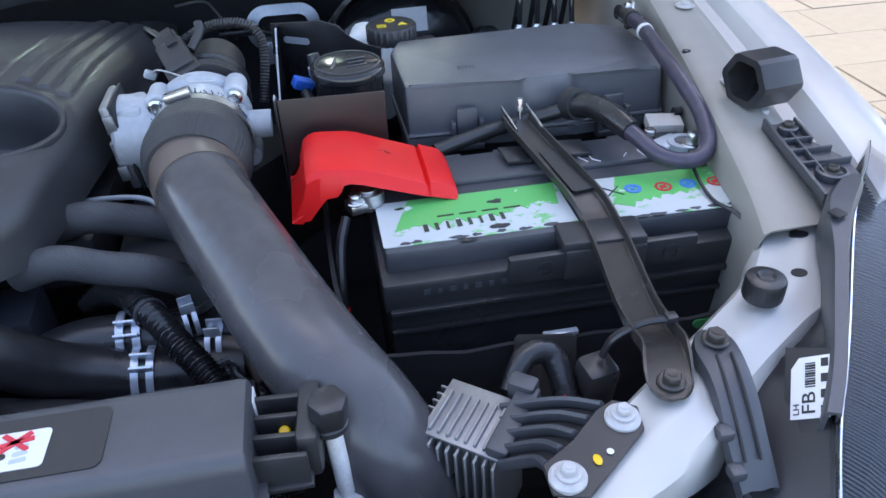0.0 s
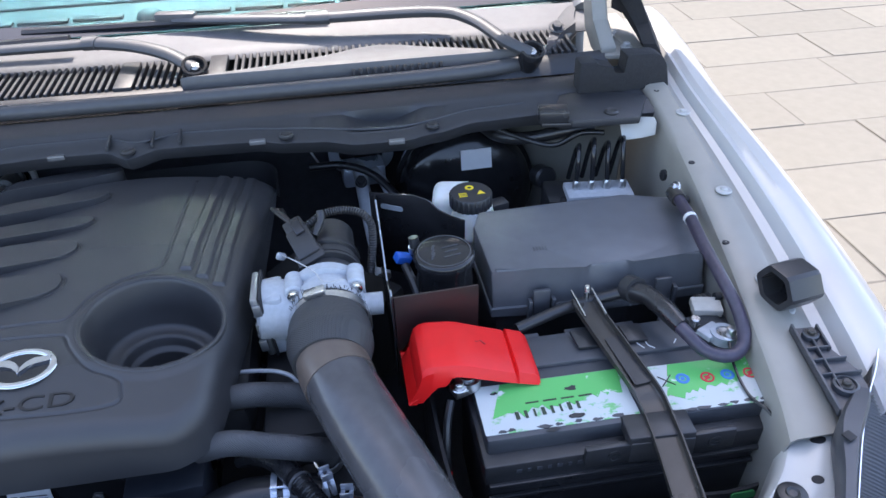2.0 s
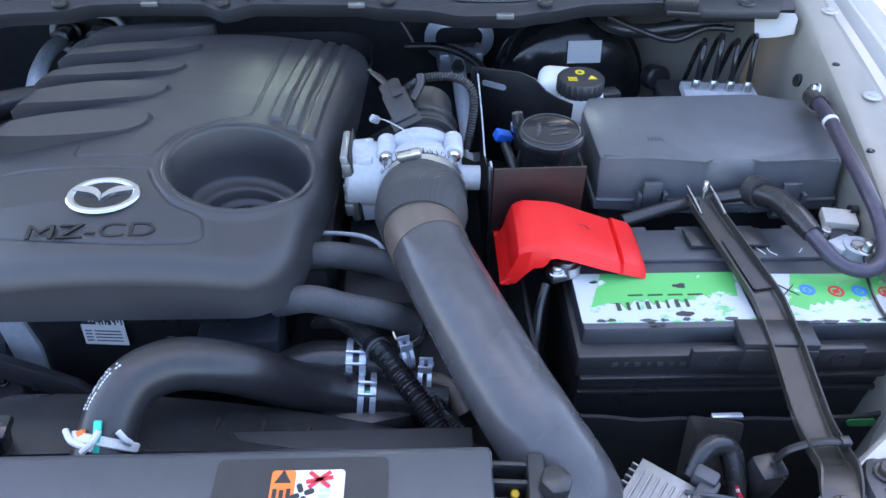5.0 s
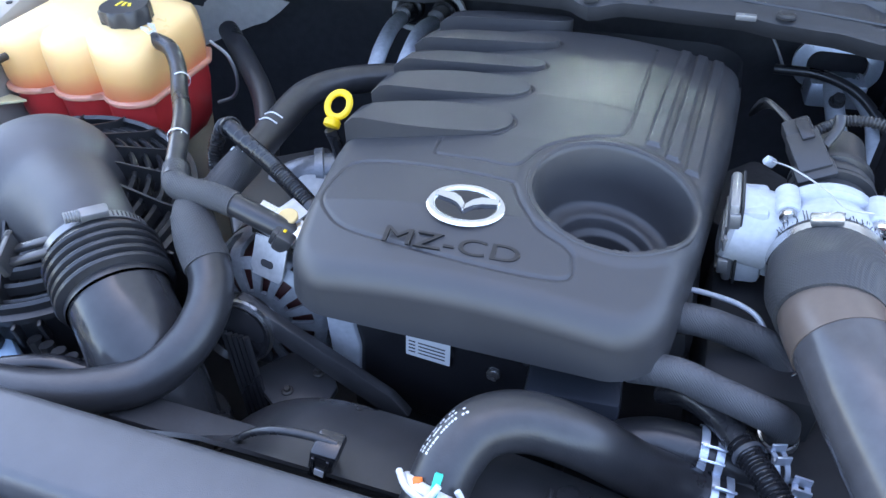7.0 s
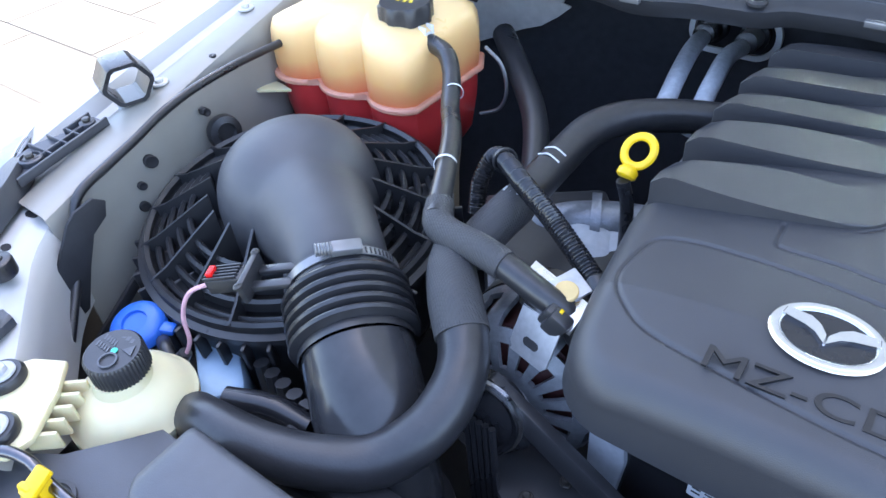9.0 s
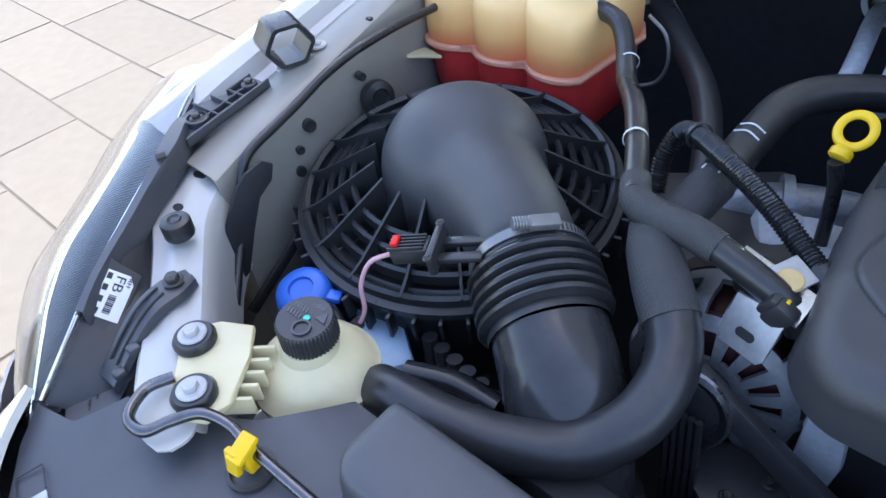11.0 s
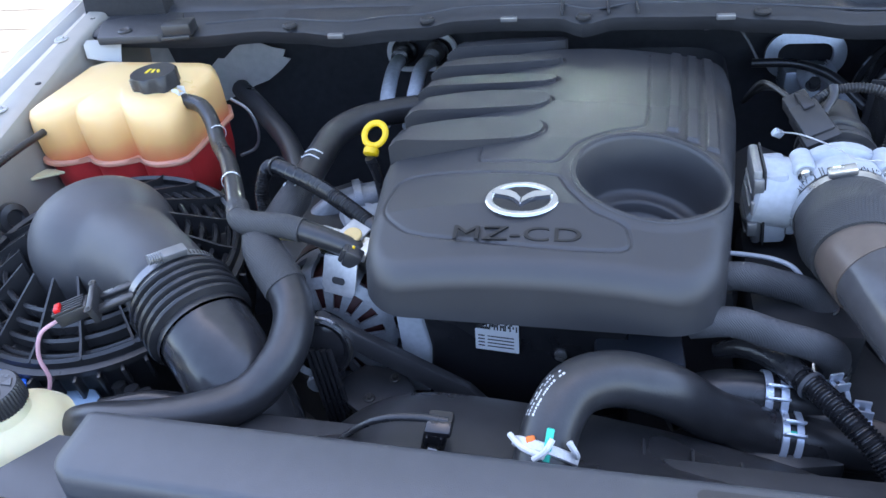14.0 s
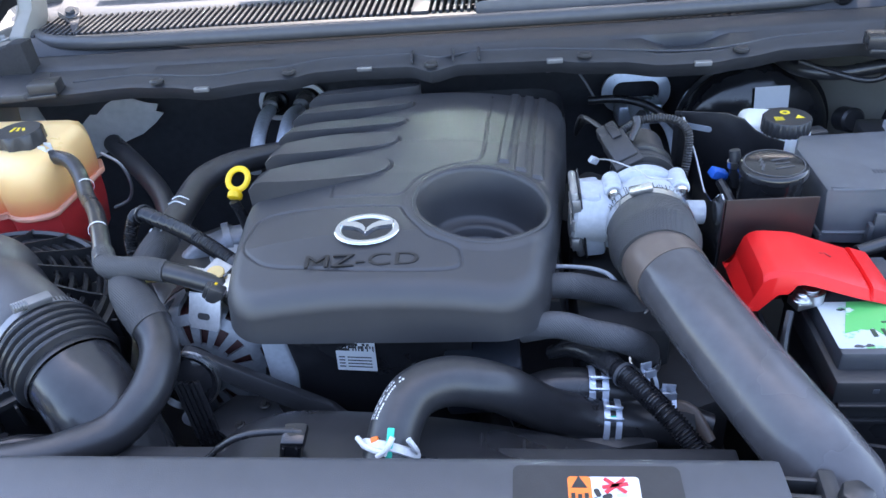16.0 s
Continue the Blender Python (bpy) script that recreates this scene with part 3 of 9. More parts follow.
def y_edge(x):
    tab = [(-0.80, 0.665), (-0.62, 0.655), (-0.50, 0.672), (-0.44, 0.664), (-0.37, 0.648), (-0.29, 0.668), (-0.24, 0.672), (-0.20, 0.695), (-0.14, 0.70), (-0.05, 0.698), (-0.012, 0.67), (0.03, 0.695), (0.17, 0.69), (0.22, 0.674), (0.27, 0.668),
           (0.33, 0.646), (0.40, 0.646), (0.444, 0.66), (0.52, 0.685), (0.62, 0.69), (0.66, 0.665), (0.80, 0.66)]
    for (a, b), (c, d) in zip(tab, tab[1:]):
        if a <= x <= c:
            f = (x - a) / (c - a)
            f = f * f * (3 - 2 * f)
            return b + (d - b) * f
    return tab[-1][1]


# Black rubber lightened to grey, so the seal's sheen sits in its colour.
M_SEALR = mat("sheen_seal_rubber", (0.06, 0.061, 0.065), 0.42, var=0.12, scale=30, bump=0.05)
M_FOAM = mat("black_foam", (0.018, 0.018, 0.02), 0.85, var=0.3, scale=80, bump=0.5, bscale=400)


def cowl():
    c = thing("cowl_panel", "dark grey plastic cowl panel between bonnet and windscreen", "cowl panel", (0, 0.74, 1.17), kind="structure")
    rows = []
    for k in range(121):
        x = -0.80 + 1.6 * k / 120
        y = y_edge(x)
        dip = 0.016 * min(1, max(0, 1.6 - abs(x - 0.372) / 0.04))
        pts = [(y + 0.012, 1.145), (y + 0.002, 1.158), (y, 1.168), (y + 0.008, 1.173), (y + 0.02, 1.1735), (y + 0.024, 1.1765), (0.734, 1.180 - dip), (0.737, 1.183), (0.745, 1.186), (0.765, 1.188), (0.785, 1.189), (0.80, 1.184), (0.815, 1.176), (0.838, 1.17)]
        rows.append([(x, *p) for p in pts])
    part("panel", sheet(B(), rows, 0.002), M_COWL, c)
    bm = B()
    tube(bm, [(-0.90, 1.06, 1.205), (-0.83, 0.96, 1.20), (-0.76, 0.875, 1.198), (-0.68, 0.835, 1.197), (-0.5, 0.82, 1.197), (-0.2, 0.815, 1.197), (0.1, 0.812, 1.197), (0.4, 0.815, 1.197), (0.58, 0.828, 1.197), (0.67, 0.868, 1.198), (0.74, 0.95, 1.2), (0.80, 1.05, 1.205)], 0.0125, 16, 12)
    part("seal", bm, M_SEALR, c, "rubber bonnet seal, lightened to grey for its sheen")
    bm = B()
    rows = [[(x, 0.822, 1.178), (x, 0.836, 1.196), (x, 0.852, 1.204 - 0.006 * math.exp(-((x - 0.3) / 0.3) ** 2)), (x, 0.862, 1.2)] for x in [-0.78 + 1.56 * k / 30 for k in range(31)]]
    sheet(bm, rows, 0.002)
    part("front_rail", bm, M_COWL, c)
    bm = B()
    prism(bm, [(0.05, 0.845), (0.62, 0.845), (0.56, 0.862), (0.47, 0.890), (0.42, 0.918), (0.384, 0.926), (0.345, 0.918), (0.29, 0.888), (0.2, 0.866)], 1.196, 1.221, None, 0.003)
    part("raised_field", bm, M_SUNLIT, c, "raised smooth field in front of the grille")
    bm = B()
    box(bm, (-0.05, 0.905, 1.165), (1.5, 0.16, 0.004), bev=0)
    part("grille_tray", bm, M_DARK, c)
    bm = B()
    rows = [[(x, 0.953, 1.205), (x, 0.962, 1.214), (x, 0.99, 1.218), (x, 1.02, 1.225), (x, 1.043, 1.232), (x, 1.05, 1.229)] for x in [-0.86 + 1.68 * k / 30 for k in range(31)]]
    sheet(bm, rows, 0.003)
    part("rear_panel", bm, M_SUNLIT, c)
    me = finish(box(B(), (0, 0, 0), (0.0056, 0.102, 0.012), bev=0.001, seg=1), "slat")
    me.materials.append(M_COWL)
    for k in range(124):
        x = -0.76 + 0.0121 * k
        if abs(x + 0.045) < 0.011 or abs(x - 0.105) < 0.02:
            continue
        o = new("slat", me)
        o.parent = c
        o.matrix_parent_inverse = Matrix.Translation(-c.location)
        o.matrix_basis = pose(x, 0.906, 1.204, 3, 0, 0)
    bm = B()
    for x in (-0.045, 0.105):
        box(bm, (x, 0.906, 1.204), (0.03, 0.104, 0.014), (3, 0, 0))
    box(bm, (-0.05, 0.905, 1.195), (1.48, 0.006, 0.008), bev=0)
    part("grille_rib", bm, M_COWL, c)
    # clips and screws along the front edge
    for x, y in ((-0.452, 0.672), (-0.238, 0.682), (-0.012, 0.68), (0.22, 0.684), (0.444, 0.672), (0.70, 0.672), (-0.69, 0.672)):
        bm = B()
        lathe(bm, [(0, 0), (0.011, 0), (0.011, 0.003), (0.008, 0.005), (0.005, 0.0035), (0, 0.0035)], (x, y, 1.1745), seg=24)
        part("screw", bm, M_PLASTIC, c)
    for x in (-0.37, -0.12, 0.176, 0.385):
        bm = B()
        box(bm, (x, y_edge(x) - 0.001, 1.168), (0.024, 0.008, 0.007), bev=0.001)
        part("clip", bm, M_SATIN, c, "grey metal edge clip")
    # moulded ribs and a fine step along the panel
    part("step", tube(B(), [(x, y_edge(x) + 0.030, 1.1775) for x in [-0.6 + 0.05 * k for k in range(25)]], 0.0022, 6, 3), M_COWL, c)
    for x in (-0.045, 0.02, 0.06):
        part("rib", box(B(), (x, 0.712, 1.1775), (0.004, 0.045, 0.008), (0, 0, 4), 0.0015), M_COWL, c)
    # small vent in front of the raised field
    vent = finish(box(B(), (0, 0, 0), (0.0055, 0.007, 0.012), bev=0.001, seg=1), "vent_slot")
    vent.materials.append(M_DARK)
    for k in range(13):
        o = new("vent_slot", vent)
        o.parent, o.matrix_parent_inverse = c, Matrix.Translation(-c.location)
        o.matrix_basis = pose(0.335 + 0.0125 * k, 0.8405, 1.2055, -30, 0, 0)
    for s in (-1, 1):
        part("end_panel", prism(B(), [(s * 0.635, 0.672), (s * 0.655, 0.632), (s * 0.76, 0.625), (s * 0.80, 0.70), (s * 0.72, 0.745), (s * 0.665, 0.735)], 1.168, 1.181, None, 0.003), M_COWL, c)
        part("end_clip", box(B(), (s * 0.632, 0.66, 1.182), (0.046, 0.034, 0.02), (0, 0, -10 * s), 0.003), M_PLASTIC, c)
        part("clip_lip", box(B(), (s * 0.634, 0.641, 1.172), (0.05, 0.006, 0.007), (0, 0, -10 * s), 0.002), M_PLASTIC, c)
        part("screw", lathe(B(), [(0, 0), (0.011, 0), (0.011, 0.003), (0.008, 0.005), (0.005, 0.0035), (0, 0.0035)], (s * 0.722, 0.648, 1.1805), seg=24), M_PLASTIC, c)
        # corner trim beside the glass
        bm = B()
        rows = [[(s * x, y, z - 0.02), (s * x, y + 0.004, z - 0.004), (s * (x + 0.004), y + 0.03, z), (s * (x + 0.02), y + 0.07, z + 0.004), (s * (x + 0.035), y + 0.105, z + 0.007)] for x, y, z in ((0.678, 0.852, 1.212), (0.694, 0.875, 1.214), (0.712, 0.905, 1.218), (0.733, 0.93, 1.222), (0.757, 0.95, 1.226))]
        part("corner_trim", sheet(bm, rows, 0.003), M_TRIM, c, "satin grey trim in the corner of the glass")
        part("trim_screw", bolt(B(), (s * 0.713, 0.928, 1.224), (0, -0.5, 1), 0.0095, 0.015, 0.008), M_TRIM, c)
        f = thing("corner_foam", "black notched foam block filling the cowl corner", "foam block", (s * 0.8, 0.8, 1.19), "cowl corner blocks")
        m = Matrix.Translation((0, 0.745, 0)) @ Matrix(((s, 0, 0, 0), (0, 0, -1, 0), (0, 1, 0, 0), (0, 0, 0, 1)))
        part("base", prism(B(), [(0.694, 1.178), (0.694, 1.233), (0.722, 1.233), (0.724, 1.224), (0.75, 1.223), (0.753, 1.208), (0.772, 1.207), (0.769, 1.241), (0.82, 1.239), (0.832, 1.233), (0.842, 1.218), (0.85, 1.178)], -0.014, 0.018, m, 0.003), M_FOAM, f)
        part("flap", sheet(B(), [[(s * x, y - 0.004, z - 0.05), (s * x, y, z - 0.01), (s * (x - 0.004), y + 0.01, z), (s * (x - 0.012), y + 0.03, z - 0.004)] for x, y, z in ((0.842, 0.77, 1.225), (0.862, 0.85, 1.232), (0.853, 0.90, 1.262), (0.842, 0.945, 1.286), (0.826, 0.965, 1.292))], 0.008), M_FOAM, f, "black foam flap along the wing edge")
    return c


cowl()


def windscreen():
    bm = B()
    rows = []
    for k in range(9):
        u = k / 8
        rows.append([(x, 1.05 + 0.02 * x * x + 0.95 * u, 1.234 + 0.48 * u) for x in [-0.78 + 1.56 * j / 12 for j in range(13)]])
    w = solid("windscreen", sheet(bm, rows, 0.005), M_GLASS, "blue-green tinted windscreen glass", "windscreen", kind="structure")
    w.visible_shadow = False
    bm = B()
    sheet(bm, [[(x, 1.047 + 0.02 * x * x + 0.95 * u * w, 1.2365 + 0.48 * u * w) for u in (0.0, 0.5, 1.0)] for x, w in [(x, 0.026 + 0.028 * max(0, abs(x) - 0.12) / 0.66 + 0.16 * max(0, abs(x) - 0.5) ** 1.2) for x in [-0.775 + 1.55 * j / 24 for j in range(25)]]], 0.001)
    part("black_border", bm, M_BORDER, w, "black printed lower border of the glass")
    bm = B()
    rows = [[(x, 1.13, 1.20), (x, 1.25, 1.215), (x, 1.5, 1.24), (x, 1.75, 1.25), (x, 1.78, 1.1)] for x in [-0.85 + 1.7 * j / 12 for j in range(13)]]
    sheet(bm, rows, 0.01)
    d = solid("dashboard", bm, M_DASH, "teal-grey dashboard top behind the windscreen", "dashboard", kind="structure")
    for k in range(15):
        if k == 7:
            continue
        part("demister_slot", box(B(), (-0.80 + k * 0.107, 1.225, 1.2155), (0.098, 0.016, 0.006), (7, 0, -2), 0.001), M_INK, d)
    part("sensor", lathe(B(), [(0, 0.018), (0.014, 0.016), (0.024, 0.009), (0.028, 0.0)], (-0.055, 1.215, 1.212), seg=24), M_DASH, d, "low domed light sensor")
    part("panel_gap", tube(B(), [(-0.8, 1.29, 1.2215), (-0.3, 1.30, 1.2225), (0.28, 1.31, 1.2235), (0.29, 1.36, 1.23), (0.29, 1.5, 1.244)], 0.003, 6, 6), M_INK, d)
    # Dark block where seats would be, out of view; dims the glass.
    bm = B()
    box(bm, (0, 2.05, 1.15), (1.5, 0.5, 0.8), bev=0.05)
    solid("seat_row", bm, M_DASH, "unseen dark teal-grey block for the seats, dims the windscreen", "seats", kind="structure")
    # Roof and rear wall out of view, added to stop sky light from behind.
    bm = B()
    sheet(bm, [[(x, 2.02, 1.715 - 0.03 * x * x), (x, 2.3, 1.76 - 0.03 * x * x), (x, 3.1, 1.77 - 0.03 * x * x), (x, 3.3, 1.70), (x, 3.45, 1.2), (x, 3.45, 0.5)] for x in [-0.78 + 1.56 * j / 8 for j in range(9)]], 0.02)
    for s in (-1, 1):
        prism(bm, [(1.05, 0.5), (3.45, 0.5), (3.45, 1.2), (3.3, 1.7), (3.1, 1.765), (2.3, 1.755), (2.03, 1.71), (1.15, 1.26)], -0.01, 0.01, Matrix.Translation((s * 0.83, 0, 0)) @ Matrix(((0, 0, 1, 0), (1, 0, 0, 0), (0, 1, 0, 0), (0, 0, 0, 1))), 0.004)
    solid("cabin_roof", bm, M_PAINT, "unseen white cabin roof and rear wall, added to block the sky", "roof", kind="structure")
    # Unseen dark lining, added so the white cabin sends no glow forward.
    bm = B()
    sheet(bm, [[(x, 2.04, 1.685 - 0.03 * x * x), (x, 2.3, 1.72 - 0.03 * x * x), (x, 3.05, 1.73 - 0.03 * x * x), (x, 3.25, 1.66), (x, 3.4, 1.2), (x, 3.4, 0.5)] for x in [-0.80 + 1.6 * j / 8 for j in range(9)]], 0.01)
    for s in (-1, 1):
        prism(bm, [(1.14, 0.5), (3.4, 0.5), (3.4, 1.2), (3.25, 1.66), (3.05, 1.72), (2.3, 1.71), (2.04, 1.675), (1.2, 1.25)], -0.005, 0.005, Matrix.Translation((s * 0.805, 0, 0)) @ Matrix(((0, 0, 1, 0), (1, 0, 0, 0), (0, 1, 0, 0), (0, 0, 0, 1))))
    solid("cabin_liner", bm, M_DARK, "unseen dark cabin lining, added to cut light from inside", "cabin lining", kind="structure")
    for s in (-1, 1):
        bm = B()
        tube(bm, [(s * 0.80, 1.02, 1.215), (s * 0.81, 1.10, 1.25), (s * 0.76, 1.5, 1.45), (s * 0.70, 2.0, 1.72)], [0.03, 0.04, 0.045, 0.045], 12)
        solid("pillar", bm, M_PILLAR, "satin grey windscreen pillar trim", "pillar", "windscreen pillars", "structure")
        h = thing("bonnet_hinge", "pale painted bonnet hinge arm bolted beside the windscreen", "hinge", (s * 0.79, 0.93, 1.2), "bonnet hinges")
        yz = Matrix.Translation((s * 0.785, 0, 0)) @ Matrix(((0, 0, 1, 0), (1, 0, 0, 0), (0, 1, 0, 0), (0, 0, 0, 1)))
        prism(bm := B(), [(0.845, 1.19), (0.90, 1.19), (0.945, 1.215), (0.968, 1.265), (0.972, 1.34), (0.94, 1.45), (0.84, 1.60), (0.80, 1.60), (0.885, 1.44), (0.925, 1.34), (0.927, 1.28), (0.905, 1.24), (0.845, 1.21)], -0.014, 0.014, yz, 0.004)
        part("arm", bm, M_INNER, h)
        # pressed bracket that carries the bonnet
        part("bracket", prism(B(), [(-0.02, 1.275), (0.055, 1.262), (0.072, 1.30), (0.08, 1.36), (0.07, 1.45), (-0.12, 1.45), (-0.115, 1.34), (-0.06, 1.318)], -0.004, 0.004, Matrix.Translation((s * 0.787, 0.958, 0)) @ Matrix(((s, 0, 0, 0), (0, 0, -1, 0), (0, 1, 0, 0), (0, 0, 0, 1))), 0.003), M_INNER, h)
        part("bracket_bolt", bolt(B(), (s * 0.795, 0.952, 1.31), (0, -1, 0), 0.009, 0.013, 0.012), M_INNER, h)
        part("base_plate", box(B(), (s * 0.815, 0.90, 1.196), (0.06, 0.14, 0.008), (0, 0, -8 * s), 0.002), M_INNER, h)
        for y in (0.865, 0.935):
            part("bolt", bolt(B(), (s * 0.825, y, 1.2), (0, 0, 1), 0.007, 0.011), M_PAINT, h)


windscreen()


def wiper(pivot, pts, blade):
    w = thing("wiper", "satin grey wiper arm with a round pivot cap", "wiper", pivot, "windscreen wipers")
    bm = B()
    ax = (0.08, -0.55, 1)
    lathe(bm, [(0, -0.03), (0.017, -0.03), (0.021, -0.008), (0.0215, 0.010), (0.0205, 0.012), (0.0165, 0.012), (0.0155, 0.010), (0.0145, 0.002), (0, 0.002)], pivot, ax, 32)
    part("pivot_cap", bm, M_GLOSS, w)
    part("nut", lathe(B(), [(0, 0.002), (0.0088, 0.002), (0.0084, 0.008), (0.004, 0.009), (0.004, 0.012), (0, 0.012)], Vector(pivot), ax, 6), M_STEEL, w)
    rise = Vector(pivot) + V(0, 0, 0.002)
    k = len(pts) // 2 + (1 if len(pts) > 4 else 0)
    part("arm", tube(B(), [rise] + pts[:k + 1], [0.010, 0.0105, 0.0105, 0.0105, 0.010][:k + 2], 10, flat=1.35), M_WIPER, w, "satin grey curved arm")
    part("arm_front", tube(B(), [Vector(pts[k]) - V(0, 0, 0.001)] + pts[k + 1:], [0.0092, 0.0085, 0.0075], 10, flat=1.5), M_WIPER, w)
    part("knuckle", tube(B(), [Vector(pts[k]).lerp(Vector(pts[k - 1]), 0.12), Vector(pts[k]), Vector(pts[k]).lerp(Vector(pts[k + 1]), 0.06)], [0.0118, 0.0118], 10, 3, flat=1.35), M_WIPER, w)
    if blade:
        part("blade", tube(B(), blade, 0.006, 6, flat=1.5), M_PLASTIC, w)
    return w


wiper((0.074, 0.872, 1.222), [(0.03, 0.905, 1.24), (-0.03, 0.937, 1.248), (-0.10, 0.963, 1.25), (-0.4, 0.97, 1.247)], [(-0.15, 1.0, 1.25), (-0.7, 1.01, 1.24)])
wiper((0.638, 0.824, 1.218), [(0.60, 0.842, 1.236), (0.555, 0.934, 1.25), (0.487, 0.979, 1.255), (0.28, 1.0, 1.252), (0.02, 1.06, 1.25)], [(0.30, 1.045, 1.247), (-0.25, 1.07, 1.245)])
head = box(B(), (0.025, 1.062, 1.253), (0.075, 0.024, 0.022), (0, 0, -9), 0.005)
part("blade_hook", head, M_WIPER, bpy.data.objects["wiper.001"], "satin grey hook head of the arm")


# ---- front cover ----
def warning_label(parent, m, w, h):
    """Orange and white fan warning label."""
    lab = part("warning_label", prism(B(), rounded(w, h, 0.003), 0, 0.0006, m), M_WHITE, parent, "orange and white fan warning label")
    part("orange_field", prism(B(), rounded(w * 0.33, h, 0.003), 0, 0.0009, m @ pose(-w * 0.335, 0, 0)), M_ORANGE, lab)
    bm = B()
    prism(bm, [(-0.006, 0), (0.006, 0), (0, 0.011)], 0.0009, 0.0013, m @ pose(-w * 0.34, h * 0.12, 0))
    for k in range(3):
        box(bm, (-w * 0.34 - 0.005 + 0.005 * k, -h * 0.22, 0.001), (0.003, 0.009 - 0.002 * (k == 1), 0.0008), bev=0, m=m)
    for k in range(4):
        a = radians(90 * k + 20)
        prism(bm, rounded(0.0075, 0.0042, 0.0018), 0.0006, 0.0011, m @ pose(-w * 0.06 + 0.0055 * math.cos(a), -h * 0.22 + 0.0055 * math.sin(a), 0, 0, 0, math.degrees(a)))
    part("pictogram", bm, M_INK, lab)
    bm = B()
    for a in (40, -40, 10):
        box(bm, (w * 0.16, h * 0.2, 0.001), (0.020, 0.003, 0.0008), (0, 0, a), 0, m=m)
    part("cross", bm, M_REDINK, lab)
    bm = B()
    for k in range(3):
        prism(bm, rounded(0.009 - 0.001 * k, 0.003, 0.001), 0.0006, 0.001, m @ pose(w * 0.24, -h * 0.28 + 0.005 * k, 0, 0, 0, 8))
    part("print", bm, M_LENSW, lab)
    return lab


def front_cover():
    c = thing("radiator_cover", "grey-black plastic radiator top cover with a raised rear ridge", "radiator cover", (0, -0.1, 1.06), kind="structure")
    # flat panel, sloping gently to the front
    left = [(-0.425, -0.012), (-0.47, -0.07), (-0.545, -0.115), (-0.575, -0.118), (-0.59, -0.16), (-0.635, -0.168), (-0.61, -0.196), (-0.568, -0.226), (-0.505, -0.259), (-0.4, -0.296), (-0.3, -0.32), (0, -0.335)]
    poly = left + [(0.3, -0.30), (0.45, -0.245), (0.56, -0.212), (0.60, -0.19), (0.57, -0.165), (0.50, -0.158), (0.44, -0.15), (0.36, -0.125), (0.325, -0.09), (0.322, -0.02), (0.30, -0.012)]
    # slot in front of the ridge
    poly += [(0.285, -0.06), (0.277, -0.086), (0.265, -0.0935), (-0.318, -0.0955), (-0.330, -0.0925), (-0.336, -0.082), (-0.34, -0.012)]
    bm = B()
    t = bmesh.new()
    prism(t, poly, 0, 0.006, None, 0.0015)
    bmesh.ops.triangulate(t, faces=[f for f in t.faces if len(f.verts) > 4])
    for v in t.verts:
        v.co.z += 1.052 + 0.12 * (v.co.y + 0.1) * (1 if v.co.y < -0.1 else 0.3)
    join(bm, t)
    part("flat_panel", bm, M_TRIM, c)
    # raised ridge: a rounded body with sloping faces
    prof = [(-0.102, 1.027), (-0.080, 1.028), (-0.0775, 1.032), (-0.0765, 1.056), (-0.0757, 1.066), (-0.074, 1.085), (-0.0725, 1.0915), (-0.0692, 1.0947), (-0.064, 1.0962), (-0.014, 1.0968), (-0.009, 1.0958), (-0.0065, 1.093), (-0.005, 1.05), (-0.005, 1.03)]
    rows = []
    for x, k in ((-0.387, 0.0), (-0.386, 0.5), (-0.383, 0.86), (-0.379, 0.97), (-0.371, 1), (-0.361, 1), (-0.3, 1), (-0.1, 1), (0.1, 1), (0.29, 1), (0.3125, 1), (0.3165, 0.975), (0.318, 0.9), (0.319, 0.3), (0.3195, 0)):
        inset = 0.022 * max(0.0, (-0.361 - x) / 0.026) ** 2
        rows.append([(x, y + inset * min(1.0, max(0.0, -(y + 0.014) / 0.05)) if k > 0.9 else (y + inset * min(1.0, max(0.0, -(y + 0.014) / 0.05))) * (0.96 + 0.04 * k), 1.05 + (z - 1.05) * k if z > 1.05 else z) for y, z in prof])
    part("ridge", sheet(B(), rows, 0.003), M_TRIM, c, sharp=50)
    part("label_field", prism(B(), rounded(0.128, 0.046, 0.006), 1.0955, 1.0972, pose(0.176, -0.039, 0)), M_PLASTIC, c)
    warning_label(c, pose(0.181, -0.041, 1.0972, 0, 0, 0), 0.054, 0.028)
    for x, y, r in ((-0.330, -0.131, 0.0145), (0.25, -0.15, 0.0145), (-0.05, -0.15, 0.0145)):
        z = 1.058 + 0.12 * (y + 0.1)
        part("push_pin", lathe(B(), [(0, 0.001), (r * 0.6, 0.001), (r * 0.66, 0.003), (r * 0.72, 0.001), (r * 0.8, 0.0), (r * 0.92, 0.0), (r, 0.002), (r, -0.003)], (x, y, z + 0.001), seg=32), M_PLASTIC, c)
    z = 1.058 + 0.12 * (-0.128 + 0.1)
    part("cap_rim", lathe(B(), [(0.0245, 0), (0.028, 0), (0.028, 0.003), (0.0255, 0.004), (0.0245, 0.002)], (-0.256, -0.128, z), seg=40), M_PLASTIC, c)
    part("white_cap", lathe(B(), [(0, 0.0015), (0.016, 0.0015), (0.0175, 0.003), (0.023, 0.002), (0.025, 0.0)], (-0.256, -0.128, z), seg=40), M_LENSW, c, "frosted white round cap")
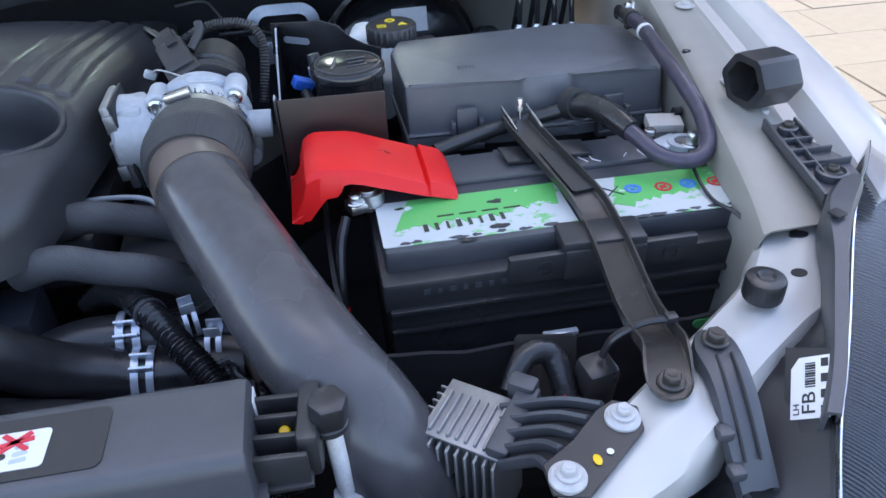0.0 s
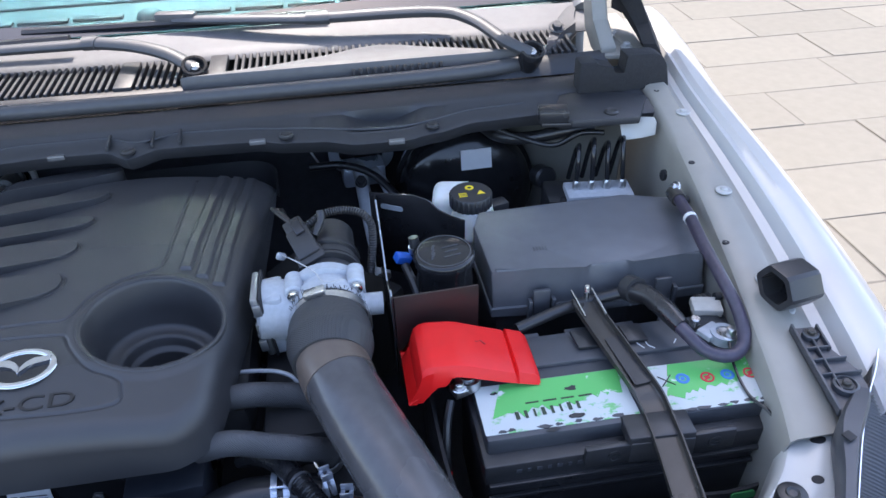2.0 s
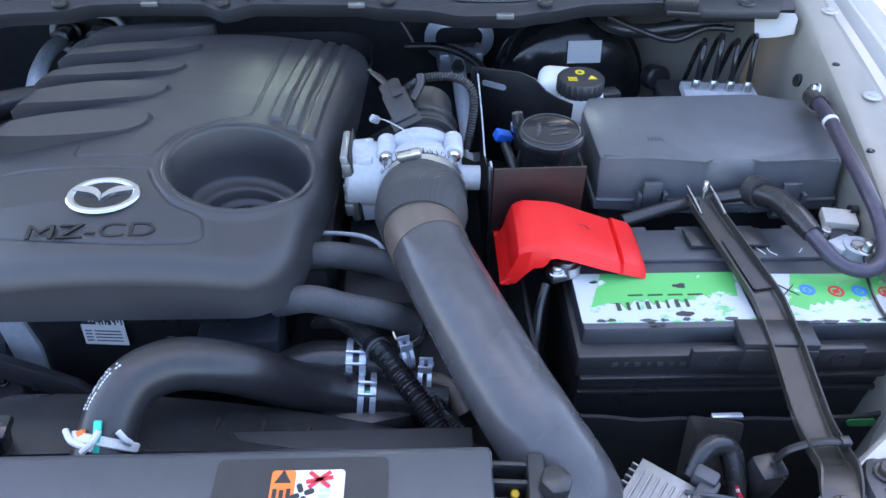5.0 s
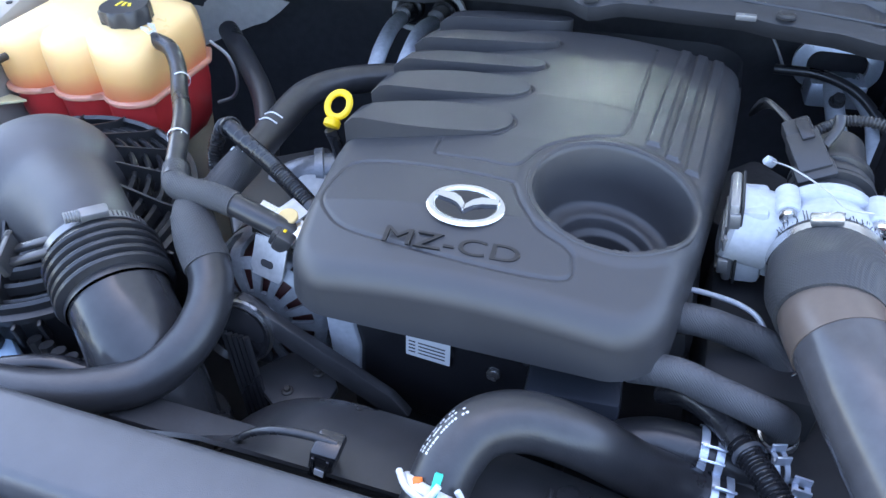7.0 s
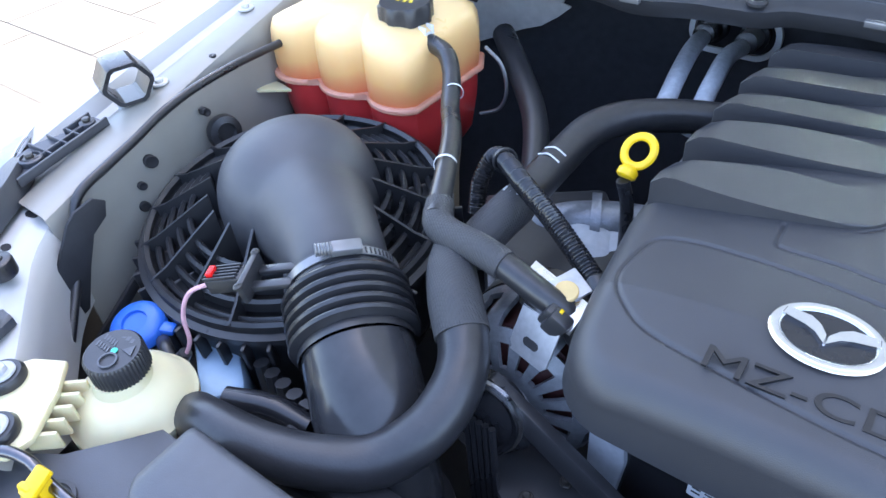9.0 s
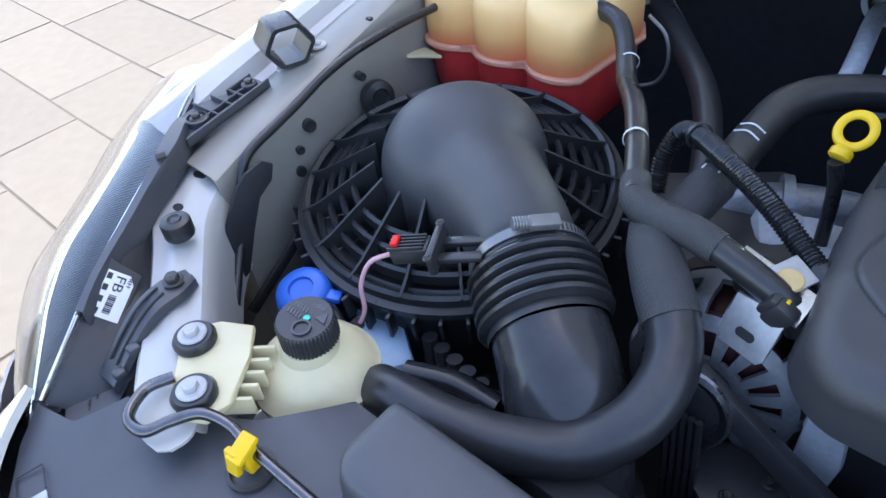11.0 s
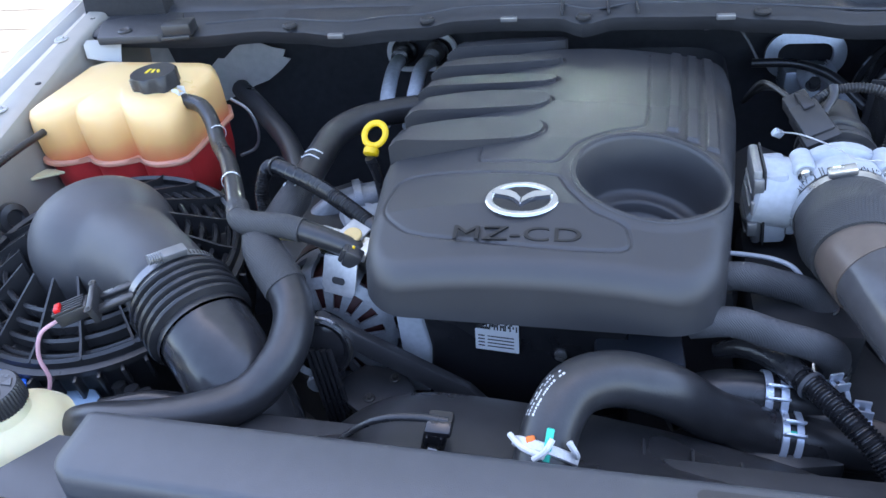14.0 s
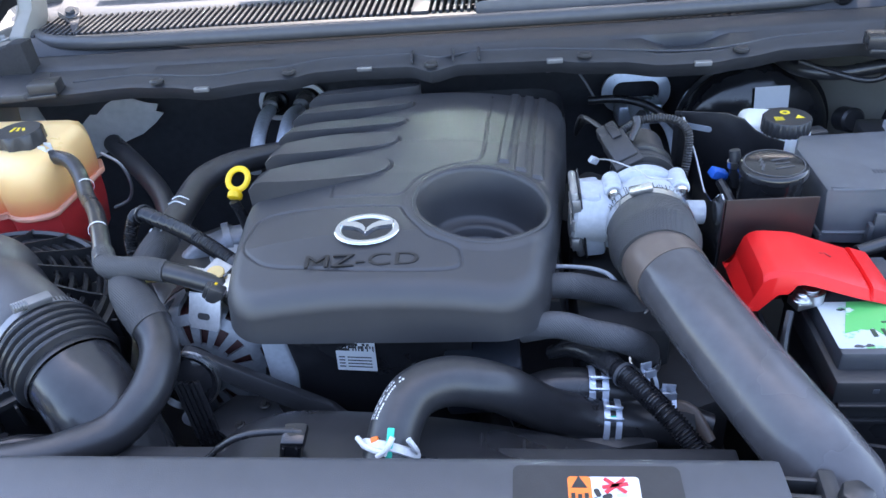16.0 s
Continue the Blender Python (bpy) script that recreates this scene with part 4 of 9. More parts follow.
    # chrome wing of the grille
    for s in (-1, 1):
        rows = []
        for (x0, y0), (x1, y1) in zip(spread([(0.642, -0.164), (0.612, -0.198), (0.570, -0.229), (0.507, -0.262), (0.402, -0.30)], 12), spread([(0.655, -0.170), (0.634, -0.214), (0.592, -0.252), (0.525, -0.288), (0.415, -0.33)], 12)):
            rows.append([(s * x0, y0, 1.055), (s * (x0 + 0.003), y0 - 0.003, 1.06), (s * (x0 + x1) / 2, (y0 + y1) / 2, 1.06), (s * x1, y1, 1.052), (s * (x1 + 0.008), y1 - 0.01, 1.03), (s * (x1 + 0.006), y1 - 0.008, 0.98)])
        part("chrome_trim", sheet(B(), rows, 0.003), M_CHROME, c, "bright chrome grille wing")
    # silver sticker with unreadable print
    m = plane_pose((-0.556, -0.214, 1.0455), (-0.489, -0.237, 1.0428), (-0.545, -0.19, 1.049))
    st = part("sticker", prism(B(), rounded(0.076, 0.021, 0.001), 0.001, 0.0018, m @ pose(0.036, 0.004, 0)), M_SILVER, c, "silver-grey sticker with small print")
    bm = B()
    for k in range(3):
        box(bm, (0.036, -0.0045 + 0.0022 * k, 0.0019), (0.062 - 0.012 * (k % 2), 0.0005, 0.0004), bev=0, m=m)
    box(bm, (0.045, 0.0085, 0.0019), (0.016, 0.0007, 0.0004), bev=0, m=m)
    for k in range(5):
        box(bm, (0.008 + 0.0034 * k, 0.0085, 0.0019), (0.0018, 0.0042 - 0.0012 * (k % 2), 0.0004), bev=0, m=m)
    for k in range(2):
        box(bm, (0.064 + 0.0038 * k, 0.0085, 0.0019), (0.0022, 0.0042, 0.0004), bev=0, m=m)
    part("print", bm, M_SLATE, st)
    frame_bm = B()
    for v in (-0.0065, 0.0145):
        box(frame_bm, (-0.0145, v, 0.0018), (0.022, 0.0012, 0.0008), (0, 0, 0), 0, m=m)
    box(frame_bm, (-0.0255, 0.004, 0.0018), (0.0012, 0.0222, 0.0008), (0, 0, 0), 0, m=m)
    part("sticker_field", frame_bm, M_PLASTIC, c, "moulded frame beside the sticker")
    return c


front_cover()


def prop_rod():
    r = thing("prop_rod", "dark metal bonnet prop rod lying along the front cover", "prop rod", (-0.3, -0.1, 1.07))
    pts = [(-0.527, -0.092, 1.094), (-0.534, -0.112, 1.094), (-0.522, -0.133, 1.094), (-0.502, -0.133, 1.094), (-0.494, -0.116, 1.094), (-0.482, -0.098, 1.094), (-0.460, -0.090, 1.09), (-0.436, -0.0905, 1.084), (-0.36, -0.0885, 1.0785), (-0.2, -0.088, 1.078), (0.05, -0.088, 1.077)]
    part("rod", tube(B(), [(x - 0.005, y, z - 0.008) for x, y, z in pts], 0.0045, 14), M_ROD, r, "satin black steel rod with a hooked end")
    k = thing("rod_clip", "yellow plastic clip holding the prop rod", "clip", (-0.434, -0.1, 1.066))
    bm = B()
    box(bm, (-0.436, -0.098, 1.078), (0.013, 0.012, 0.022), (0, 0, 8), 0.002)
    box(bm, (-0.434, -0.1, 1.092), (0.014, 0.022, 0.006), (20, 0, 8), 0.002)
    box(bm, (-0.437, -0.108, 1.083), (0.012, 0.006, 0.022), (-12, 0, 8), 0.002)
    part("jaw", bm, M_YELLOW, k)
    part("ring_seat", lathe(B(), [(0.014, 0), (0.018, 0), (0.018, 0.003), (0.015, 0.003), (0.014, 0)], (-0.436, -0.1, 1.0635), seg=28), M_PLASTIC, k)
    nudge(k, -0.006, 0.003, -0.006)


prop_rod()


# ---- engine ----
def smooth(a, b, x):
    t = np.clip((x - a) / (b - a), 0, 1)
    return t * t * (3 - 2 * t)


CUP = (0.078, 0.301, 0.0725)


def line_gap(x, y, pts):
    """Distance to a line drawn through points."""
    best = np.full(np.shape(x), 9.0)
    for (ax, ay), (bx, by) in zip(pts, pts[1:]):
        dx, dy = bx - ax, by - ay
        t = np.clip(((x - ax) * dx + (y - ay) * dy) / (dx * dx + dy * dy), 0, 1)
        best = np.minimum(best, np.hypot(x - ax - t * dx, y - ay - t * dy))
    return best


PANEL = [p[:2] for p in curve_pts([(-0.184, 0.272, 0), (-0.176, 0.297, 0), (-0.15, 0.302, 0), (-0.1, 0.297, 0), (-0.02, 0.288, 0), (-0.008, 0.283, 0), (0.001, 0.265, 0), (0.024, 0.235, 0), (0.052, 0.221, 0), (0.0595, 0.21, 0), (0.053, 0.189, 0), (-0.025, 0.186, 0), (-0.13, 0.203, 0), (-0.170, 0.227, 0), (-0.184, 0.25, 0), (-0.184, 0.272, 0)], 5)]
FIELD = [p[:2] for p in curve_pts([(-0.098, 0.345, 0), (-0.0965, 0.325, 0), (-0.09, 0.317, 0), (-0.05, 0.314, 0), (-0.014, 0.313, 0), (0.004, 0.348, 0), (0.037, 0.379, 0), (0.066, 0.394, 0), (0.0745, 0.408, 0), (0.0775, 0.45, 0), (0.078, 0.53, 0), (0.08, 0.66, 0)], 5)]
# raised bars at the left: front edge and back edge (y at three x), height of the flat top
BAR_X = (-0.19, -0.11, -0.036)
BARS = (((0.346, 0.347, 0.362), (0.376, 0.403, 0.396), 1.1635), ((0.420, 0.427, 0.439), (0.452, 0.477, 0.470), 1.162), ((0.488, 0.501, 0.516), (0.525, 0.550, 0.546), 1.1575),
        ((0.560, 0.578, 0.598), (0.60, 0.628, 0.63), 1.151), ((0.655, 0.672, 0.692), (0.69, 0.72, 0.722), 1.139))


def arch(xs, ys, x):
    """The parabola through three points."""
    (a, b, c), (p, q, r) = xs, ys
    return p * (x - b) * (x - c) / ((a - b) * (a - c)) + q * (x - a) * (x - c) / ((b - a) * (b - c)) + r * (x - a) * (x - b) / ((c - a) * (c - b))


def bar_end(u):
    """Right end of a blade; u runs from -1 at its front edge to 1 at its back."""
    return -0.036 - 0.012 * np.clip(-u, 0, 1.2) ** 2 - 0.006 * np.clip(u, 0, 1.2) ** 3


def cover_z(x, y):
    """Height of the engine cover's top."""
    z = 1.157 + 0.03 * (np.minimum(y, 0.36) - 0.2) - 0.02 * (np.clip(y, 0.36, 0.45) - 0.36) - 0.12 * (np.clip(y, 0.45, 0.58) - 0.45) - 0.15 * (np.maximum(y, 0.58) - 0.58) - 0.5 * np.maximum(y - 0.68, 0)
    z = z - 0.72 * (x + 0.012) ** 2 - 0.19 * np.maximum(0.24 - y, 0)
    # fine groove round the right end of each blade
    for front, back, top in BARS:
        f, b = arch(BAR_X, front, x), arch(BAR_X, back, x)
        u = (y - (f + b) / 2) / ((b - f) / 2)
        z = z - 0.003 * np.exp(-((x - bar_end(u) - 0.0022) / 0.0017) ** 2) * smooth(-1.25, -0.9, u) * (1 - smooth(0.9, 1.25, u))
    # ribs at the right
    for xr, y0 in ((0.1015, 0.393), (0.1222, 0.377), (0.1427, 0.363)):
        c = xr + 0.05 * (y - 0.39)
        bar = smooth(-0.0072, -0.0054, x - c) * (1 - smooth(0.0054, 0.0072, x - c)) * smooth(y0, y0 + 0.002, y) * (1 - smooth(0.66, 0.72, y))
        z = z + 0.0044 * bar
    # fine grooves: badge panel and the field round the well
    z = z - 0.0026 * np.exp(-(line_gap(x, y, PANEL) / 0.0012) ** 2)
    z = z - 0.0026 * np.exp(-(line_gap(x, y, FIELD) / 0.0012) ** 2)
    d = np.hypot(x - CUP[0], y - CUP[1])
    z = z + 0.002 * (1 - smooth(0.078, 0.088, d))
    return z


def engine_cover():
    e = thing("engine_cover", "satin black plastic engine cover with blades, ribs and round well", "engine cover", (-0.012, 0.42, 1.06))
    x0, x1, y0, y1, rc, R, H = -0.196, 0.168, 0.155, 0.80, 0.05, 0.022, 0.076
    step, pad = 0.0014, 0.108
    xs = np.arange(x0 - pad, x1 + pad, step)
    ys = np.arange(y0 - pad, y1 + pad, step)
    X, Y = np.meshgrid(xs, ys)
    cx, cy, hx, hy = (x0 + x1) / 2, (y0 + y1) / 2, (x1 - x0) / 2 - rc, (y1 - y0) / 2 - rc
    ax, ay = np.abs(X - cx) - hx, np.abs(Y - cy) - hy
    out = np.hypot(np.maximum(ax, 0), np.maximum(ay, 0))
    sd = out + np.minimum(np.maximum(ax, ay), 0) - rc
    gx = np.where((ax > 0) & (ay > 0), np.maximum(ax, 0) / np.maximum(out, 1e-9), np.where(ax > ay, 1.0, 0.0)) * np.sign(X - cx)
    gy = np.where((ax > 0) & (ay > 0), np.maximum(ay, 0) / np.maximum(out, 1e-9), np.where(ax > ay, 0.0, 1.0)) * np.sign(Y - cy)
    a = np.clip((sd + R) / R, 0, math.pi / 2)
    fold = sd > -R
    flat_d = np.where(fold, -R + R * np.sin(a), sd)
    drop = np.where(fold, R * (1 - np.cos(a)), 0)
    over = np.maximum(sd - (R * math.pi / 2 - R), 0)
    over = np.minimum(over, H - R)
    drop = drop + over
    flat_d = flat_d + over * 0.06
    PX, PY = X + gx * (flat_d - sd), Y + gy * (flat_d - sd)
    # the body widens towards the rear
    mid = np.interp(PY, (0.2, 0.33, 0.5, 0.65, 0.8), (-0.024, -0.025, -0.019, -0.014, -0.009))
    half = np.interp(PY, (0.16, 0.2, 0.33, 0.5, 0.65, 0.8), (0.166, 0.170, 0.188, 0.199, 0.201, 0.196))
    PX = mid + (PX + 0.014) / 0.182 * half
    top = cover_z(PX, PY)
    Z = np.where(over > 0, (top - R) - over / (H - R) * (top - R - 1.079), top - drop)
    deep = sd > (R * math.pi / 2 - R) + (H - R) + step * 1.5
    hole = np.hypot(PX - CUP[0], PY - CUP[1]) < CUP[2] - 0.001
    verts = np.stack([PX, PY, Z], -1).reshape(-1, 3)
    bad = (deep | hole)
    idx = np.arange(X.size).reshape(X.shape)
    quad = np.stack([idx[:-1, :-1], idx[:-1, 1:], idx[1:, 1:], idx[1:, :-1]], -1).reshape(-1, 4)
    b = bad.reshape(-1)
    quad = quad[~(b[quad].any(1))]
    used = np.unique(quad)
    remap = -np.ones(X.size, int)
    remap[used] = np.arange(len(used))
    me = bpy.data.meshes.new("shell")
    me.from_pydata(verts[used].tolist(), [], remap[quad].tolist())
    me.shade_smooth()
    me.materials.append(M_COVER)
    o = new("shell", me)
    o.parent, o.matrix_parent_inverse = e, Matrix.Translation(-e.location)
    # flat-topped blades at the left: level while the crown falls away, so their front faces deepen outwards
    for front, back, top in BARS:
        row = [-0.206 + 0.17 * k / 16 for k in range(17)]
        ends = [(lambda u: (float(bar_end(u)), arch(BAR_X, front, -0.04) * (1 - u) / 2 + arch(BAR_X, back, -0.04) * (1 + u) / 2))(-1 + 2 * k / 10) for k in range(11)]
        edge = [(x, arch(BAR_X, front, x)) for x in row if x < ends[0][0] - 0.003] + ends + [(x, arch(BAR_X, back, x)) for x in row[::-1] if x < ends[-1][0] - 0.003]
        bm = prism(B(), edge, top - 0.045, top, None, 0.0007, 1)
        for v in bm.verts:
            if v.co.z > top - 0.01:
                v.co.z -= 30 * max(0, -0.186 - v.co.x) ** 2 + (0.2 * (v.co.y - front[1]) - 0.002 if top < 1.161 else 0.03 * (v.co.y - (front[1] + back[1]) / 2))
        part("blade", bm, M_COVER, e, sharp=25)
    # filler well
    bm = lathe(B(), [(0.0765, -0.006), (0.0775, -0.0008), (0.0768, 0.0006), (0.0745, 0.0006), (0.0722, -0.002), (0.0705, -0.006), (0.067, -0.030), (0.064, -0.052), (0.0615, -0.056), (0.052, -0.057), (0.048, -0.0575), (0.0455, -0.060), (0.044, -0.068), (0.042, -0.071), (0.0375, -0.072), (0.036, -0.075), (0.035, -0.15), (0.0, -0.15)], (0, 0, 0), seg=72)
    for v in bm.verts:
        r = math.hypot(v.co.x, v.co.y)
        base = float(cover_z(np.array(CUP[0] + v.co.x * 1.02), np.array(CUP[1] + v.co.y * 1.02))) if r > 0.069 else None
        lean = 1.152 + 0.03 * v.co.y - 0.19 * v.co.x - 0.006
        v.co.z += (base + 0.0005) if base else lean
        v.co.x += CUP[0]
        v.co.y += CUP[1]
    part("filler_well", bm, M_COVER, e, sharp=60)
    # badge: plain oval ring with a bent wing
    zc = lambda x, y: float(cover_z(np.array(x), np.array(y)))
    m = plane_pose((-0.041, 0.243, zc(-0.041, 0.243) + 0.0012), (0.0, 0.243, zc(-0.041, 0.243) + 0.0012), (-0.041, 0.268, zc(-0.041, 0.268) + 0.003))
    bm = B()
    pts = [(0.0315 * math.cos(t), 0.0225 * math.sin(t), 0) for t in [2 * math.pi * k / 48 for k in range(49)]]
    ring = []
    for p in pts[:-1]:
        d = Vector(p)
        nrm = V(p[0] / 0.0315 ** 2, p[1] / 0.0225 ** 2, 0).normalized()
        ring.append([bm.verts.new(m @ (d + nrm * 0.0040 * math.cos(t) + V(0, 0, 0.0022 * math.sin(t)))) for t in [2 * math.pi * j / 10 for j in range(10)]])
    for k in range(48):
        for j in range(10):
            bm.faces.new((ring[k][j], ring[k][(j + 1) % 10], ring[(k + 1) % 48][(j + 1) % 10], ring[(k + 1) % 48][j]))
    for s in (-1, 1):
        w = [(0, -0.0105), (s * 0.007, -0.001), (s * 0.014, 0.002), (s * 0.0295, 0.0035), (s * 0.028, 0.0115), (s * 0.012, 0.0105), (s * 0.005, 0.006), (0, -0.001)]
        prism(bm, w if s > 0 else w[::-1], -0.001, 0.003, m, 0.0008, 1)
    part("badge", bm, M_BADGE, e, "chromed oval badge with a bent wing")
    part("badge_field", prism(B(), [(0.0295 * math.cos(t), 0.0205 * math.sin(t)) for t in [2 * math.pi * k / 40 for k in range(40)]], -0.002, 0.0002, m), M_GLOSS, e)
    m = plane_pose((-0.041, 0.1985, zc(-0.041, 0.1985) + 0.0004), (0.0, 0.1995, zc(-0.041, 0.1985) + 0.0004), (-0.041, 0.217, zc(-0.041, 0.217) + 0.0006))
    part("lettering", letters(B(), "MZ-CD", 0.0235, m, 0.0012, 1.62), M_LETTER, e, "raised glossy capital letters, blackened for the shade of a recess")
    return e


engine_cover()


def engine_block():
    b = thing("engine_block", "black and grey engine body under the plastic cover", "engine", (0, 0.4, 0.6))
    bm = B()
    box(bm, (-0.05, 0.42, 0.9), (0.24, 0.42, 0.30), bev=0.02)
    box(bm, (0.02, 0.45, 1.03), (0.30, 0.42, 0.06), bev=0.02)
    part("block", bm, M_PLASTIC, b)
    bm = B()
    prism(bm, rounded(0.22, 0.16, 0.025), -0.03, 0.01, pose(-0.045, 0.21, 0.985, 90, 0, 0), 0.006)
    part("front_cover", bm, M_GLOSS, b, "shiny black timing cover")
    # code label under the front skirt
    m = pose(-0.066, 0.1985, 1.022, 82, 0, -4)
    lab = part("code_label", prism(B(), rounded(0.046, 0.044, 0.001), 0, 0.0006, m), M_WHITE, b, "white code label with plain blocks and lines")
    bm = B()
    rnd = random.Random(7)
    for k in range(26):
        for r in range(3):
            if rnd.random() < 0.6:
                box(bm, (-0.0205 + 0.00165 * k, 0.006 + 0.0034 * r, 0.0008), (0.0014, 0.003, 0.0006), bev=0, m=m)
    for k in range(4):
        box(bm, (0.004, -0.004 - 0.0042 * k, 0.0008), (0.028, 0.0011, 0.0006), bev=0, m=m)
        box(bm, (-0.0165, -0.004 - 0.0042 * k, 0.0008), (0.007, 0.0013, 0.0006), bev=0, m=m)
    part("print", bm, M_INK, lab)
    part("stud", bolt(B(), (-0.001, 0.209, 0.994), (0, -1, 0.45), 0.0075, 0.010, 0.012), M_STEEL, b, "zinc-plated nut on a stud")
    bm = B()
    prism(bm, [(-0.016, -0.05), (0.016, -0.05), (0.01, 0.012), (-0.01, 0.012)], -0.004, 0.004, pose(-0.001, 0.215, 0.988, 75, 0, 0), 0.002)
    part("lug", bm, M_BRKT, b)
    bm = B()
    box(bm, (0.075, 0.2, 0.99), (0.085, 0.06, 0.07), (0, 0, 4), 0.006)
    part("bracket", bm, mat("blue_grey_casting", (0.028, 0.032, 0.042), 0.4, 0.2, bump=0.2), b, "blue-grey cast bracket")
    bm = B()
    prism(bm, [(0, 0), (0.028, 0.0), (0.034, -0.05), (0.026, -0.12), (0.0, -0.12)], -0.01, 0.01, pose(-0.172, 0.205, 1.045, 90, 0, 0), 0.004)
    part("cast_leg", bm, M_SILVER, b, "cast aluminium leg")
    for k, (x, y, z, w, d, h) in enumerate(((0.23, 0.30, 0.98, 0.10, 0.18, 0.12), (0.20, 0.14, 0.94, 0.10, 0.08, 0.08), (0.27, 0.2, 0.94, 0.10, 0.12, 0.1), (-0.30, 0.36, 0.98, 0.14, 0.2, 0.1), (0.25, 0.5, 0.95, 0.14, 0.2, 0.14))):
        bm = B()
        box(bm, (x, y, z), (w, d, h), (0, 0, 12 * k), 0.01)
        part("accessory", bm, M_PLASTIC if k % 2 else M_DARK, b)
    bm = B()
    sheet(bm, [[(-0.275 + 0.012 * k, 0.31 + 0.014 * j, 1.03 + 0.006 * math.sin(k * 1.1) * math.cos(j * 0.9)) for j in range(9)] for k in range(7)], 0.003)
    box(bm, (-0.275, 0.385, 1.018), (0.05, 0.05, 0.04), (14, 8, 30), 0.012)
    part("cast_pipe", tube(B(), [(-0.35, 0.385, 1.0), (-0.318, 0.405, 1.022), (-0.285, 0.42, 1.028), (-0.25, 0.438, 1.026), (-0.20, 0.46, 1.02)], [0.020, 0.022, 0.0235, 0.023, 0.022], 18), M_CAST, b, "rough cast coolant pipe")
    part("pipe_flange", lathe(B(), [(0.022, -0.005), (0.031, -0.005), (0.031, 0.005), (0.022, 0.005)], (-0.285, 0.42, 1.028), (0.9, 0.42, 0), 28), M_CAST, b)
    part("heat_shield", bm, M_SILVER, b, "rough cast aluminium shield")
    part("dip_tube", tube(B(), [(0.14, 0.296, 1.066), (0.175, 0.292, 1.068), (0.205, 0.282, 1.07), (0.223, 0.268, 1.066), (0.236, 0.25, 1.04)], 0.0026, 10), M_SILVER, b, "bright steel tube")
    return b


engine_block()


def throttle():
    t = thing("throttle_body", "cast aluminium throttle body with a motor housing", "throttle body", (0.26, 0.37, 1.05))
    d = V(0.004, -0.125, -0.004).normalized()
    c = V(0.266, 0.341, 1.102)
    bm = lathe(B(), [(0, 0.0), (0.047, 0.0), (0.047, -0.02), (0.042, -0.024), (0.042, -0.034), (0.048, -0.037), (0.048, -0.048), (0, -0.048)], c + d * 0.01, tuple(d), 40)
    for x, z in ((-0.038, 0.032), (0.036, 0.034), (-0.04, -0.034), (0.04, -0.034)):
        lathe(bm, disc(0.011, 0.034, 0.002), c + V(x, 0.036, z), (0, -1, 0), 20)
    part("bore", bm, M_SILVER, t)
    for x, z in ((-0.038, 0.032), (0.036, 0.034)):
        bm = lathe(B(), [(0, 0), (0.0075, 0), (0.0075, 0.006), (0.005, 0.007), (0.004, 0.004), (0, 0.004)], c + V(x, 0.002, z), (0, -1, 0), 18)
        part("screw", bm, M_STEEL, t, "socket-head screw")
    bm = B()
    lathe(bm, disc(0.037, 0.045, 0.004), c + V(-0.04, 0.02, -0.004), (-1, 0, 0.12), 32)
    box(bm, c + V(-0.062, 0.02, -0.01), (0.028, 0.05, 0.085), (0, -6, 0), 0.006)
    part("motor_housing", bm, M_SILVER, t)
    bm = B()
    box(bm, c + V(-0.079, 0.018, -0.004), (0.010, 0.058, 0.09), (0, -6, 0), 0.004)
    part("motor_cover", bm, M_GREYMET, t, "ribbed grey cover")
    for k in range(5):
        part("cover_rib", box(B(), c + V(-0.0855, 0.018, -0.036 + 0.016 * k), (0.004, 0.05, 0.003), (0, -6, 0), 0.001), M_GREYMET, t)
    part("housing_groove", box(B(), c + V(-0.0725, 0.018, -0.004), (0.0025, 0.0595, 0.0915), (0, -6, 0), 0.001), M_DARK, t, "dark joint of the housing")
    for k in range(3):
        bm = B()
        box(bm, c + V(-0.081, -0.010 - 0.001 * k, 0.024 - 0.026 * k), (0.010, 0.007, 0.016), (0, -6, 0), 0.0015)
        part("cover_clip", bm, M_GREYMET, t)
    part("port", lathe(B(), [(0, 0), (0.014, 0), (0.014, 0.026), (0.0115, 0.026), (0.0115, 0.016), (0, 0.016)], c + V(0.04, 0.008, 0.0), (1, 0, -0.05), 28), M_SILVER, t)
    # hose clamp on the rubber
    bm = lathe(B(), [(0.0475, -0.006), (0.0492, -0.006), (0.0492, 0.006), (0.0475, 0.006)], c + V(0.001, -0.022, -0.001), tuple(d), 48)
    box(bm, c + V(-0.012, -0.022, 0.05), (0.026, 0.012, 0.008), (0, -14, 0), 0.002)
    part("hose_clamp", bm, M_STEEL, t, "bright worm-drive hose clamp")
    # black inlet elbow behind with a pressure sensor
    bm = lathe(B(), [(0.034, -0.01), (0.034, 0.012), (0.041, 0.014), (0.041, 0.018), (0.035, 0.02), (0.039, 0.022), (0.039, 0.028), (0.034, 0.03), (0.034, 0.038), (0.038, 0.04), (0.038, 0.046), (0.033, 0.048), (0.03, 0.09), (0, 0.10)], c + V(0.004, 0.05, 0.006), (0.05, 1, 0.15), 36)
    part("inlet_elbow", bm, M_PLASTIC, t, "black ribbed plastic inlet elbow")
    return t


throttle()


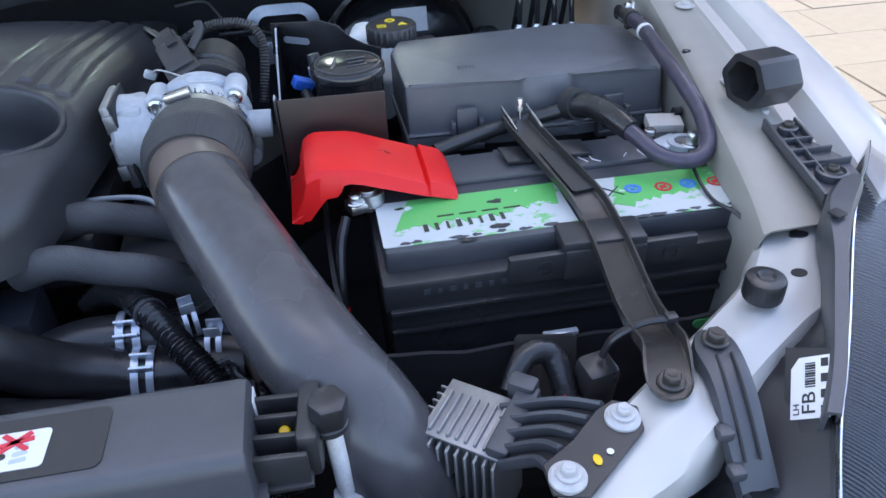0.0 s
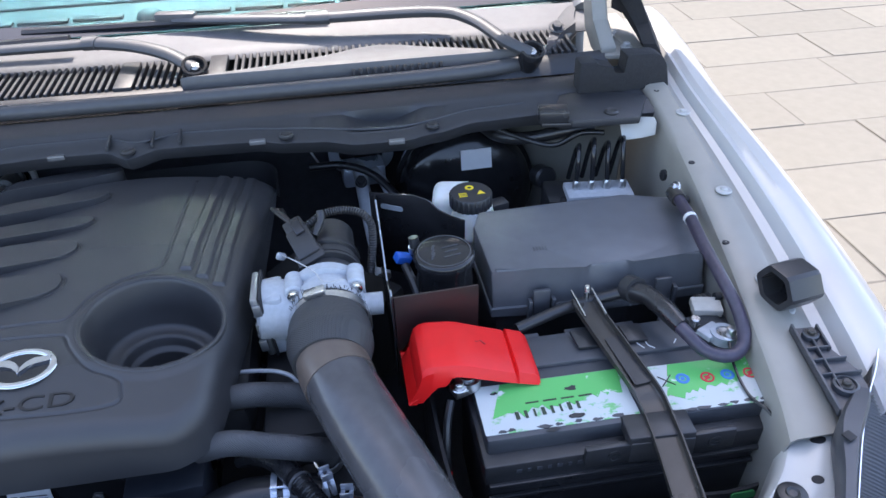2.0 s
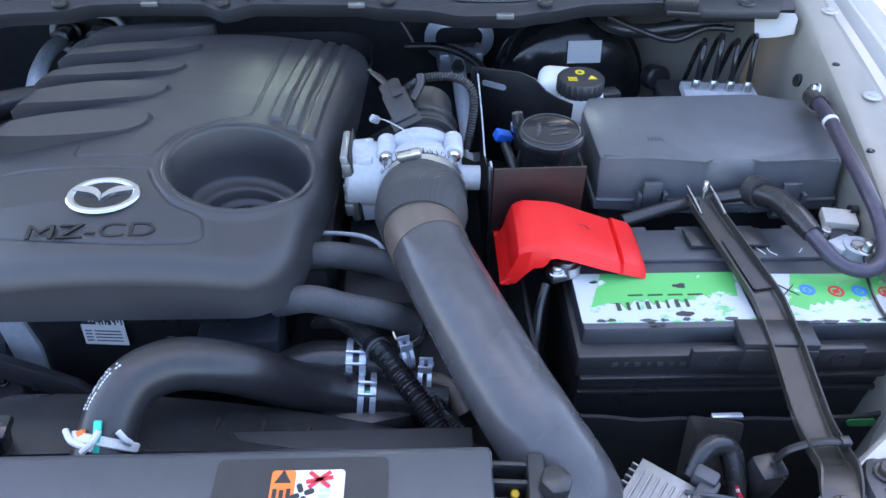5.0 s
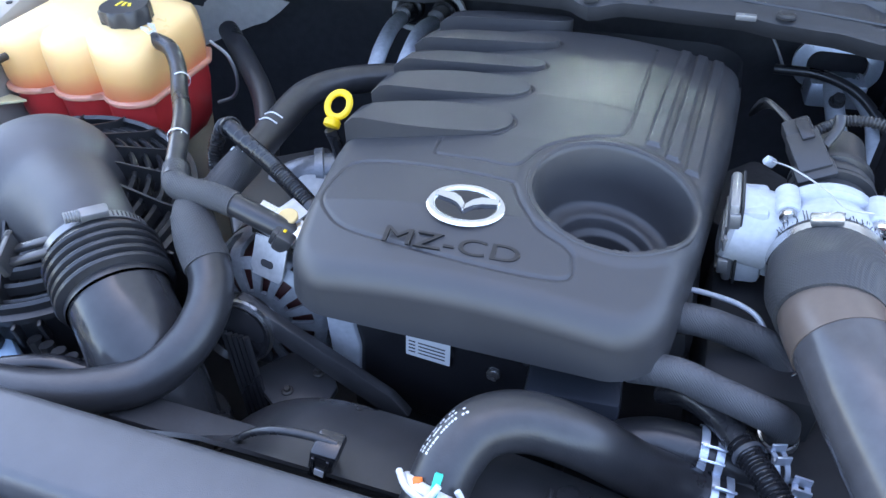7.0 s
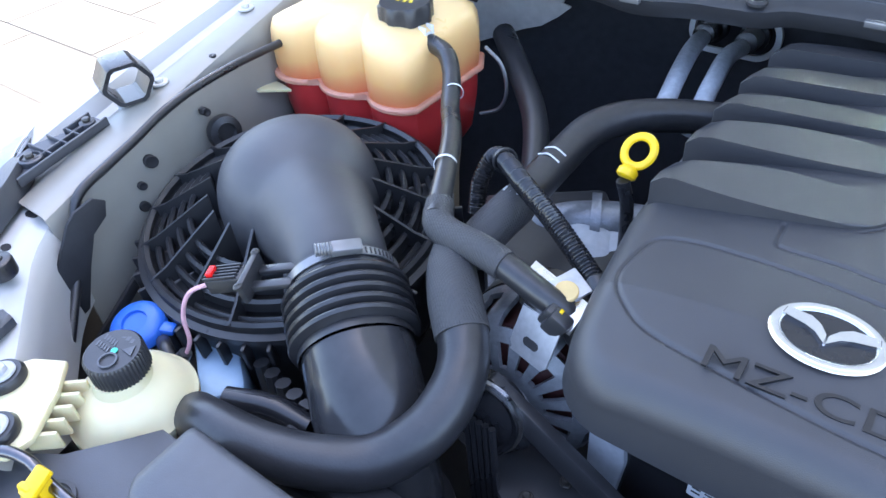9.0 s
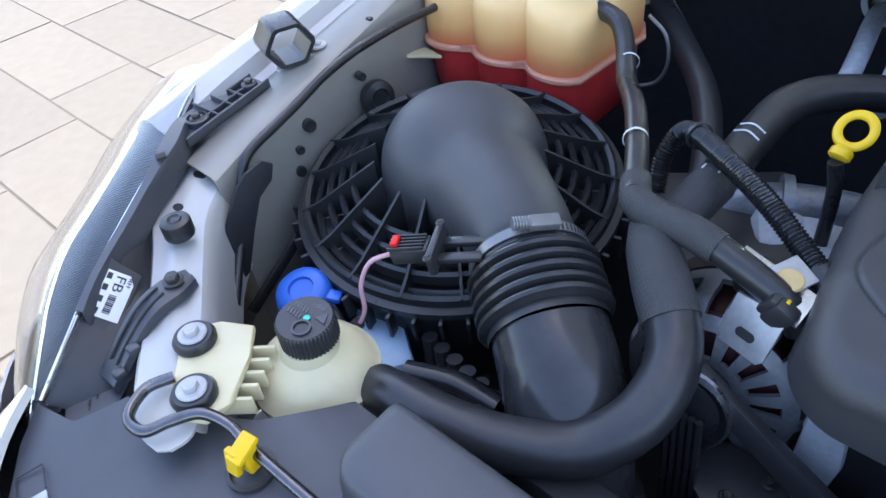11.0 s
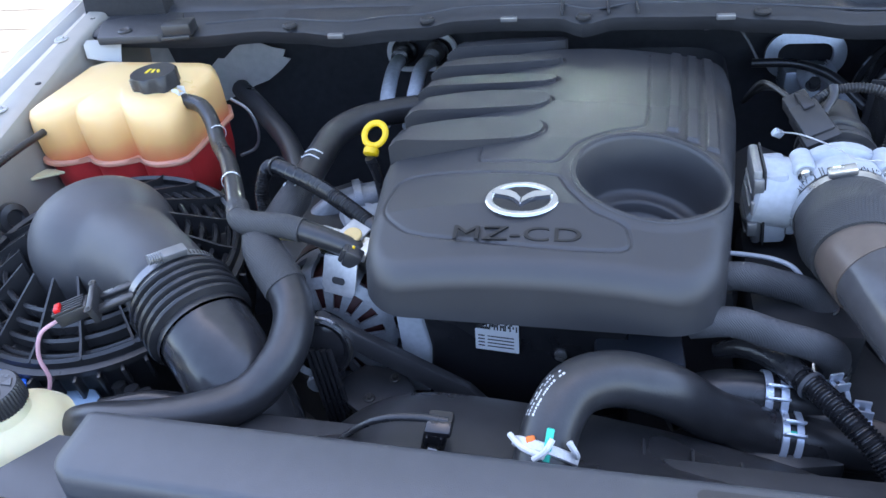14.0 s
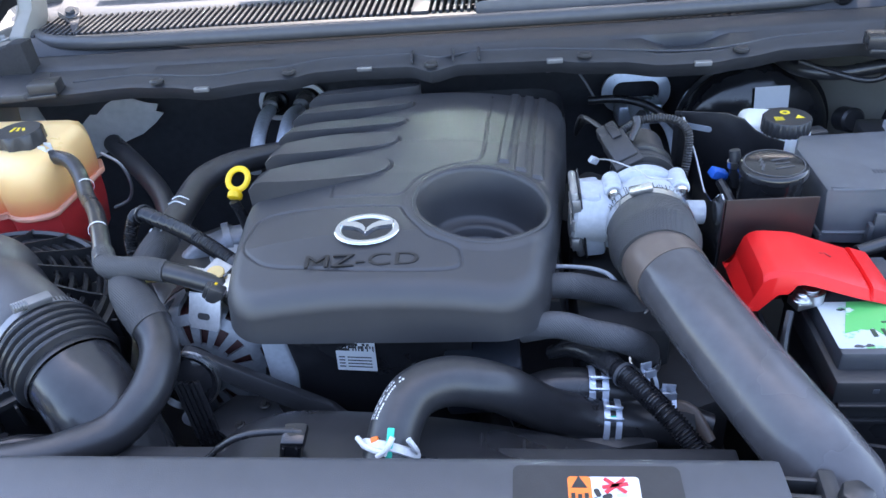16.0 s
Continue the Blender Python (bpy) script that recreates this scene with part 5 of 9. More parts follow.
def sensor_plug():
    s = thing("pressure_sensor", "black sensor with a wiring plug above the throttle body", "sensor", (0.235, 0.43, 1.12))
    bm = B()
    box(bm, (0.240, 0.42, 1.122), (0.03, 0.045, 0.026), (20, -20, 15), 0.003)
    box(bm, (0.230, 0.445, 1.130), (0.026, 0.028, 0.02), (20, -20, 15), 0.003)
    box(bm, (0.246, 0.40, 1.118), (0.036, 0.02, 0.012), (20, -20, 15), 0.002)
    part("body", bm, M_PLASTIC, s)
    part("latch", box(B(), (0.232, 0.436, 1.1425), (0.012, 0.026, 0.006), (20, -20, 15), 0.0015), M_GLOSS, s)
    part("nipple", tube(B(), [(0.252, 0.43, 1.13), (0.262, 0.446, 1.142), (0.262, 0.455, 1.15)], 0.005, 10), M_PLASTIC, s)
    for k in range(3):
        part("lead", tube(B(), [(0.226, 0.455, 1.132), (0.212 - 0.006 * k, 0.49, 1.13 + 0.004 * k), (0.205 - 0.004 * k, 0.55, 1.10), (0.20, 0.62, 1.05)], 0.0028, 8), M_RUBBER, s, "thin black lead")
    bm = B()
    box(bm, (0.208, 0.418, 1.112), (0.012, 0.007, 0.009), (10, 30, 20), 0.002)
    part("seal_tag", bm, M_SILVER, s, "crumpled silver tag")
    part("wire", tube(B(), [(0.21, 0.415, 1.115), (0.225, 0.385, 1.128), (0.25, 0.35, 1.133), (0.262, 0.322, 1.137), (0.285, 0.325, 1.134)], 0.0008, 6), M_DULL, s, "thin pale twisted wire")
    part("loom", tube(B(), [(0.243, 0.448, 1.134), (0.268, 0.46, 1.143), (0.298, 0.457, 1.146), (0.319, 0.448, 1.14), (0.326, 0.44, 1.118), (0.318, 0.42, 1.068)], 0.0044, 12, wave=300, depth=0.0014), M_PLASTIC, s, "ribbed black conduit")
    return s


nudge(sensor_plug(), 0.004, 0.004, 0.024)


def charge_pipe():
    p = thing("charge_pipe", "thick smooth black plastic charge air pipe", "air pipe", (0.32, 0.15, 1.0))
    part("pipe", tube(B(), [(0.2655, 0.252, 1.104), (0.279, 0.205, 1.103), (0.298, 0.16, 1.0935), (0.319, 0.115, 1.082), (0.340, 0.07, 1.071), (0.364, 0.028, 1.056), (0.393, -0.008, 1.026), (0.412, -0.026, 0.975), (0.42, -0.032, 0.88), (0.42, -0.03, 0.7)], 0.0385, 40, 12), M_PIPE, p)
    part("collar", tube(B(), [(0.2655, 0.262, 1.104), (0.268, 0.243, 1.104), (0.2755, 0.216, 1.1035)], [0.0395, 0.0402, 0.0398], 40, 6), M_TAN, p, "tan-tinted shiny collar")
    part("sleeve", tube(B(), [(0.266, 0.327, 1.102), (0.266, 0.30, 1.104), (0.266, 0.27, 1.105), (0.266, 0.247, 1.104)], [0.0445, 0.0485, 0.0495, 0.0425], 44, 10), M_SLEEVE, p, "frayed black braided rubber sleeve")
    part("cuff", tube(B(), [(0.266, 0.341, 1.101), (0.266, 0.323, 1.102)], [0.0465, 0.0462], 44, 3), M_RUBBER, p)
    # frayed rim of the braid
    bm = B()
    rnd = random.Random(11)
    for k in range(110):
        a = 2 * math.pi * k / 110
        o = V(0.266 + 0.0455 * math.cos(a), 0.327, 1.102 + 0.0455 * math.sin(a))
        tube(bm, [o, o + V(0.0015 * math.cos(a) + rnd.uniform(-0.003, 0.003), rnd.uniform(0.003, 0.012), 0.0015 * math.sin(a) + rnd.uniform(-0.001, 0.003))], 0.0005, 4, 1, smooth=False)
    part("fray", bm, M_SLEEVE, p)
    return p


charge_pipe()


def hoses():
    h = thing("radiator_hose", "thick black rubber radiator hose in an S bend", "hose", (0.1, 0.1, 1.0))
    part("hose", tube(B(), [(-0.002, -0.002, 1.045), (0.003, 0.027, 1.063), (0.009, 0.052, 1.077), (0.024, 0.076, 1.086), (0.055, 0.094, 1.082), (0.098, 0.104, 1.062), (0.14, 0.126, 1.012), (0.175, 0.137, 0.988), (0.21, 0.139, 0.977), (0.29, 0.139, 0.972)], 0.0235, 28, 12), M_RUBBER, h)
    spring_clamp(h, "clamp", (0.207, 0.139, 0.978), (1, 0.02, -0.12), 0.0240, 0.018, M_PALE, (0.1, -0.5, 1))
    cl = part("wire_clamp", lathe(B(), [(0.0235, -0.0042), (0.0255, -0.0042), (0.0271, -0.003), (0.0271, 0.003), (0.0255, 0.0042), (0.0235, 0.0042)], (0.003, 0.027, 1.063), (0.2, 0.8, 0.5), 40), M_PRINT, h, "white wire hose clamp with teal and orange paint marks")
    part("paint_mark", box(B(), (0.007, 0.015, 1.0865), (0.006, 0.004, 0.026), (-37, 8, 0), 0.001), M_TEAL, cl, "teal paint dab")
    part("paint_mark", box(B(), (-0.0065, 0.018, 1.0845), (0.007, 0.004, 0.009), (-37, -20, 0), 0.001), M_ORANGE, cl, "orange paint dab")
    for line in ([(-0.0245, 0.027, 1.079), (-0.013, 0.013, 1.083), (0.0045, 0.006, 1.083)], [(0.0105, 0.015, 1.094), (0.005, 0.008, 1.087), (-0.0035, 0.005, 1.08)], [(0.0225, 0.019, 1.087), (0.027, 0.017, 1.079), (0.0285, 0.019, 1.071)]):
        part("wire_ear", tube(B(), line, 0.0026, 8, 5), M_PRINT, cl)
    # printed marks: rows of bars along the bend
    bend = curve_pts([(0.003, 0.027, 1.063), (0.009, 0.052, 1.077), (0.024, 0.076, 1.086), (0.055, 0.094, 1.082)], 14)
    for k in range(17):
        p, q = bend[9 + k], bend[10 + k]
        run = (q - p).normalized()
        nrm = V(-0.62, -0.58, 0.5)
        for side, w, gap in ((0.0, 0.0026 + 0.0008 * math.sin(k * 2.1), k % 7), (0.22, 0.0022, k % 5), (0.42, 0.0018, k % 3 and k < 15)):
            if not gap:
                continue
            n = (nrm - run * nrm.dot(run)).normalized()
            n = (n + run.cross(n) * -side).normalized()
            part("print_mark", box(B(), (0, 0, 0), (0.0021, w * 0.55, 0.0005), bev=0, m=Matrix.Translation(p + n * 0.0236) @ Matrix((run, n.cross(run), n)).transposed().to_4x4()), M_PRINT, h)
    bm = B()
    for k in range(2):
        box(bm, (0.196 + 0.022 * k - 0.008, 0.126, 0.9985), (0.006, 0.003, 0.001), (0, 0, 0), 0)
    part("paint_mark", bm, M_TEAL, h)
    g = thing("bypass_hose", "short black rubber coolant hose with a double clamp", "hose", (0.15, 0.17, 1.0))
    part("hose", tube(B(), [(0.10, 0.150, 0.985), (0.14, 0.166, 0.995), (0.175, 0.17, 0.997), (0.24, 0.168, 0.99)], 0.0215, 24, 8), M_RUBBER, g)
    spring_clamp(g, "clamp", (0.197, 0.1695, 0.996), (1, 0, -0.05), 0.0222, 0.02, M_PALE, (0.0, -0.7, 1))
    # braided hoses from under the cover
    for pts, name in (([(0.125, 0.25, 1.066), (0.165, 0.245, 1.077), (0.20, 0.253, 1.064), (0.235, 0.255, 1.05), (0.255, 0.25, 1.02)], "a"), ([(0.118, 0.187, 1.064), (0.155, 0.181, 1.075), (0.19, 0.182, 1.063), (0.225, 0.178, 1.056), (0.247, 0.192, 1.03), (0.252, 0.2, 1.0)], "b")):
        o = thing("fuel_hose", "dark grey braided rubber fuel hose leaving the engine cover", "hose", pts[0], "braided hoses")
        part("hose", tube(B(), pts, 0.0155, 18, 10, flat=0.75), M_BRAID, o)
        run = Vector(pts[-1]) - Vector(pts[-2])
        part("end_band", lathe(B(), [(0.0145, -0.005), (0.0165, -0.005), (0.0165, 0.005), (0.0145, 0.005)], Vector(pts[-1]) - run * 0.3, tuple(run), 20), M_STEEL, o, "bright crimp band")
    w = thing("engine_loom", "black corrugated wiring conduit taped at its upper end", "wiring loom", (0.24, 0.1, 1.0))
    part("conduit", tube(B(), [(0.205, 0.178, 1.026), (0.226, 0.145, 1.034), (0.25, 0.106, 1.034), (0.275, 0.076, 1.018), (0.295, 0.045, 0.995), (0.31, 0.0, 0.96)], 0.0092, 14, wave=290, depth=0.0024), M_GLOSS, w)
    part("taped_end", tube(B(), [(0.15, 0.215, 1.005), (0.175, 0.205, 1.022), (0.200, 0.185, 1.028), (0.216, 0.16, 1.032)], [0.008, 0.0115, 0.0125, 0.0118], 14), M_TAPE, w)
    bm = B()
    lathe(bm, [(0.0122, -0.002), (0.0136, -0.002), (0.0136, 0.002), (0.0122, 0.002)], (0.222, 0.151, 1.033), (0.5, -0.75, 0.1), 20)
    part("tie", bm, M_TRIM, w, "grey cable tie")
    s = solid("thin_loom", tube(B(), [(0.272, 0.14, 0.985), (0.282, 0.11, 0.985), (0.305, 0.08, 0.985), (0.318, 0.05, 0.975), (0.33, 0.01, 0.95)], 0.007, 12, wave=260, depth=0.0022), M_GLOSS, "thin black corrugated conduit", "wiring loom")
    # spring clips on the small pipes below
    k = thing("pipe_union", "black pipe union with pale spring clips and a bolt", "pipe union", (0.26, 0.15, 0.97))
    part("pipe", tube(B(), [(0.21, 0.155, 0.985), (0.26, 0.15, 0.985), (0.31, 0.14, 0.97)], 0.014, 14), M_PLASTIC, k)
    spring_clamp(k, "clip", (0.248, 0.164, 1.01), (1, 0.3, 0), 0.013, 0.012)
    spring_clamp(k, "clip", (0.268, 0.15, 0.99), (1, -0.1, 0), 0.0155, 0.014)
    part("bolt", bolt(B(), (0.268, 0.125, 0.972), (0, -0.5, 1), 0.0065, 0.009), M_STEEL, k)
    part("copper_cable", tube(B(), [(0.27, 0.145, 0.995), (0.29, 0.14, 0.99), (0.305, 0.12, 0.97)], 0.008, 10), M_TAN, k)


hoses()


def fan_shroud():
    f = thing("fan_shroud", "black plastic fan shroud behind the radiator", "fan shroud", (0, 0.08, 0.8))
    rows = []
    for k in range(33):
        x = -0.36 + 0.66 * k / 32
        top = 1.043 - (4.6 if x < -0.10 else 0.55) * (x + 0.10) ** 2
        rows.append([(x, 0.022, 1.055 - 0.3 * max(0, abs(x) - 0.2)), (x, 0.05, min(1.05, top + 0.01)), (x, 0.085, top), (x, 0.105, top - 0.012), (x, 0.11, top - 0.05), (x, 0.11, 0.7)])
    part("shroud", sheet(B(), rows, 0.004), M_PLASTIC, f)
    for x in (0.08, 0.12, 0.16, -0.02):
        bm = B()
        box(bm, (x, 0.05, 1.03 - 0.5 * (x + 0.1) ** 2 + 0.012), (0.003, 0.05, 0.014), bev=0.0008)
        part("rib", bm, M_PLASTIC, f)
    s = thing("coolant_sensor", "black sensor plug with a taped wire on the shroud", "sensor", (-0.07, 0.03, 1.05))
    bm = B()
    box(bm, (-0.089, 0.030, 1.058), (0.020, 0.016, 0.036), (0, 14, 0), 0.002)
    for q in (-0.006, 0.006):
        box(bm, (-0.089 + q, 0.0215, 1.060), (0.0025, 0.003, 0.026), (0, 14, 0), 0.0008)
    box(bm, (-0.083, 0.032, 1.0765), (0.022, 0.022, 0.009), (10, 0, 0), 0.003)
    part("plug", bm, M_GLOSS, s)
    part("tag", box(B(), (-0.090, 0.0213, 1.053), (0.008, 0.001, 0.008), (0, 14, 0), 0), M_WHITE, s, "small white tag")
    part("wire", tube(B(), [(-0.076, 0.034, 1.0785), (-0.10, 0.034, 1.0795), (-0.128, 0.032, 1.077), (-0.154, 0.030, 1.064), (-0.19, 0.028, 1.03)], [0.0036, 0.0036, 0.0034, 0.003, 0.003], 10), M_TAPE, s)
    b = thing("drive_belt", "black ribbed belt running down past its pulley", "belt", (-0.2, 0.16, 0.98))
    bm = B()
    for x in range(5):
        tube(bm, [(-0.252 + 0.006 * x, 0.142, 1.035), (-0.244 + 0.006 * x, 0.134, 0.97), (-0.236 + 0.006 * x, 0.127, 0.87)], 0.0032, 6, 4)
    part("belt", bm, M_RUBBER, b)
    part("guard", prism(B(), [(-0.262, 0.026), (-0.245, 0.04), (-0.09, -0.036), (-0.07, -0.056), (-0.092, -0.062)], -0.006, 0.006, pose(0, 0.165, 1.02, 80, 0, 0), 0.002), M_PLASTIC, b, "matt black diagonal guard")
    p = thing("idler_pulley", "black idler pulley with a bright rim", "pulley", (-0.256, 0.17, 1.01))
    part("wheel", lathe(B(), [(0, 0.004), (0.018, 0.004), (0.028, 0.0), (0.034, 0.004), (0.034, -0.02), (0, -0.02)], (-0.246, 0.152, 1.026), (0.12, -1, 0.2), 36), M_GLOSS, p)
    part("rim", lathe(B(), [(0.034, -0.004), (0.0365, -0.004), (0.0365, 0.0), (0.034, 0.0), (0.034, -0.004)], (-0.246, 0.152, 1.026), (0.12, -1, 0.2), 36), M_STEEL, p)


fan_shroud()


def latch_pin():
    p = thing("radiator_mount", "black rubber capped bolt standing at the end of the cover", "mount", (0.364, -0.035, 1.04))
    bm = B()
    prism(bm, [(0.0132 * math.cos(k * math.pi / 3), 0.0132 * math.sin(k * math.pi / 3)) for k in range(6)], 0.0, 0.02, pose(0.364, -0.036, 1.076, 4, 3, 10), 0.003)
    part("cap", bm, M_RUBBER, p)
    part("flange", lathe(B(), disc(0.0125, 0.006), (0.364, -0.036, 1.071), seg=24), M_PLASTIC, p)
    part("shank", lathe(B(), [(0, 0), (0.005, 0), (0.005, 0.006), (0.0058, 0.006), (0.0058, 0.066), (0, 0.066)], (0.368, -0.041, 1.007), (-0.05, 0.08, 1), 16), M_PRINT, p, "pale plated shank")
    part("nut", prism(B(), rounded(0.02, 0.016, 0.004), 1.0, 1.011, pose(0.369, -0.042, 0), 0.002), M_PRINT, p)
    b = thing("cover_bracket", "black plastic bracket with a yellow plug beside the cover", "bracket", (0.335, -0.03, 1.06))
    for k in range(4):
        part("rib", box(B(), (0.334, -0.012 - 0.016 * k, 1.066), (0.032, 0.004, 0.026), (0, 0, -4), 0.001), M_PLASTIC, b)
    bm = B()
    box(bm, (0.334, -0.035, 1.053), (0.034, 0.06, 0.004), bev=0.001)
    box(bm, (0.352, -0.03, 1.066), (0.014, 0.05, 0.036), (0, 0, -4), 0.004)
    part("rack", bm, M_PLASTIC, b)
    part("plug", lathe(B(), disc(0.0035, 0.008), (0.336, -0.03, 1.064), (0, -0.6, 1), 12), M_YELLOW, b)
    part("tag", box(B(), (0.3185, -0.012, 1.074), (0.001, 0.014, 0.02), bev=0), M_WHITE, b)


latch_pin()


# ---- battery side ----
M_DKGREEN = mat("dark_green_ink", (0.03, 0.05, 0.03), 0.5, var=0.05)


def battery():
    b = thing("battery", "black car battery with a torn green and white label", "battery", (0.58, 0.2, 0.88))
    x0, x1, y0, y1, zt = 0.413, 0.757, 0.122, 0.292, 1.070
    cx, cy = (x0 + x1) / 2, (y0 + y1) / 2
    bm = B()
    box(bm, (cx, cy, 0.955), (x1 - x0 - 0.008, y1 - y0 - 0.008, 0.15), bev=0.006)
    part("case", bm, M_PLASTIC, b)
    bm = B()
    box(bm, (cx, cy, 1.034), (x1 - x0, y1 - y0, 0.030), bev=0.004)
    part("lid_skirt", bm, M_PLASTIC, b, "glossy black stepped lid edge")
    for z, d in ((1.021, 0.004), (0.998, 0.0015)):
        part("ledge", box(B(), (cx, y0 + 0.001 - d / 2, z), (x1 - x0 - 0.01, d + 0.004, 0.005), bev=0.0012), M_PLASTIC, b)
    for k in range(9):
        part("moulded_mark", box(B(), (0.45 + 0.011 * k, y0 - 0.0004, 1.038), (0.0055 - 0.002 * (k % 2), 0.0008, 0.005), bev=0), M_TRIM, b)
    bm = B()
    box(bm, (cx, cy + 0.006, 1.058), (x1 - x0 - 0.012, y1 - y0 - 0.022, 0.024), bev=0.004)
    part("lid", bm, M_TRIM, b)
    bm = B()
    box(bm, (cx + 0.02, 0.258, 1.071), (0.27, 0.05, 0.008), bev=0.003)
    for x in (0.50, 0.56, 0.62, 0.68):
        box(bm, (x, 0.286, 1.066), (0.028, 0.012, 0.012), bev=0.002)
    part("vent_bar", bm, M_TRIM, b)
    for x in (0.545, 0.655):
        bm = B()
        box(bm, (x, 0.1165, 1.052), (0.055, 0.008, 0.026), bev=0.002)
        lathe(bm, [(0.005, 0), (0.0075, 0), (0.0075, 0.0015), (0.005, 0.0015), (0.005, 0)], (x + 0.004, 0.1125, 1.052), (0, -1, 0), 16)
        box(bm, (x + 0.004, 0.1115, 1.052), (0.010, 0.001, 0.0015), bev=0)
        part("handle_socket", bm, M_PLASTIC, b)
    # labels, in two sheets on either side of the hold-down
    for k, (a, c) in enumerate(((0.419, 0.588), (0.614, 0.75))):
        w = c - a
        lab = part("label", prism(B(), rounded(w, 0.070, 0.002), 1.0700, 1.0707, pose((a + c) / 2, 0.181 - 0.005 * k, 0, 0, 0, -1.2 * k)), M_LABELW, b, "torn white and green paper label")
        n = 26
        poly = [(-w / 2 + 0.001, 0.038)]
        rnd = random.Random(5 + k)
        low = [(-w / 2 + 0.012 + (w - 0.02) * i / n, (-0.012 + 0.02 * (i / n)) + rnd.uniform(-0.006, 0.006)) for i in range(n + 1)]
        poly = [(w / 2 - 0.002, 0.038), (-w / 2 + 0.03, 0.038)] + low
        t = B()
        prism(t, poly, 1.0707, 1.0711, pose((a + c) / 2, 0.1775 - 0.005 * k, 0, 0, 0, -1.2 * k))
        part("green_field", t, M_LABEL, lab, "green printed field with ragged edge")
        for i in range(7):
            tx, ty, tw = a + w * (0.08 + 0.13 * i + rnd.uniform(-0.04, 0.04)), 0.1475 - 0.005 * k + rnd.uniform(0, 0.002), rnd.uniform(0.003, 0.010)
            part("torn_edge", prism(B(), [(tx + tw * math.cos(q) * rnd.uniform(0.6, 1.2), ty + 0.0024 * math.sin(q) * rnd.uniform(0.4, 1.4)) for q in [2 * math.pi * r / 9 for r in range(9)]], 1.0706, 1.0711), M_TRIM, lab)
        if k == 0:
            # maker's word and small line shown upside down as plain bars
            for i in range(8):
                part("print_bar", box(B(), (0.458 + 0.0098 * i, 0.167 + 0.0006 * i, 1.0713), (0.0042 - 0.0009 * (i % 3), 0.0105, 0.0005), (0, 0, 1), 0), M_DKGREEN, lab)
            for i in range(4):
                part("small_print", box(B(), (0.478 + 0.02 * i, 0.183, 1.0713), (0.015, 0.002, 0.0005), (0, 0, 1), 0), M_DKGREEN, lab)
            for cx0, cy0, s in ((0.52, 0.156, 1.0), (0.525, 0.196, 1.2), (0.44, 0.203, 0.6), (0.57, 0.145, 0.7), (0.49, 0.142, 0.9)):
                part("torn_patch", prism(B(), [(cx0 + s * 0.009 * math.cos(a) * rnd.uniform(0.5, 1.2), cy0 + s * 0.0035 * math.sin(a) * rnd.uniform(0.4, 1.3)) for a in [2 * math.pi * i / 11 for i in range(11)]], 1.0711, 1.0714), M_PLASTIC, lab, "torn hole showing the black lid")
        else:
            for x, y, m_in, kind in ((0.653, 0.187, M_BLUEINK, "disc"), (0.681, 0.184, M_REDINK, "ring"), (0.705, 0.184, M_BLUEINK, "disc"), (0.731, 0.182, M_REDINK, "ring")):
                bm = B()
                r = 0.0078
                if kind == "ring":
                    lathe(bm, [(r * 0.72, 0), (r, 0), (r, 0.0006), (r * 0.72, 0.0006), (r * 0.72, 0)], (x, y, 1.0711), seg=24)
                    box(bm, (x, y, 1.0714), (r * 1.7, 0.002, 0.0004), (0, 0, 45), 0)
                    box(bm, (x, y, 1.0712), (r * 0.8, r * 0.7, 0.0004), (0, 0, 10), 0)
                else:
                    lathe(bm, [(r * 0.55, 0), (r, 0), (r, 0.0006), (r * 0.55, 0.0006), (r * 0.55, 0)], (x, y, 1.0711), seg=24)
                    lathe(bm, disc(r * 0.35, 0.0006, 0.0001), (x, y, 1.0711), seg=16)
                part("hazard_sign", bm, m_in, lab, "round printed hazard sign")
            bm = B()
            prism(bm, [(-0.006, 0), (0.006, 0), (0, 0.009)], 1.0711, 1.0716, pose(0.742, 0.200, 0, 0, 0, 20))
            part("hazard_triangle", bm, M_YPRINT, lab)
            bm = B()
            for i in range(2):
                box(bm, (0.634, 0.187, 1.0713), (0.022, 0.0012, 0.0005), (0, 0, 45 if i else -45), 0)
            part("crossed_mark", bm, M_INK, lab)
    # chalked scribbles behind the label
    for pts in ([(0.628, 0.238), (0.622, 0.25), (0.632, 0.252), (0.634, 0.242), (0.64, 0.236)], [(0.665, 0.24), (0.67, 0.246)], [(0.685, 0.236), (0.683, 0.25), (0.69, 0.243), (0.698, 0.252), (0.697, 0.236)], [(0.705, 0.238), (0.703, 0.25)]):
        part("chalk_mark", tube(B(), [(x, y, 1.0755) for x, y in pts], 0.0007, 5, 6), M_PRINT, b)
    # terminals
    for x, y in ((0.402, 0.222), (0.712, 0.236)):
        bm = lathe(B(), [(0, 0), (0.010, 0), (0.0088, 0.02), (0, 0.02)], (x + 0.012, y, 1.066), seg=20)
        part("terminal", bm, M_STEEL, b, "grey lead terminal post")
    t = thing("battery_tray", "black felt-lined battery tray around the battery foot", "battery tray", (0.58, 0.2, 0.8))
    rows = []
    for z in (0.80, 0.9, 0.96, 0.995):
        pts = [(0.372, 0.32, 0.045), (0.372, 0.20, 0.045), (0.376, 0.125, 0.042), (0.392, 0.096, 0.022), (0.43, 0.087, 0.006), (0.6, 0.086, 0.0), (0.72, 0.088, 0.004), (0.752, 0.10, 0.012), (0.765, 0.13, 0.02)]
        rows.append([(x, y, z + dz * (z > 0.94) + 0.002 * math.sin(x * 90)) for x, y, dz in spread(pts, 40)])
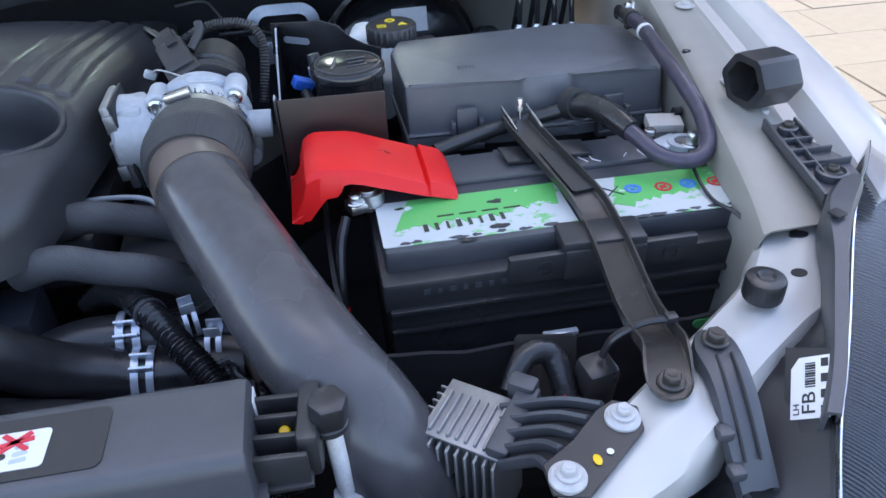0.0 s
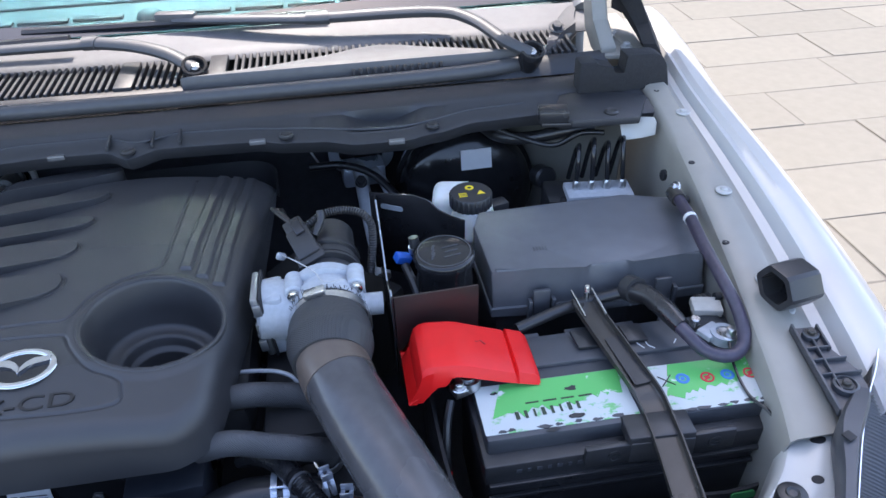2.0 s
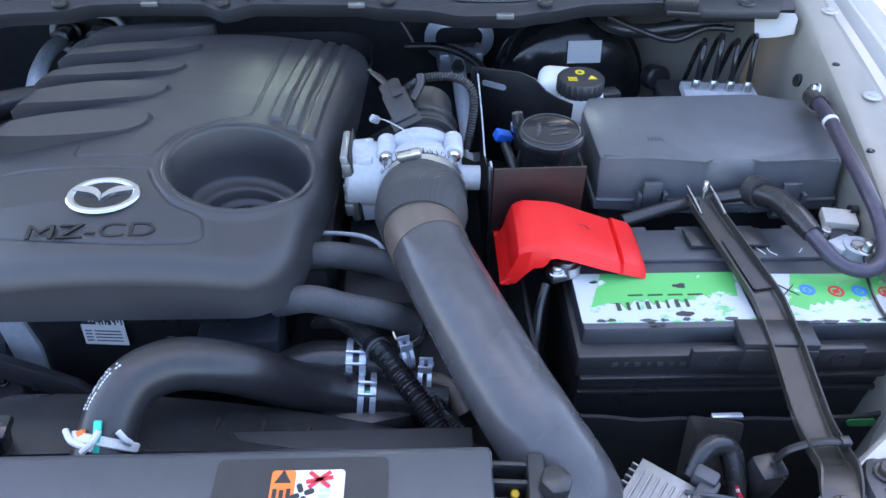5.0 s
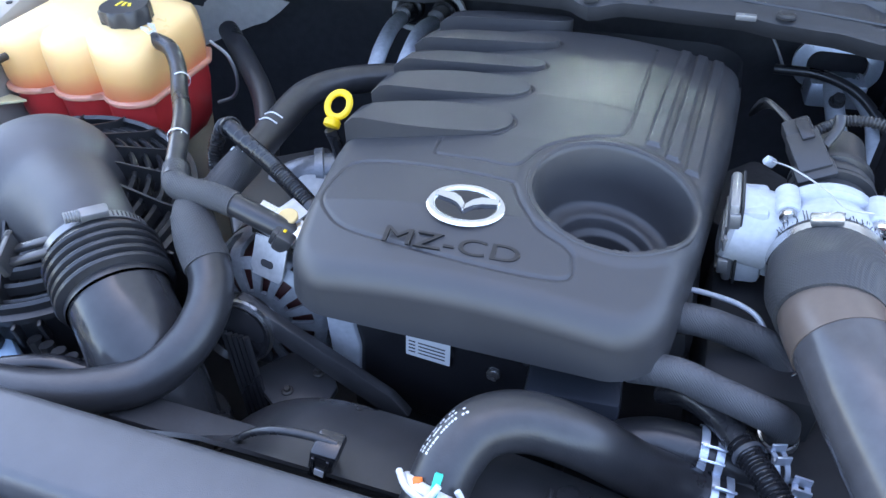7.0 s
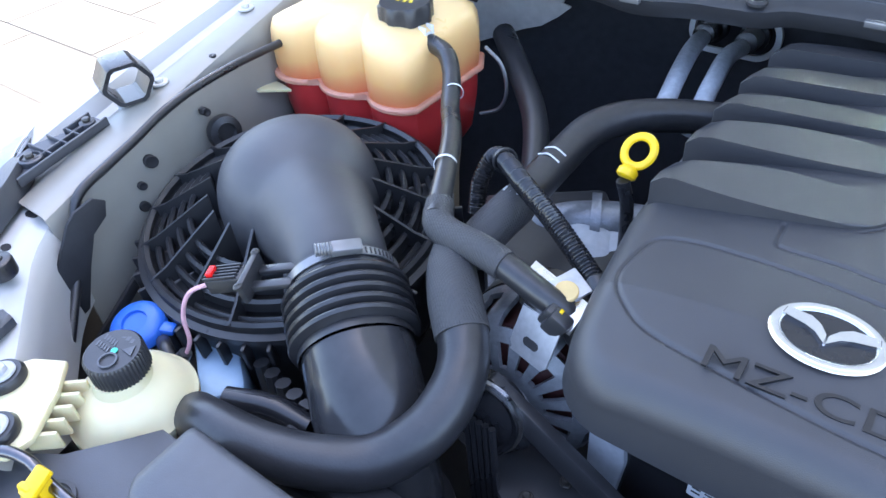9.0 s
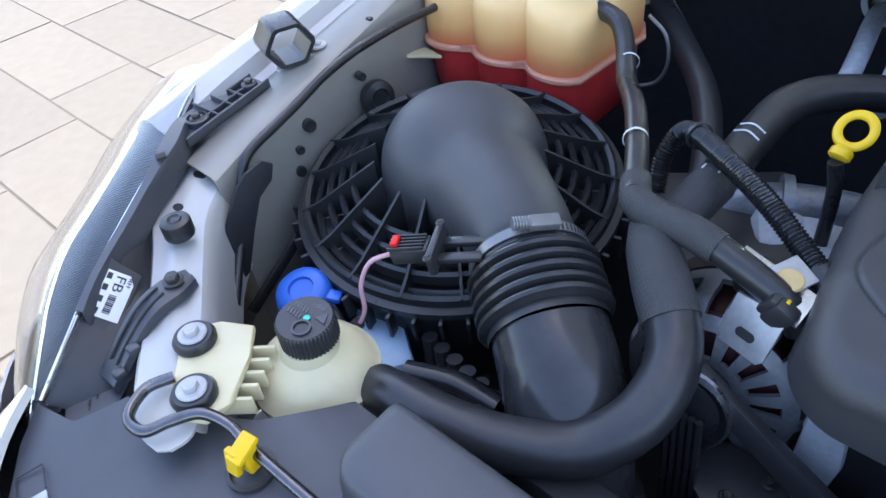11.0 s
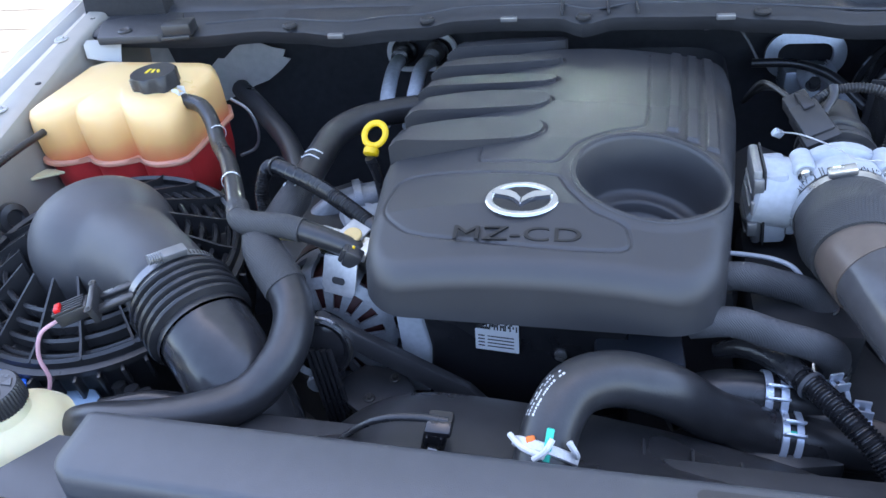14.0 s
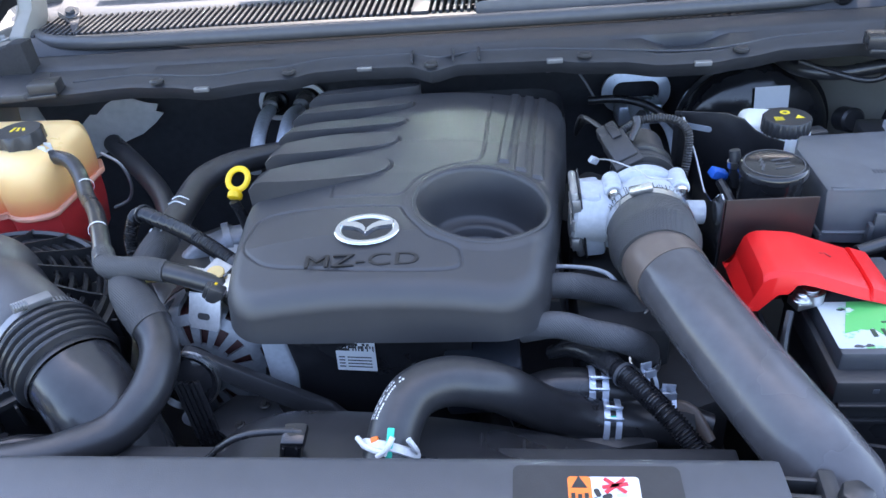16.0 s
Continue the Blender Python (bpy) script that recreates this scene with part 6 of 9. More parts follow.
    part("wall", sheet(B(), rows, 0.004), mat("black_felt", (0.013, 0.013, 0.015), 0.8, var=0.3, scale=200, bump=0.6, bscale=900), t)
    part("red_cable", tube(B(), [(0.392, 0.205, 1.068), (0.384, 0.185, 1.05), (0.380, 0.165, 1.01), (0.378, 0.16, 0.95)], 0.0045, 8), M_RUBBER, t, "black cable along the tray wall")
    part("red_tag", tube(B(), [(0.379, 0.163, 1.0), (0.378, 0.161, 0.985)], 0.0062, 8, 3), M_RED, t)
    bm = B()
    box(bm, (0.555, 0.084, 1.005), (0.03, 0.006, 0.004), bev=0.001)
    part("white_tag", bm, M_PALE, t)
    bm = B()
    prism(bm, rounded(0.028, 0.008, 0.0038), -0.001, 0.002, pose(0.69, 0.0855, 0.99, 80, 0, 0))
    part("green_tag", bm, mat("green_tag", (0.02, 0.16, 0.05), 0.45), t, "green oval tag")


battery()


def terminal_cover():
    prof = [(0.3555, 1.084, 1.084), (0.357, 1.096, 1.095), (0.362, 1.1105, 1.1105), (0.367, 1.1145, 1.115), (0.3735, 1.116, 1.1172), (0.381, 1.1155, 1.117), (0.402, 1.1135, 1.115), (0.411, 1.1115, 1.113), (0.445, 1.0985, 1.0995), (0.466, 1.0905, 1.0915), (0.4685, 1.0875, 1.0885), (0.4705, 1.0915, 1.0925), (0.489, 1.0845, 1.0855), (0.495, 1.078, 1.078)]
    rows = []
    pa, pb = [[p[0] for p in prof], [p[1] for p in prof]], [p[2] for p in prof]
    for x in sorted(pa[0] + [0.3765, 0.378, 0.3795, 0.3835, 0.387, 0.391, 0.394, 0.396, 0.3975, 0.399, 0.4005]):
        za, zb = float(np.interp(x, *pa)), float(np.interp(x, pa[0], pb))
        zl = float(np.interp(x, (0.355, 0.3665, 0.373, 0.379, 0.389, 0.394, 0.400, 0.42, 0.438, 0.464, 0.495), (1.0695, 1.067, 1.079, 1.0885, 1.089, 1.0995, 1.1005, 1.0955, 1.088, 1.0795, 1.071)))
        zl = min(zl, za - 0.005)
        fl = 0.011 * max(0, (0.381 - x) / 0.0255)
        rows.append([(x - fl, 0.2065, zl), (x, 0.209, za - 0.008), (x, 0.213, za - 0.002), (x, 0.219, za), (x, 0.25, (za + zb) / 2 + 0.001), (x, 0.282, zb), (x, 0.288, zb - 0.004), (x, 0.29, zb - 0.012), (x - fl, 0.29, zl)])
    bm = B()
    sheet(bm, rows, 0.0025)
    # closed left end
    first = rows[0]
    sheet(bm, [first, [(first[0][0] + 0.0005, 0.2065 + 0.0835 * k / 8, first[0][2]) for k in range(9)]], 0.0015)
    c = solid("terminal_cover", bm, M_RED, "bright red plastic battery terminal cover with a plus mark", "terminal cover", sharp=28)
    bm = B()
    m = pose(0.435, 0.257, 1.1032, 0, 21, 30)
    box(bm, (0, 0, 0), (0.017, 0.0026, 0.0008), bev=0.0003, m=m)
    box(bm, (0, 0, 0.0002), (0.0026, 0.017, 0.0008), bev=0.0003, m=m)
    part("plus_mark", bm, mat("dark_red_plastic", (0.35, 0.01, 0.012), 0.45), c, "darker red moulded plus")
    k = thing("positive_clamp", "bright metal battery clamp with a cable under the red cover", "battery clamp", (0.41, 0.22, 1.06))
    bm = B()
    lathe(bm, [(0.010, 0), (0.015, 0), (0.015, 0.012), (0.010, 0.012), (0.010, 0)], (0.414, 0.222, 1.072), seg=24)
    box(bm, (0.405, 0.214, 1.074), (0.022, 0.018, 0.01), (0, 0, 20), 0.002)
    part("clamp", bm, M_STEEL, k)
    part("bolt", bolt(B(), (0.402, 0.211, 1.078), (0, 0, 1), 0.006, 0.009), M_STEEL, k)


terminal_cover()


def hold_down():
    h = thing("battery_hold_down", "black steel battery hold-down strap with raised edges", "hold-down strap", (0.58, 0.1, 1.07))
    line = [(0.578, 0.318, 1.086), (0.580, 0.295, 1.085), (0.590, 0.23, 1.082), (0.600, 0.175, 1.077), (0.604, 0.155, 1.071), (0.600, 0.10, 1.069), (0.590, 0.03, 1.070), (0.587, -0.006, 1.073), (0.584, -0.027, 1.081), (0.579, -0.044, 1.083), (0.5755, -0.058, 1.083), (0.574, -0.066, 1.083), (0.5735, -0.0705, 1.083), (0.5735, -0.0725, 1.083)]
    rows = []
    for i, (x, y, z) in enumerate(line):
        w = 0.0155 if i < 9 else (0.0165, 0.0155, 0.0125, 0.0085, 0.004)[i - 9]
        e = 0.010 if i < 7 else (0.012, 0.011, 0.007, 0.002, 0.0005, 0.0002, 0.0)[i - 7]
        rows.append([(x - w, y, z + e), (x - w + 0.0006, y, z + e * 0.15), (x - w + 0.003, y, z), (x, y, z), (x + w - 0.003, y, z), (x + w - 0.0006, y, z + e * 0.15), (x + w, y, z + e)])
    part("strap", sheet(B(), spread2(rows, 40), 0.0018), M_BRKT, h, sharp=25)
    for x in (0.566, 0.592):
        part("prong", tube(B(), [(x, 0.33, 1.098), (x + 0.002, 0.305, 1.096), (x + 0.004, 0.285, 1.093)], 0.0024, 8, flat=0.6), M_STEEL, h)
    bm = B()
    prism(bm, rounded(0.021, 0.075, 0.003), 0, 0.0012, plane_pose((0.5975, 0.215, 1.0835), (0.62, 0.218, 1.0835), (0.588, 0.26, 1.0857)))
    part("stamped_plate", bm, M_PLASTIC, h, "dull black plate on the strap")
    bm = B()
    lathe(bm, [(0, 0), (0.0035, 0), (0.0035, 0.03), (0.0025, 0.032), (0, 0.032)], (0.583, 0.322, 1.078), seg=14)
    part("stud", bm, M_STEEL, h)
    part("nut", bolt(B(), (0.583, 0.322, 1.078), (0, 0, 1), 0.0068, 0.009, 0.006), M_STEEL, h)
    part("foot_bolt", bolt(B(), (0.575, -0.059, 1.0845), (0, 0, 1), 0.0062, 0.0088, 0.006), M_BRKT, h, "dark plated flange bolt")
    bm = B()
    box(bm, (0.600, 0.128, 1.066), (0.072, 0.034, 0.016), (0, 0, -3), 0.003)
    box(bm, (0.600, 0.113, 1.052), (0.07, 0.008, 0.03), (0, 0, -3), 0.003)
    part("clamp_shoe", bm, M_PLASTIC, h)
    for x in (0.562, 0.622):
        part("side_tab", box(B(), (x, 0.262, 1.079), (0.026, 0.03, 0.004), (0, 6, 4), 0.001), M_PLASTIC, h)
    bm = B()
    tube(bm, [(0.556, 0.002, 1.055), (0.562, 0.0, 1.072), (0.582, -0.002, 1.0845), (0.601, -0.004, 1.084), (0.604, -0.004, 1.07)], 0.0026, 8, flat=1.4)
    box(bm, (0.600, -0.004, 1.086), (0.008, 0.008, 0.007), bev=0.001)
    part("cable_tie", bm, M_PLASTIC, h)


def spread2(rows, n):
    """A sheet's rows drawn out smoothly to n rows."""
    flat = [[c for p in r for c in p] for r in rows]
    return [[tuple(r[3 * k:3 * k + 3]) for k in range(len(r) // 3)] for r in spread(flat, n)]


hold_down()


def fuse_box():
    f = thing("fuse_box", "black plastic fuse box with a large clipped lid", "fuse box", (0.615, 0.42, 1.0))
    outline = [(0.470, 0.352), (0.59, 0.345), (0.600, 0.341), (0.642, 0.341), (0.652, 0.345), (0.752, 0.347), (0.768, 0.40), (0.764, 0.50), (0.700, 0.512), (0.482, 0.505), (0.468, 0.47)]
    bm = B()
    prism(bm, outline, 1.062, 1.118, None, 0.0055, 2)
    for v in bm.verts:
        if v.co.z > 1.09:
            v.co.y += 0.010 if v.co.y < 0.38 else 0
            v.co.z -= 0.006 * (v.co.x > 0.7)
    part("lid", bm, M_LID, f)
    part("lid_lip", tube(B(), [(x, y - 0.0005, 1.0665) for x, y in outline[:7]], 0.0022, 6, 2, smooth=False), M_LID, f)
    part("lid_crease", tube(B(), [(0.478, 0.364, 1.1162), (0.594, 0.3575, 1.1166), (0.603, 0.3545, 1.1166), (0.640, 0.3545, 1.1166), (0.65, 0.3575, 1.1164), (0.745, 0.3595, 1.1105)], 0.0016, 6, 2, smooth=False), M_LID, f)
    bm = B()
    prism(bm, [(0.615 + (x - 0.615) * 1.012, 0.425 + (y - 0.425) * 1.02) for x, y in outline], 1.052, 1.064, None, 0.003)
    part("lid_rim", bm, M_LID, f)
    bm = B()
    prism(bm, [(0.615 + (x - 0.615) * 0.96, 0.425 + (y - 0.425) * 0.94) for x, y in outline], 0.93, 1.055, None, 0.005)
    part("body", bm, M_PLASTIC, f)
    for x, y in ((0.531, 0.336), (0.690, 0.331)):
        bm = B()
        box(bm, (x, y + 0.004, 1.077), (0.022, 0.006, 0.040), (-4, 0, 0), 0.0015)
        for s in (-1, 1):
            box(bm, (x + s * 0.015, y + 0.002, 1.068), (0.005, 0.010, 0.034), bev=0.001)
        box(bm, (x, y, 1.056), (0.034, 0.010, 0.006), bev=0.001)
        part("clip", bm, M_TRIM, f)
    bm = B()
    for i in range(5):
        box(bm, (0.535 + 0.004 * i, 0.40, 1.1183), (0.002, 0.008 - 0.001 * (i % 2), 0.0006), bev=0)
    part("moulded_mark", bm, M_TRIM, f)
    bm = B()
    for k in range(3):
        tube(bm, [(0.74 + 0.006 * k, 0.335, 1.06), (0.75 + 0.006 * k, 0.31, 1.055), (0.757, 0.29, 1.04 - 0.01 * k)], 0.004, 8)
    part("loom", bm, M_PLASTIC, f)
    c = thing("negative_clamp", "bright metal battery clamp with a square beige cap", "battery clamp", (0.715, 0.24, 1.07))
    bm = B()
    lathe(bm, [(0.010, 0), (0.016, 0), (0.016, 0.012), (0.010, 0.012), (0.010, 0)], (0.724, 0.236, 1.075), seg=24)
    box(bm, (0.712, 0.245, 1.081), (0.028, 0.02, 0.008), (0, 0, 25), 0.002)
    part("clamp", bm, M_SILVER, c)
    part("bolt", bolt(B(), (0.727, 0.228, 1.085), (0, 0, 1), 0.006, 0.009, 0.012), M_STEEL, c)
    bm = B()
    lathe(bm, disc(0.006, 0.012, 0.001), (0.700, 0.262, 1.078), seg=14)
    part("stud", bm, M_STEEL, c)
    part("cap", box(B(), (0.729, 0.292, 1.078), (0.036, 0.026, 0.012), (4, 0, -12), 0.002), mat("beige_plastic", (0.55, 0.52, 0.47), 0.45), c, "square beige plastic cap")
    e = thing("earth_cable", "purple-tinged black earth cable looping from wing to battery", "cable", (0.72, 0.3, 1.08))
    pts = [(0.757, 0.465, 1.132), (0.754, 0.44, 1.135), (0.748, 0.40, 1.137), (0.738, 0.34, 1.137), (0.735, 0.285, 1.13), (0.738, 0.240, 1.112), (0.732, 0.208, 1.095), (0.712, 0.196, 1.088), (0.685, 0.204, 1.092), (0.668, 0.232, 1.103), (0.660, 0.262, 1.106)]
    part("cable", tube(B(), pts, 0.0078, 14, 10), M_PURPLE, e)
    part("boot", tube(B(), [(0.668, 0.236, 1.104), (0.660, 0.264, 1.107), (0.652, 0.292, 1.106), (0.642, 0.312, 1.1)], [0.0105, 0.0125, 0.012, 0.013], 14), M_RUBBER, e, "grey-black heat-shrink boot")
    part("collar", lathe(B(), [(0.012, -0.008), (0.017, -0.008), (0.017, 0.008), (0.012, 0.008), (0.012, -0.008)], (0.641, 0.318, 1.099), (0.3, -0.9, 0.3), 18), M_PLASTIC, e)
    part("feed", tube(B(), [(0.64, 0.322, 1.094), (0.60, 0.325, 1.085), (0.55, 0.318, 1.08), (0.49, 0.302, 1.072)], 0.0075, 12), M_RUBBER, e)
    part("lug", tube(B(), [(0.757, 0.478, 1.132), (0.756, 0.455, 1.133)], 0.0105, 12, 3), M_BRKT, e)
    part("lug_bolt", bolt(B(), (0.762, 0.478, 1.138), (-1, 0, 0.3), 0.007, 0.010), M_STEEL, e)
    part("band", lathe(B(), [(0.0082, -0.003), (0.0092, -0.003), (0.0092, 0.003), (0.0082, 0.003)], (0.748, 0.402, 1.137), (0.1, 1, 0), 14), M_PRINT, e)
    solid("thin_wire", tube(B(), [(0.722, 0.22, 1.085), (0.715, 0.19, 1.077), (0.712, 0.15, 1.073), (0.722, 0.118, 1.072), (0.735, 0.09, 1.04), (0.74, 0.08, 0.99)], 0.0018, 6), M_RUBBER, "thin black wire hanging over the battery edge", "wire")


fuse_box()


def reservoirs():
    p = thing("reservoir_bracket", "bent black steel plate bracket with a rusty front", "bracket", (0.39, 0.45, 1.0))
    bm = B()
    prism(bm, [(0, -0.13), (0.1025, -0.13), (0.1035, 0.008), (0, 0.0155)], 0, 0.0025, pose(0.343, 0.306, 1.127, 90, 0, 8), 0.0008)
    part("front_plate", bm, M_MAROON, p, "rusty maroon front plate")
    bm = B()
    side = [(0.304, 1.0), (0.304, 1.141), (0.318, 1.143), (0.352, 1.113), (0.39, 1.105), (0.45, 1.122), (0.535, 1.135), (0.56, 1.133), (0.56, 1.0)]
    prism(bm, side, -0.0012, 0.0012, Matrix.Translation((0.341, 0, 0)) @ Matrix(((0, 0, 1, 0), (1, 0, 0, 0), (0, 1, 0, 0), (0, 0, 0, 1))), 0.0006)
    part("side_plate", bm, M_GLOSS, p)
    m = plane_pose((0.334, 0.560, 1.062), (0.458, 0.487, 1.062), (0.334, 0.560, 1.2))
    bm = B()
    prism(bm, [(0, -0.06), (0.144, -0.06), (0.146, 0.056), (0.125, 0.058), (0.108, 0.064), (0.092, 0.078), (0.07, 0.082), (0.0, 0.073)], -0.0013, 0.0013, m, 0.0006)
    part("rear_plate", bm, M_GLOSS, p)
    bm = B()
    prism(bm, rounded(0.035, 0.008, 0.004), -0.002, 0.0022, m @ pose(0.035, 0.055, 0))
    part("slot", bm, M_PALE, p, "pale slot in the plate")
    bm = B()
    tube(bm, [(0.341, 0.307, 1.1425), (0.341, 0.322, 1.140), (0.341, 0.353, 1.1125), (0.341, 0.39, 1.1055), (0.341, 0.45, 1.1225), (0.341, 0.535, 1.1355)], 0.0012, 6, 6)
    part("bright_edge", bm, M_PALE, p, "worn bright plate edge")
    r = thing("oil_reservoir", "small black oil reservoir with a wide round screw cap", "reservoir", (0.414, 0.385, 1.05))
    part("cap", lathe(B(), [(0, 0.022), (0.033, 0.022), (0.037, 0.0205), (0.0388, 0.018), (0.0388, 0.011), (0.036, 0.009), (0.036, 0), (0, 0)], (0.415, 0.386, 1.120), seg=52), M_GLOSS, r)
    bm = B()
    for k in range(3):
        box(bm, (0.400 + 0.001 * k, 0.376 + 0.009 * k, 1.1425), (0.016 - 0.003 * k, 0.0028, 0.001), (0, 0, 70), 0.0003)
        box(bm, (0.424, 0.374 + 0.010 * k, 1.1425), (0.022 - 0.005 * (k % 2), 0.0022, 0.001), (0, 0, 12), 0.0003)
    lathe(bm, [(0.0325, 0), (0.034, 0), (0.034, 0.0012), (0.0325, 0.0012), (0.0325, 0)], (0.415, 0.386, 1.1415), seg=44)
    part("moulded_print", bm, M_TRIM, r)
    part("body", lathe(B(), [(0, -0.1), (0.034, -0.1), (0.036, -0.02), (0.034, -0.004), (0.034, 0), (0, 0)], (0.415, 0.386, 1.120), seg=44), M_GLOSS, r)
    part("nozzle", tube(B(), [(0.39, 0.43, 1.09), (0.384, 0.425, 1.12), (0.381, 0.428, 1.139)], [0.008, 0.008, 0.0065], 12), M_PLASTIC, r)
    part("nozzle_clip", lathe(B(), [(0.008, -0.004), (0.0095, -0.004), (0.0095, 0.004), (0.008, 0.004)], (0.3835, 0.4255, 1.122), (-0.1, 0.05, 1), 14), M_STEEL, r)
    part("blue_plug", box(B(), (0.366, 0.43, 1.106), (0.022, 0.014, 0.012), (10, 25, 20), 0.002), M_BLUE, r, "blue connector")
    part("plug_lead", tube(B(), [(0.368, 0.425, 1.098), (0.378, 0.39, 1.08), (0.382, 0.365, 1.05)], 0.006, 8), M_PLASTIC, r)
    b = thing("brake_fluid_reservoir", "milky white brake fluid reservoir with a ribbed black cap", "reservoir", (0.49, 0.53, 1.03))
    bm = B()
    lathe(bm, [(0, -0.085), (0.033, -0.083), (0.036, -0.07), (0.0365, -0.045), (0.0385, -0.042), (0.0385, -0.036), (0.0355, -0.032), (0.033, -0.018), (0.029, -0.008), (0.028, 0), (0, 0)], (0.483, 0.545, 1.104), (0, 0, 1), 40)
    box(bm, (0.462, 0.588, 1.088), (0.066, 0.062, 0.044), (0, 0, -12), 0.014, 3)
    box(bm, (0.47, 0.57, 1.05), (0.06, 0.085, 0.05), (0, 0, -8), 0.012, 3)
    part("tank", bm, M_MILK, b)
    cap = part("cap", knurl(B(), 0.0315, 0.020, (0.480, 0.549, 1.104), (0, 0, 1), 26, 0.0014), M_PLASTIC, b, "ribbed black cap with yellow symbols")
    bm = B()
    lathe(bm, [(0.003, 0), (0.0065, 0), (0.0065, 0.0006), (0.003, 0.0006), (0.003, 0)], (0.480, 0.561, 1.1242), seg=18)
    prism(bm, [(-0.006, 0), (0.006, 0), (0, 0.010)], 1.1242, 1.1248, pose(0.494, 0.541, 0))
    for k in range(3):
        box(bm, (0.468, 0.538 + 0.004 * k, 1.1245), (0.011, 0.0015, 0.0006), bev=0)
    box(bm, (0.4625, 0.542, 1.1245), (0.0015, 0.011, 0.0006), bev=0)
    part("symbol", bm, M_YPRINT, cap)
    part("level_sensor", box(B(), (0.522, 0.556, 1.09), (0.03, 0.022, 0.02), (0, 0, 15), 0.004), M_PLASTIC, b)
    o = thing("brake_booster", "large glossy black brake servo drum with a white label", "brake servo", (0.53, 0.82, 0.97))
    ax = (-0.04, -1, 0.06)
    part("drum", lathe(B(), [(0, 0.035), (0.05, 0.034), (0.07, 0.026), (0.105, 0.018), (0.118, 0.006), (0.124, -0.012), (0.124, -0.024), (0.131, -0.026), (0.131, -0.034), (0.122, -0.038), (0.10, -0.1), (0, -0.1)], (0.527, 0.805, 0.985), ax, 64), M_GLOSS, o)
    part("label", box(B(), (0.540, 0.776, 1.065), (0.055, 0.0012, 0.036), (-12, 0, 2), 0), M_WHITE, o, "white paper label")
    bm = B()
    for k in range(3):
        box(bm, (0.540, 0.7747 + 0.0016 * k, 1.058 + 0.0075 * k), (0.040, 0.0008, 0.0014), (-12, 0, 2), 0)
    part("print", bm, M_LENSW, o)
    part("master_cylinder", lathe(B(), [(0, 0.19), (0.018, 0.19), (0.02, 0.16), (0.02, 0.06), (0.03, 0.05), (0.03, 0.03), (0, 0.03)], (0.515, 0.805, 0.985), (-0.2, -1, 0.05), 24), M_SILVER, o)
    part("check_valve", lathe(B(), disc(0.02, 0.035, 0.004), (0.65, 0.76, 1.03), (0.2, -1, 0.3), 24), M_RUBBER, o)
    part("vacuum_hose", tube(B(), [(0.545, 0.84, 1.12), (0.57, 0.76, 1.118), (0.62, 0.735, 1.118), (0.68, 0.715, 1.135), (0.725, 0.705, 1.142)], 0.011, 14), M_RUBBER, o)
    a = thing("abs_unit", "silver hydraulic brake block with bent steel pipes", "hydraulic unit", (0.705, 0.6, 1.02))
    bm = B()
    box(bm, (0.710, 0.598, 1.035), (0.105, 0.05, 0.06), (0, 0, -6), 0.003)
    part("block", bm, M_SILVER, a)
    part("ecu", box(B(), (0.66, 0.62, 1.02), (0.06, 0.07, 0.07), (0, 0, -6), 0.006), M_PLASTIC, a)
    for k in range(4):
        x = 0.675 + 0.024 * k
        part("fitting", lathe(B(), [(0, 0), (0.0065, 0), (0.0065, 0.012), (0.004, 0.016), (0, 0.016)], (x, 0.603 - 0.003 * k, 1.064), seg=8), M_STEEL, a)
        h = 1.112 + 0.008 * (k % 2)
        part("pipe", tube(B(), [(x, 0.603 - 0.003 * k, 1.075), (x, 0.604, h), (x + 0.004, 0.617, h + 0.014), (x + 0.012, 0.64, h + 0.01), (x + 0.016, 0.665, h - 0.015), (x + 0.012, 0.68, 1.04)], 0.0038, 10), M_GLOSS, a)
    part("line", tube(B(), [(0.735, 0.66, 1.13), (0.70, 0.675, 1.125), (0.66, 0.69, 1.10), (0.61, 0.72, 1.105), (0.57, 0.745, 1.115)], 0.0045, 10), M_RUBBER, a)
    for q in (1, -1):
        bm = B()
        sheet(bm, [[(q * x, y, z) for x, y, z in row] for row in ([(0.735, 0.655, 1.165), (0.738, 0.648, 1.16), (0.742, 0.64, 1.135)], [(0.765, 0.65, 1.168), (0.768, 0.643, 1.163), (0.772, 0.633, 1.14)], [(0.785, 0.63, 1.175), (0.787, 0.623, 1.17), (0.787, 0.62, 1.15)])], 0.002)
        solid("wing_tab", bm, M_PAINT, "white folded sheet tab at the wing corner", "bracket", "wing tabs")
    # steering column boot on the bulkhead
    s = thing("column_boot", "grey metal flange with a steering shaft through the bulkhead", "steering shaft", (0.33, 0.88, 1.02))
    bm = B()
    outer, inner_ = rounded(0.125, 0.075, 0.036, 8), rounded(0.085, 0.04, 0.018, 8)
    ring = [[bm.verts.new(pose(0.335, 0.925, 1.014, 80, 0, 0) @ V(x, y, z)) for x, y in o] for o, z in ((outer, 0), (outer, 0.01), (inner_, 0.012), (inner_, 0))]
    for q, w in zip(ring, ring[1:] + ring[:1]):
        for k in range(len(q)):
            bm.faces.new((q[k], q[(k + 1) % len(q)], w[(k + 1) % len(q)], w[k]))
    part("flange", bm, M_PALE, s, "pale grey oval flange")
    bm = B()
    box(bm, (0.335, 0.885, 0.992), (0.08, 0.05, 0.04), (0, 0, 5), 0.006)
    part("joint_cover", bm, M_PALE, s)
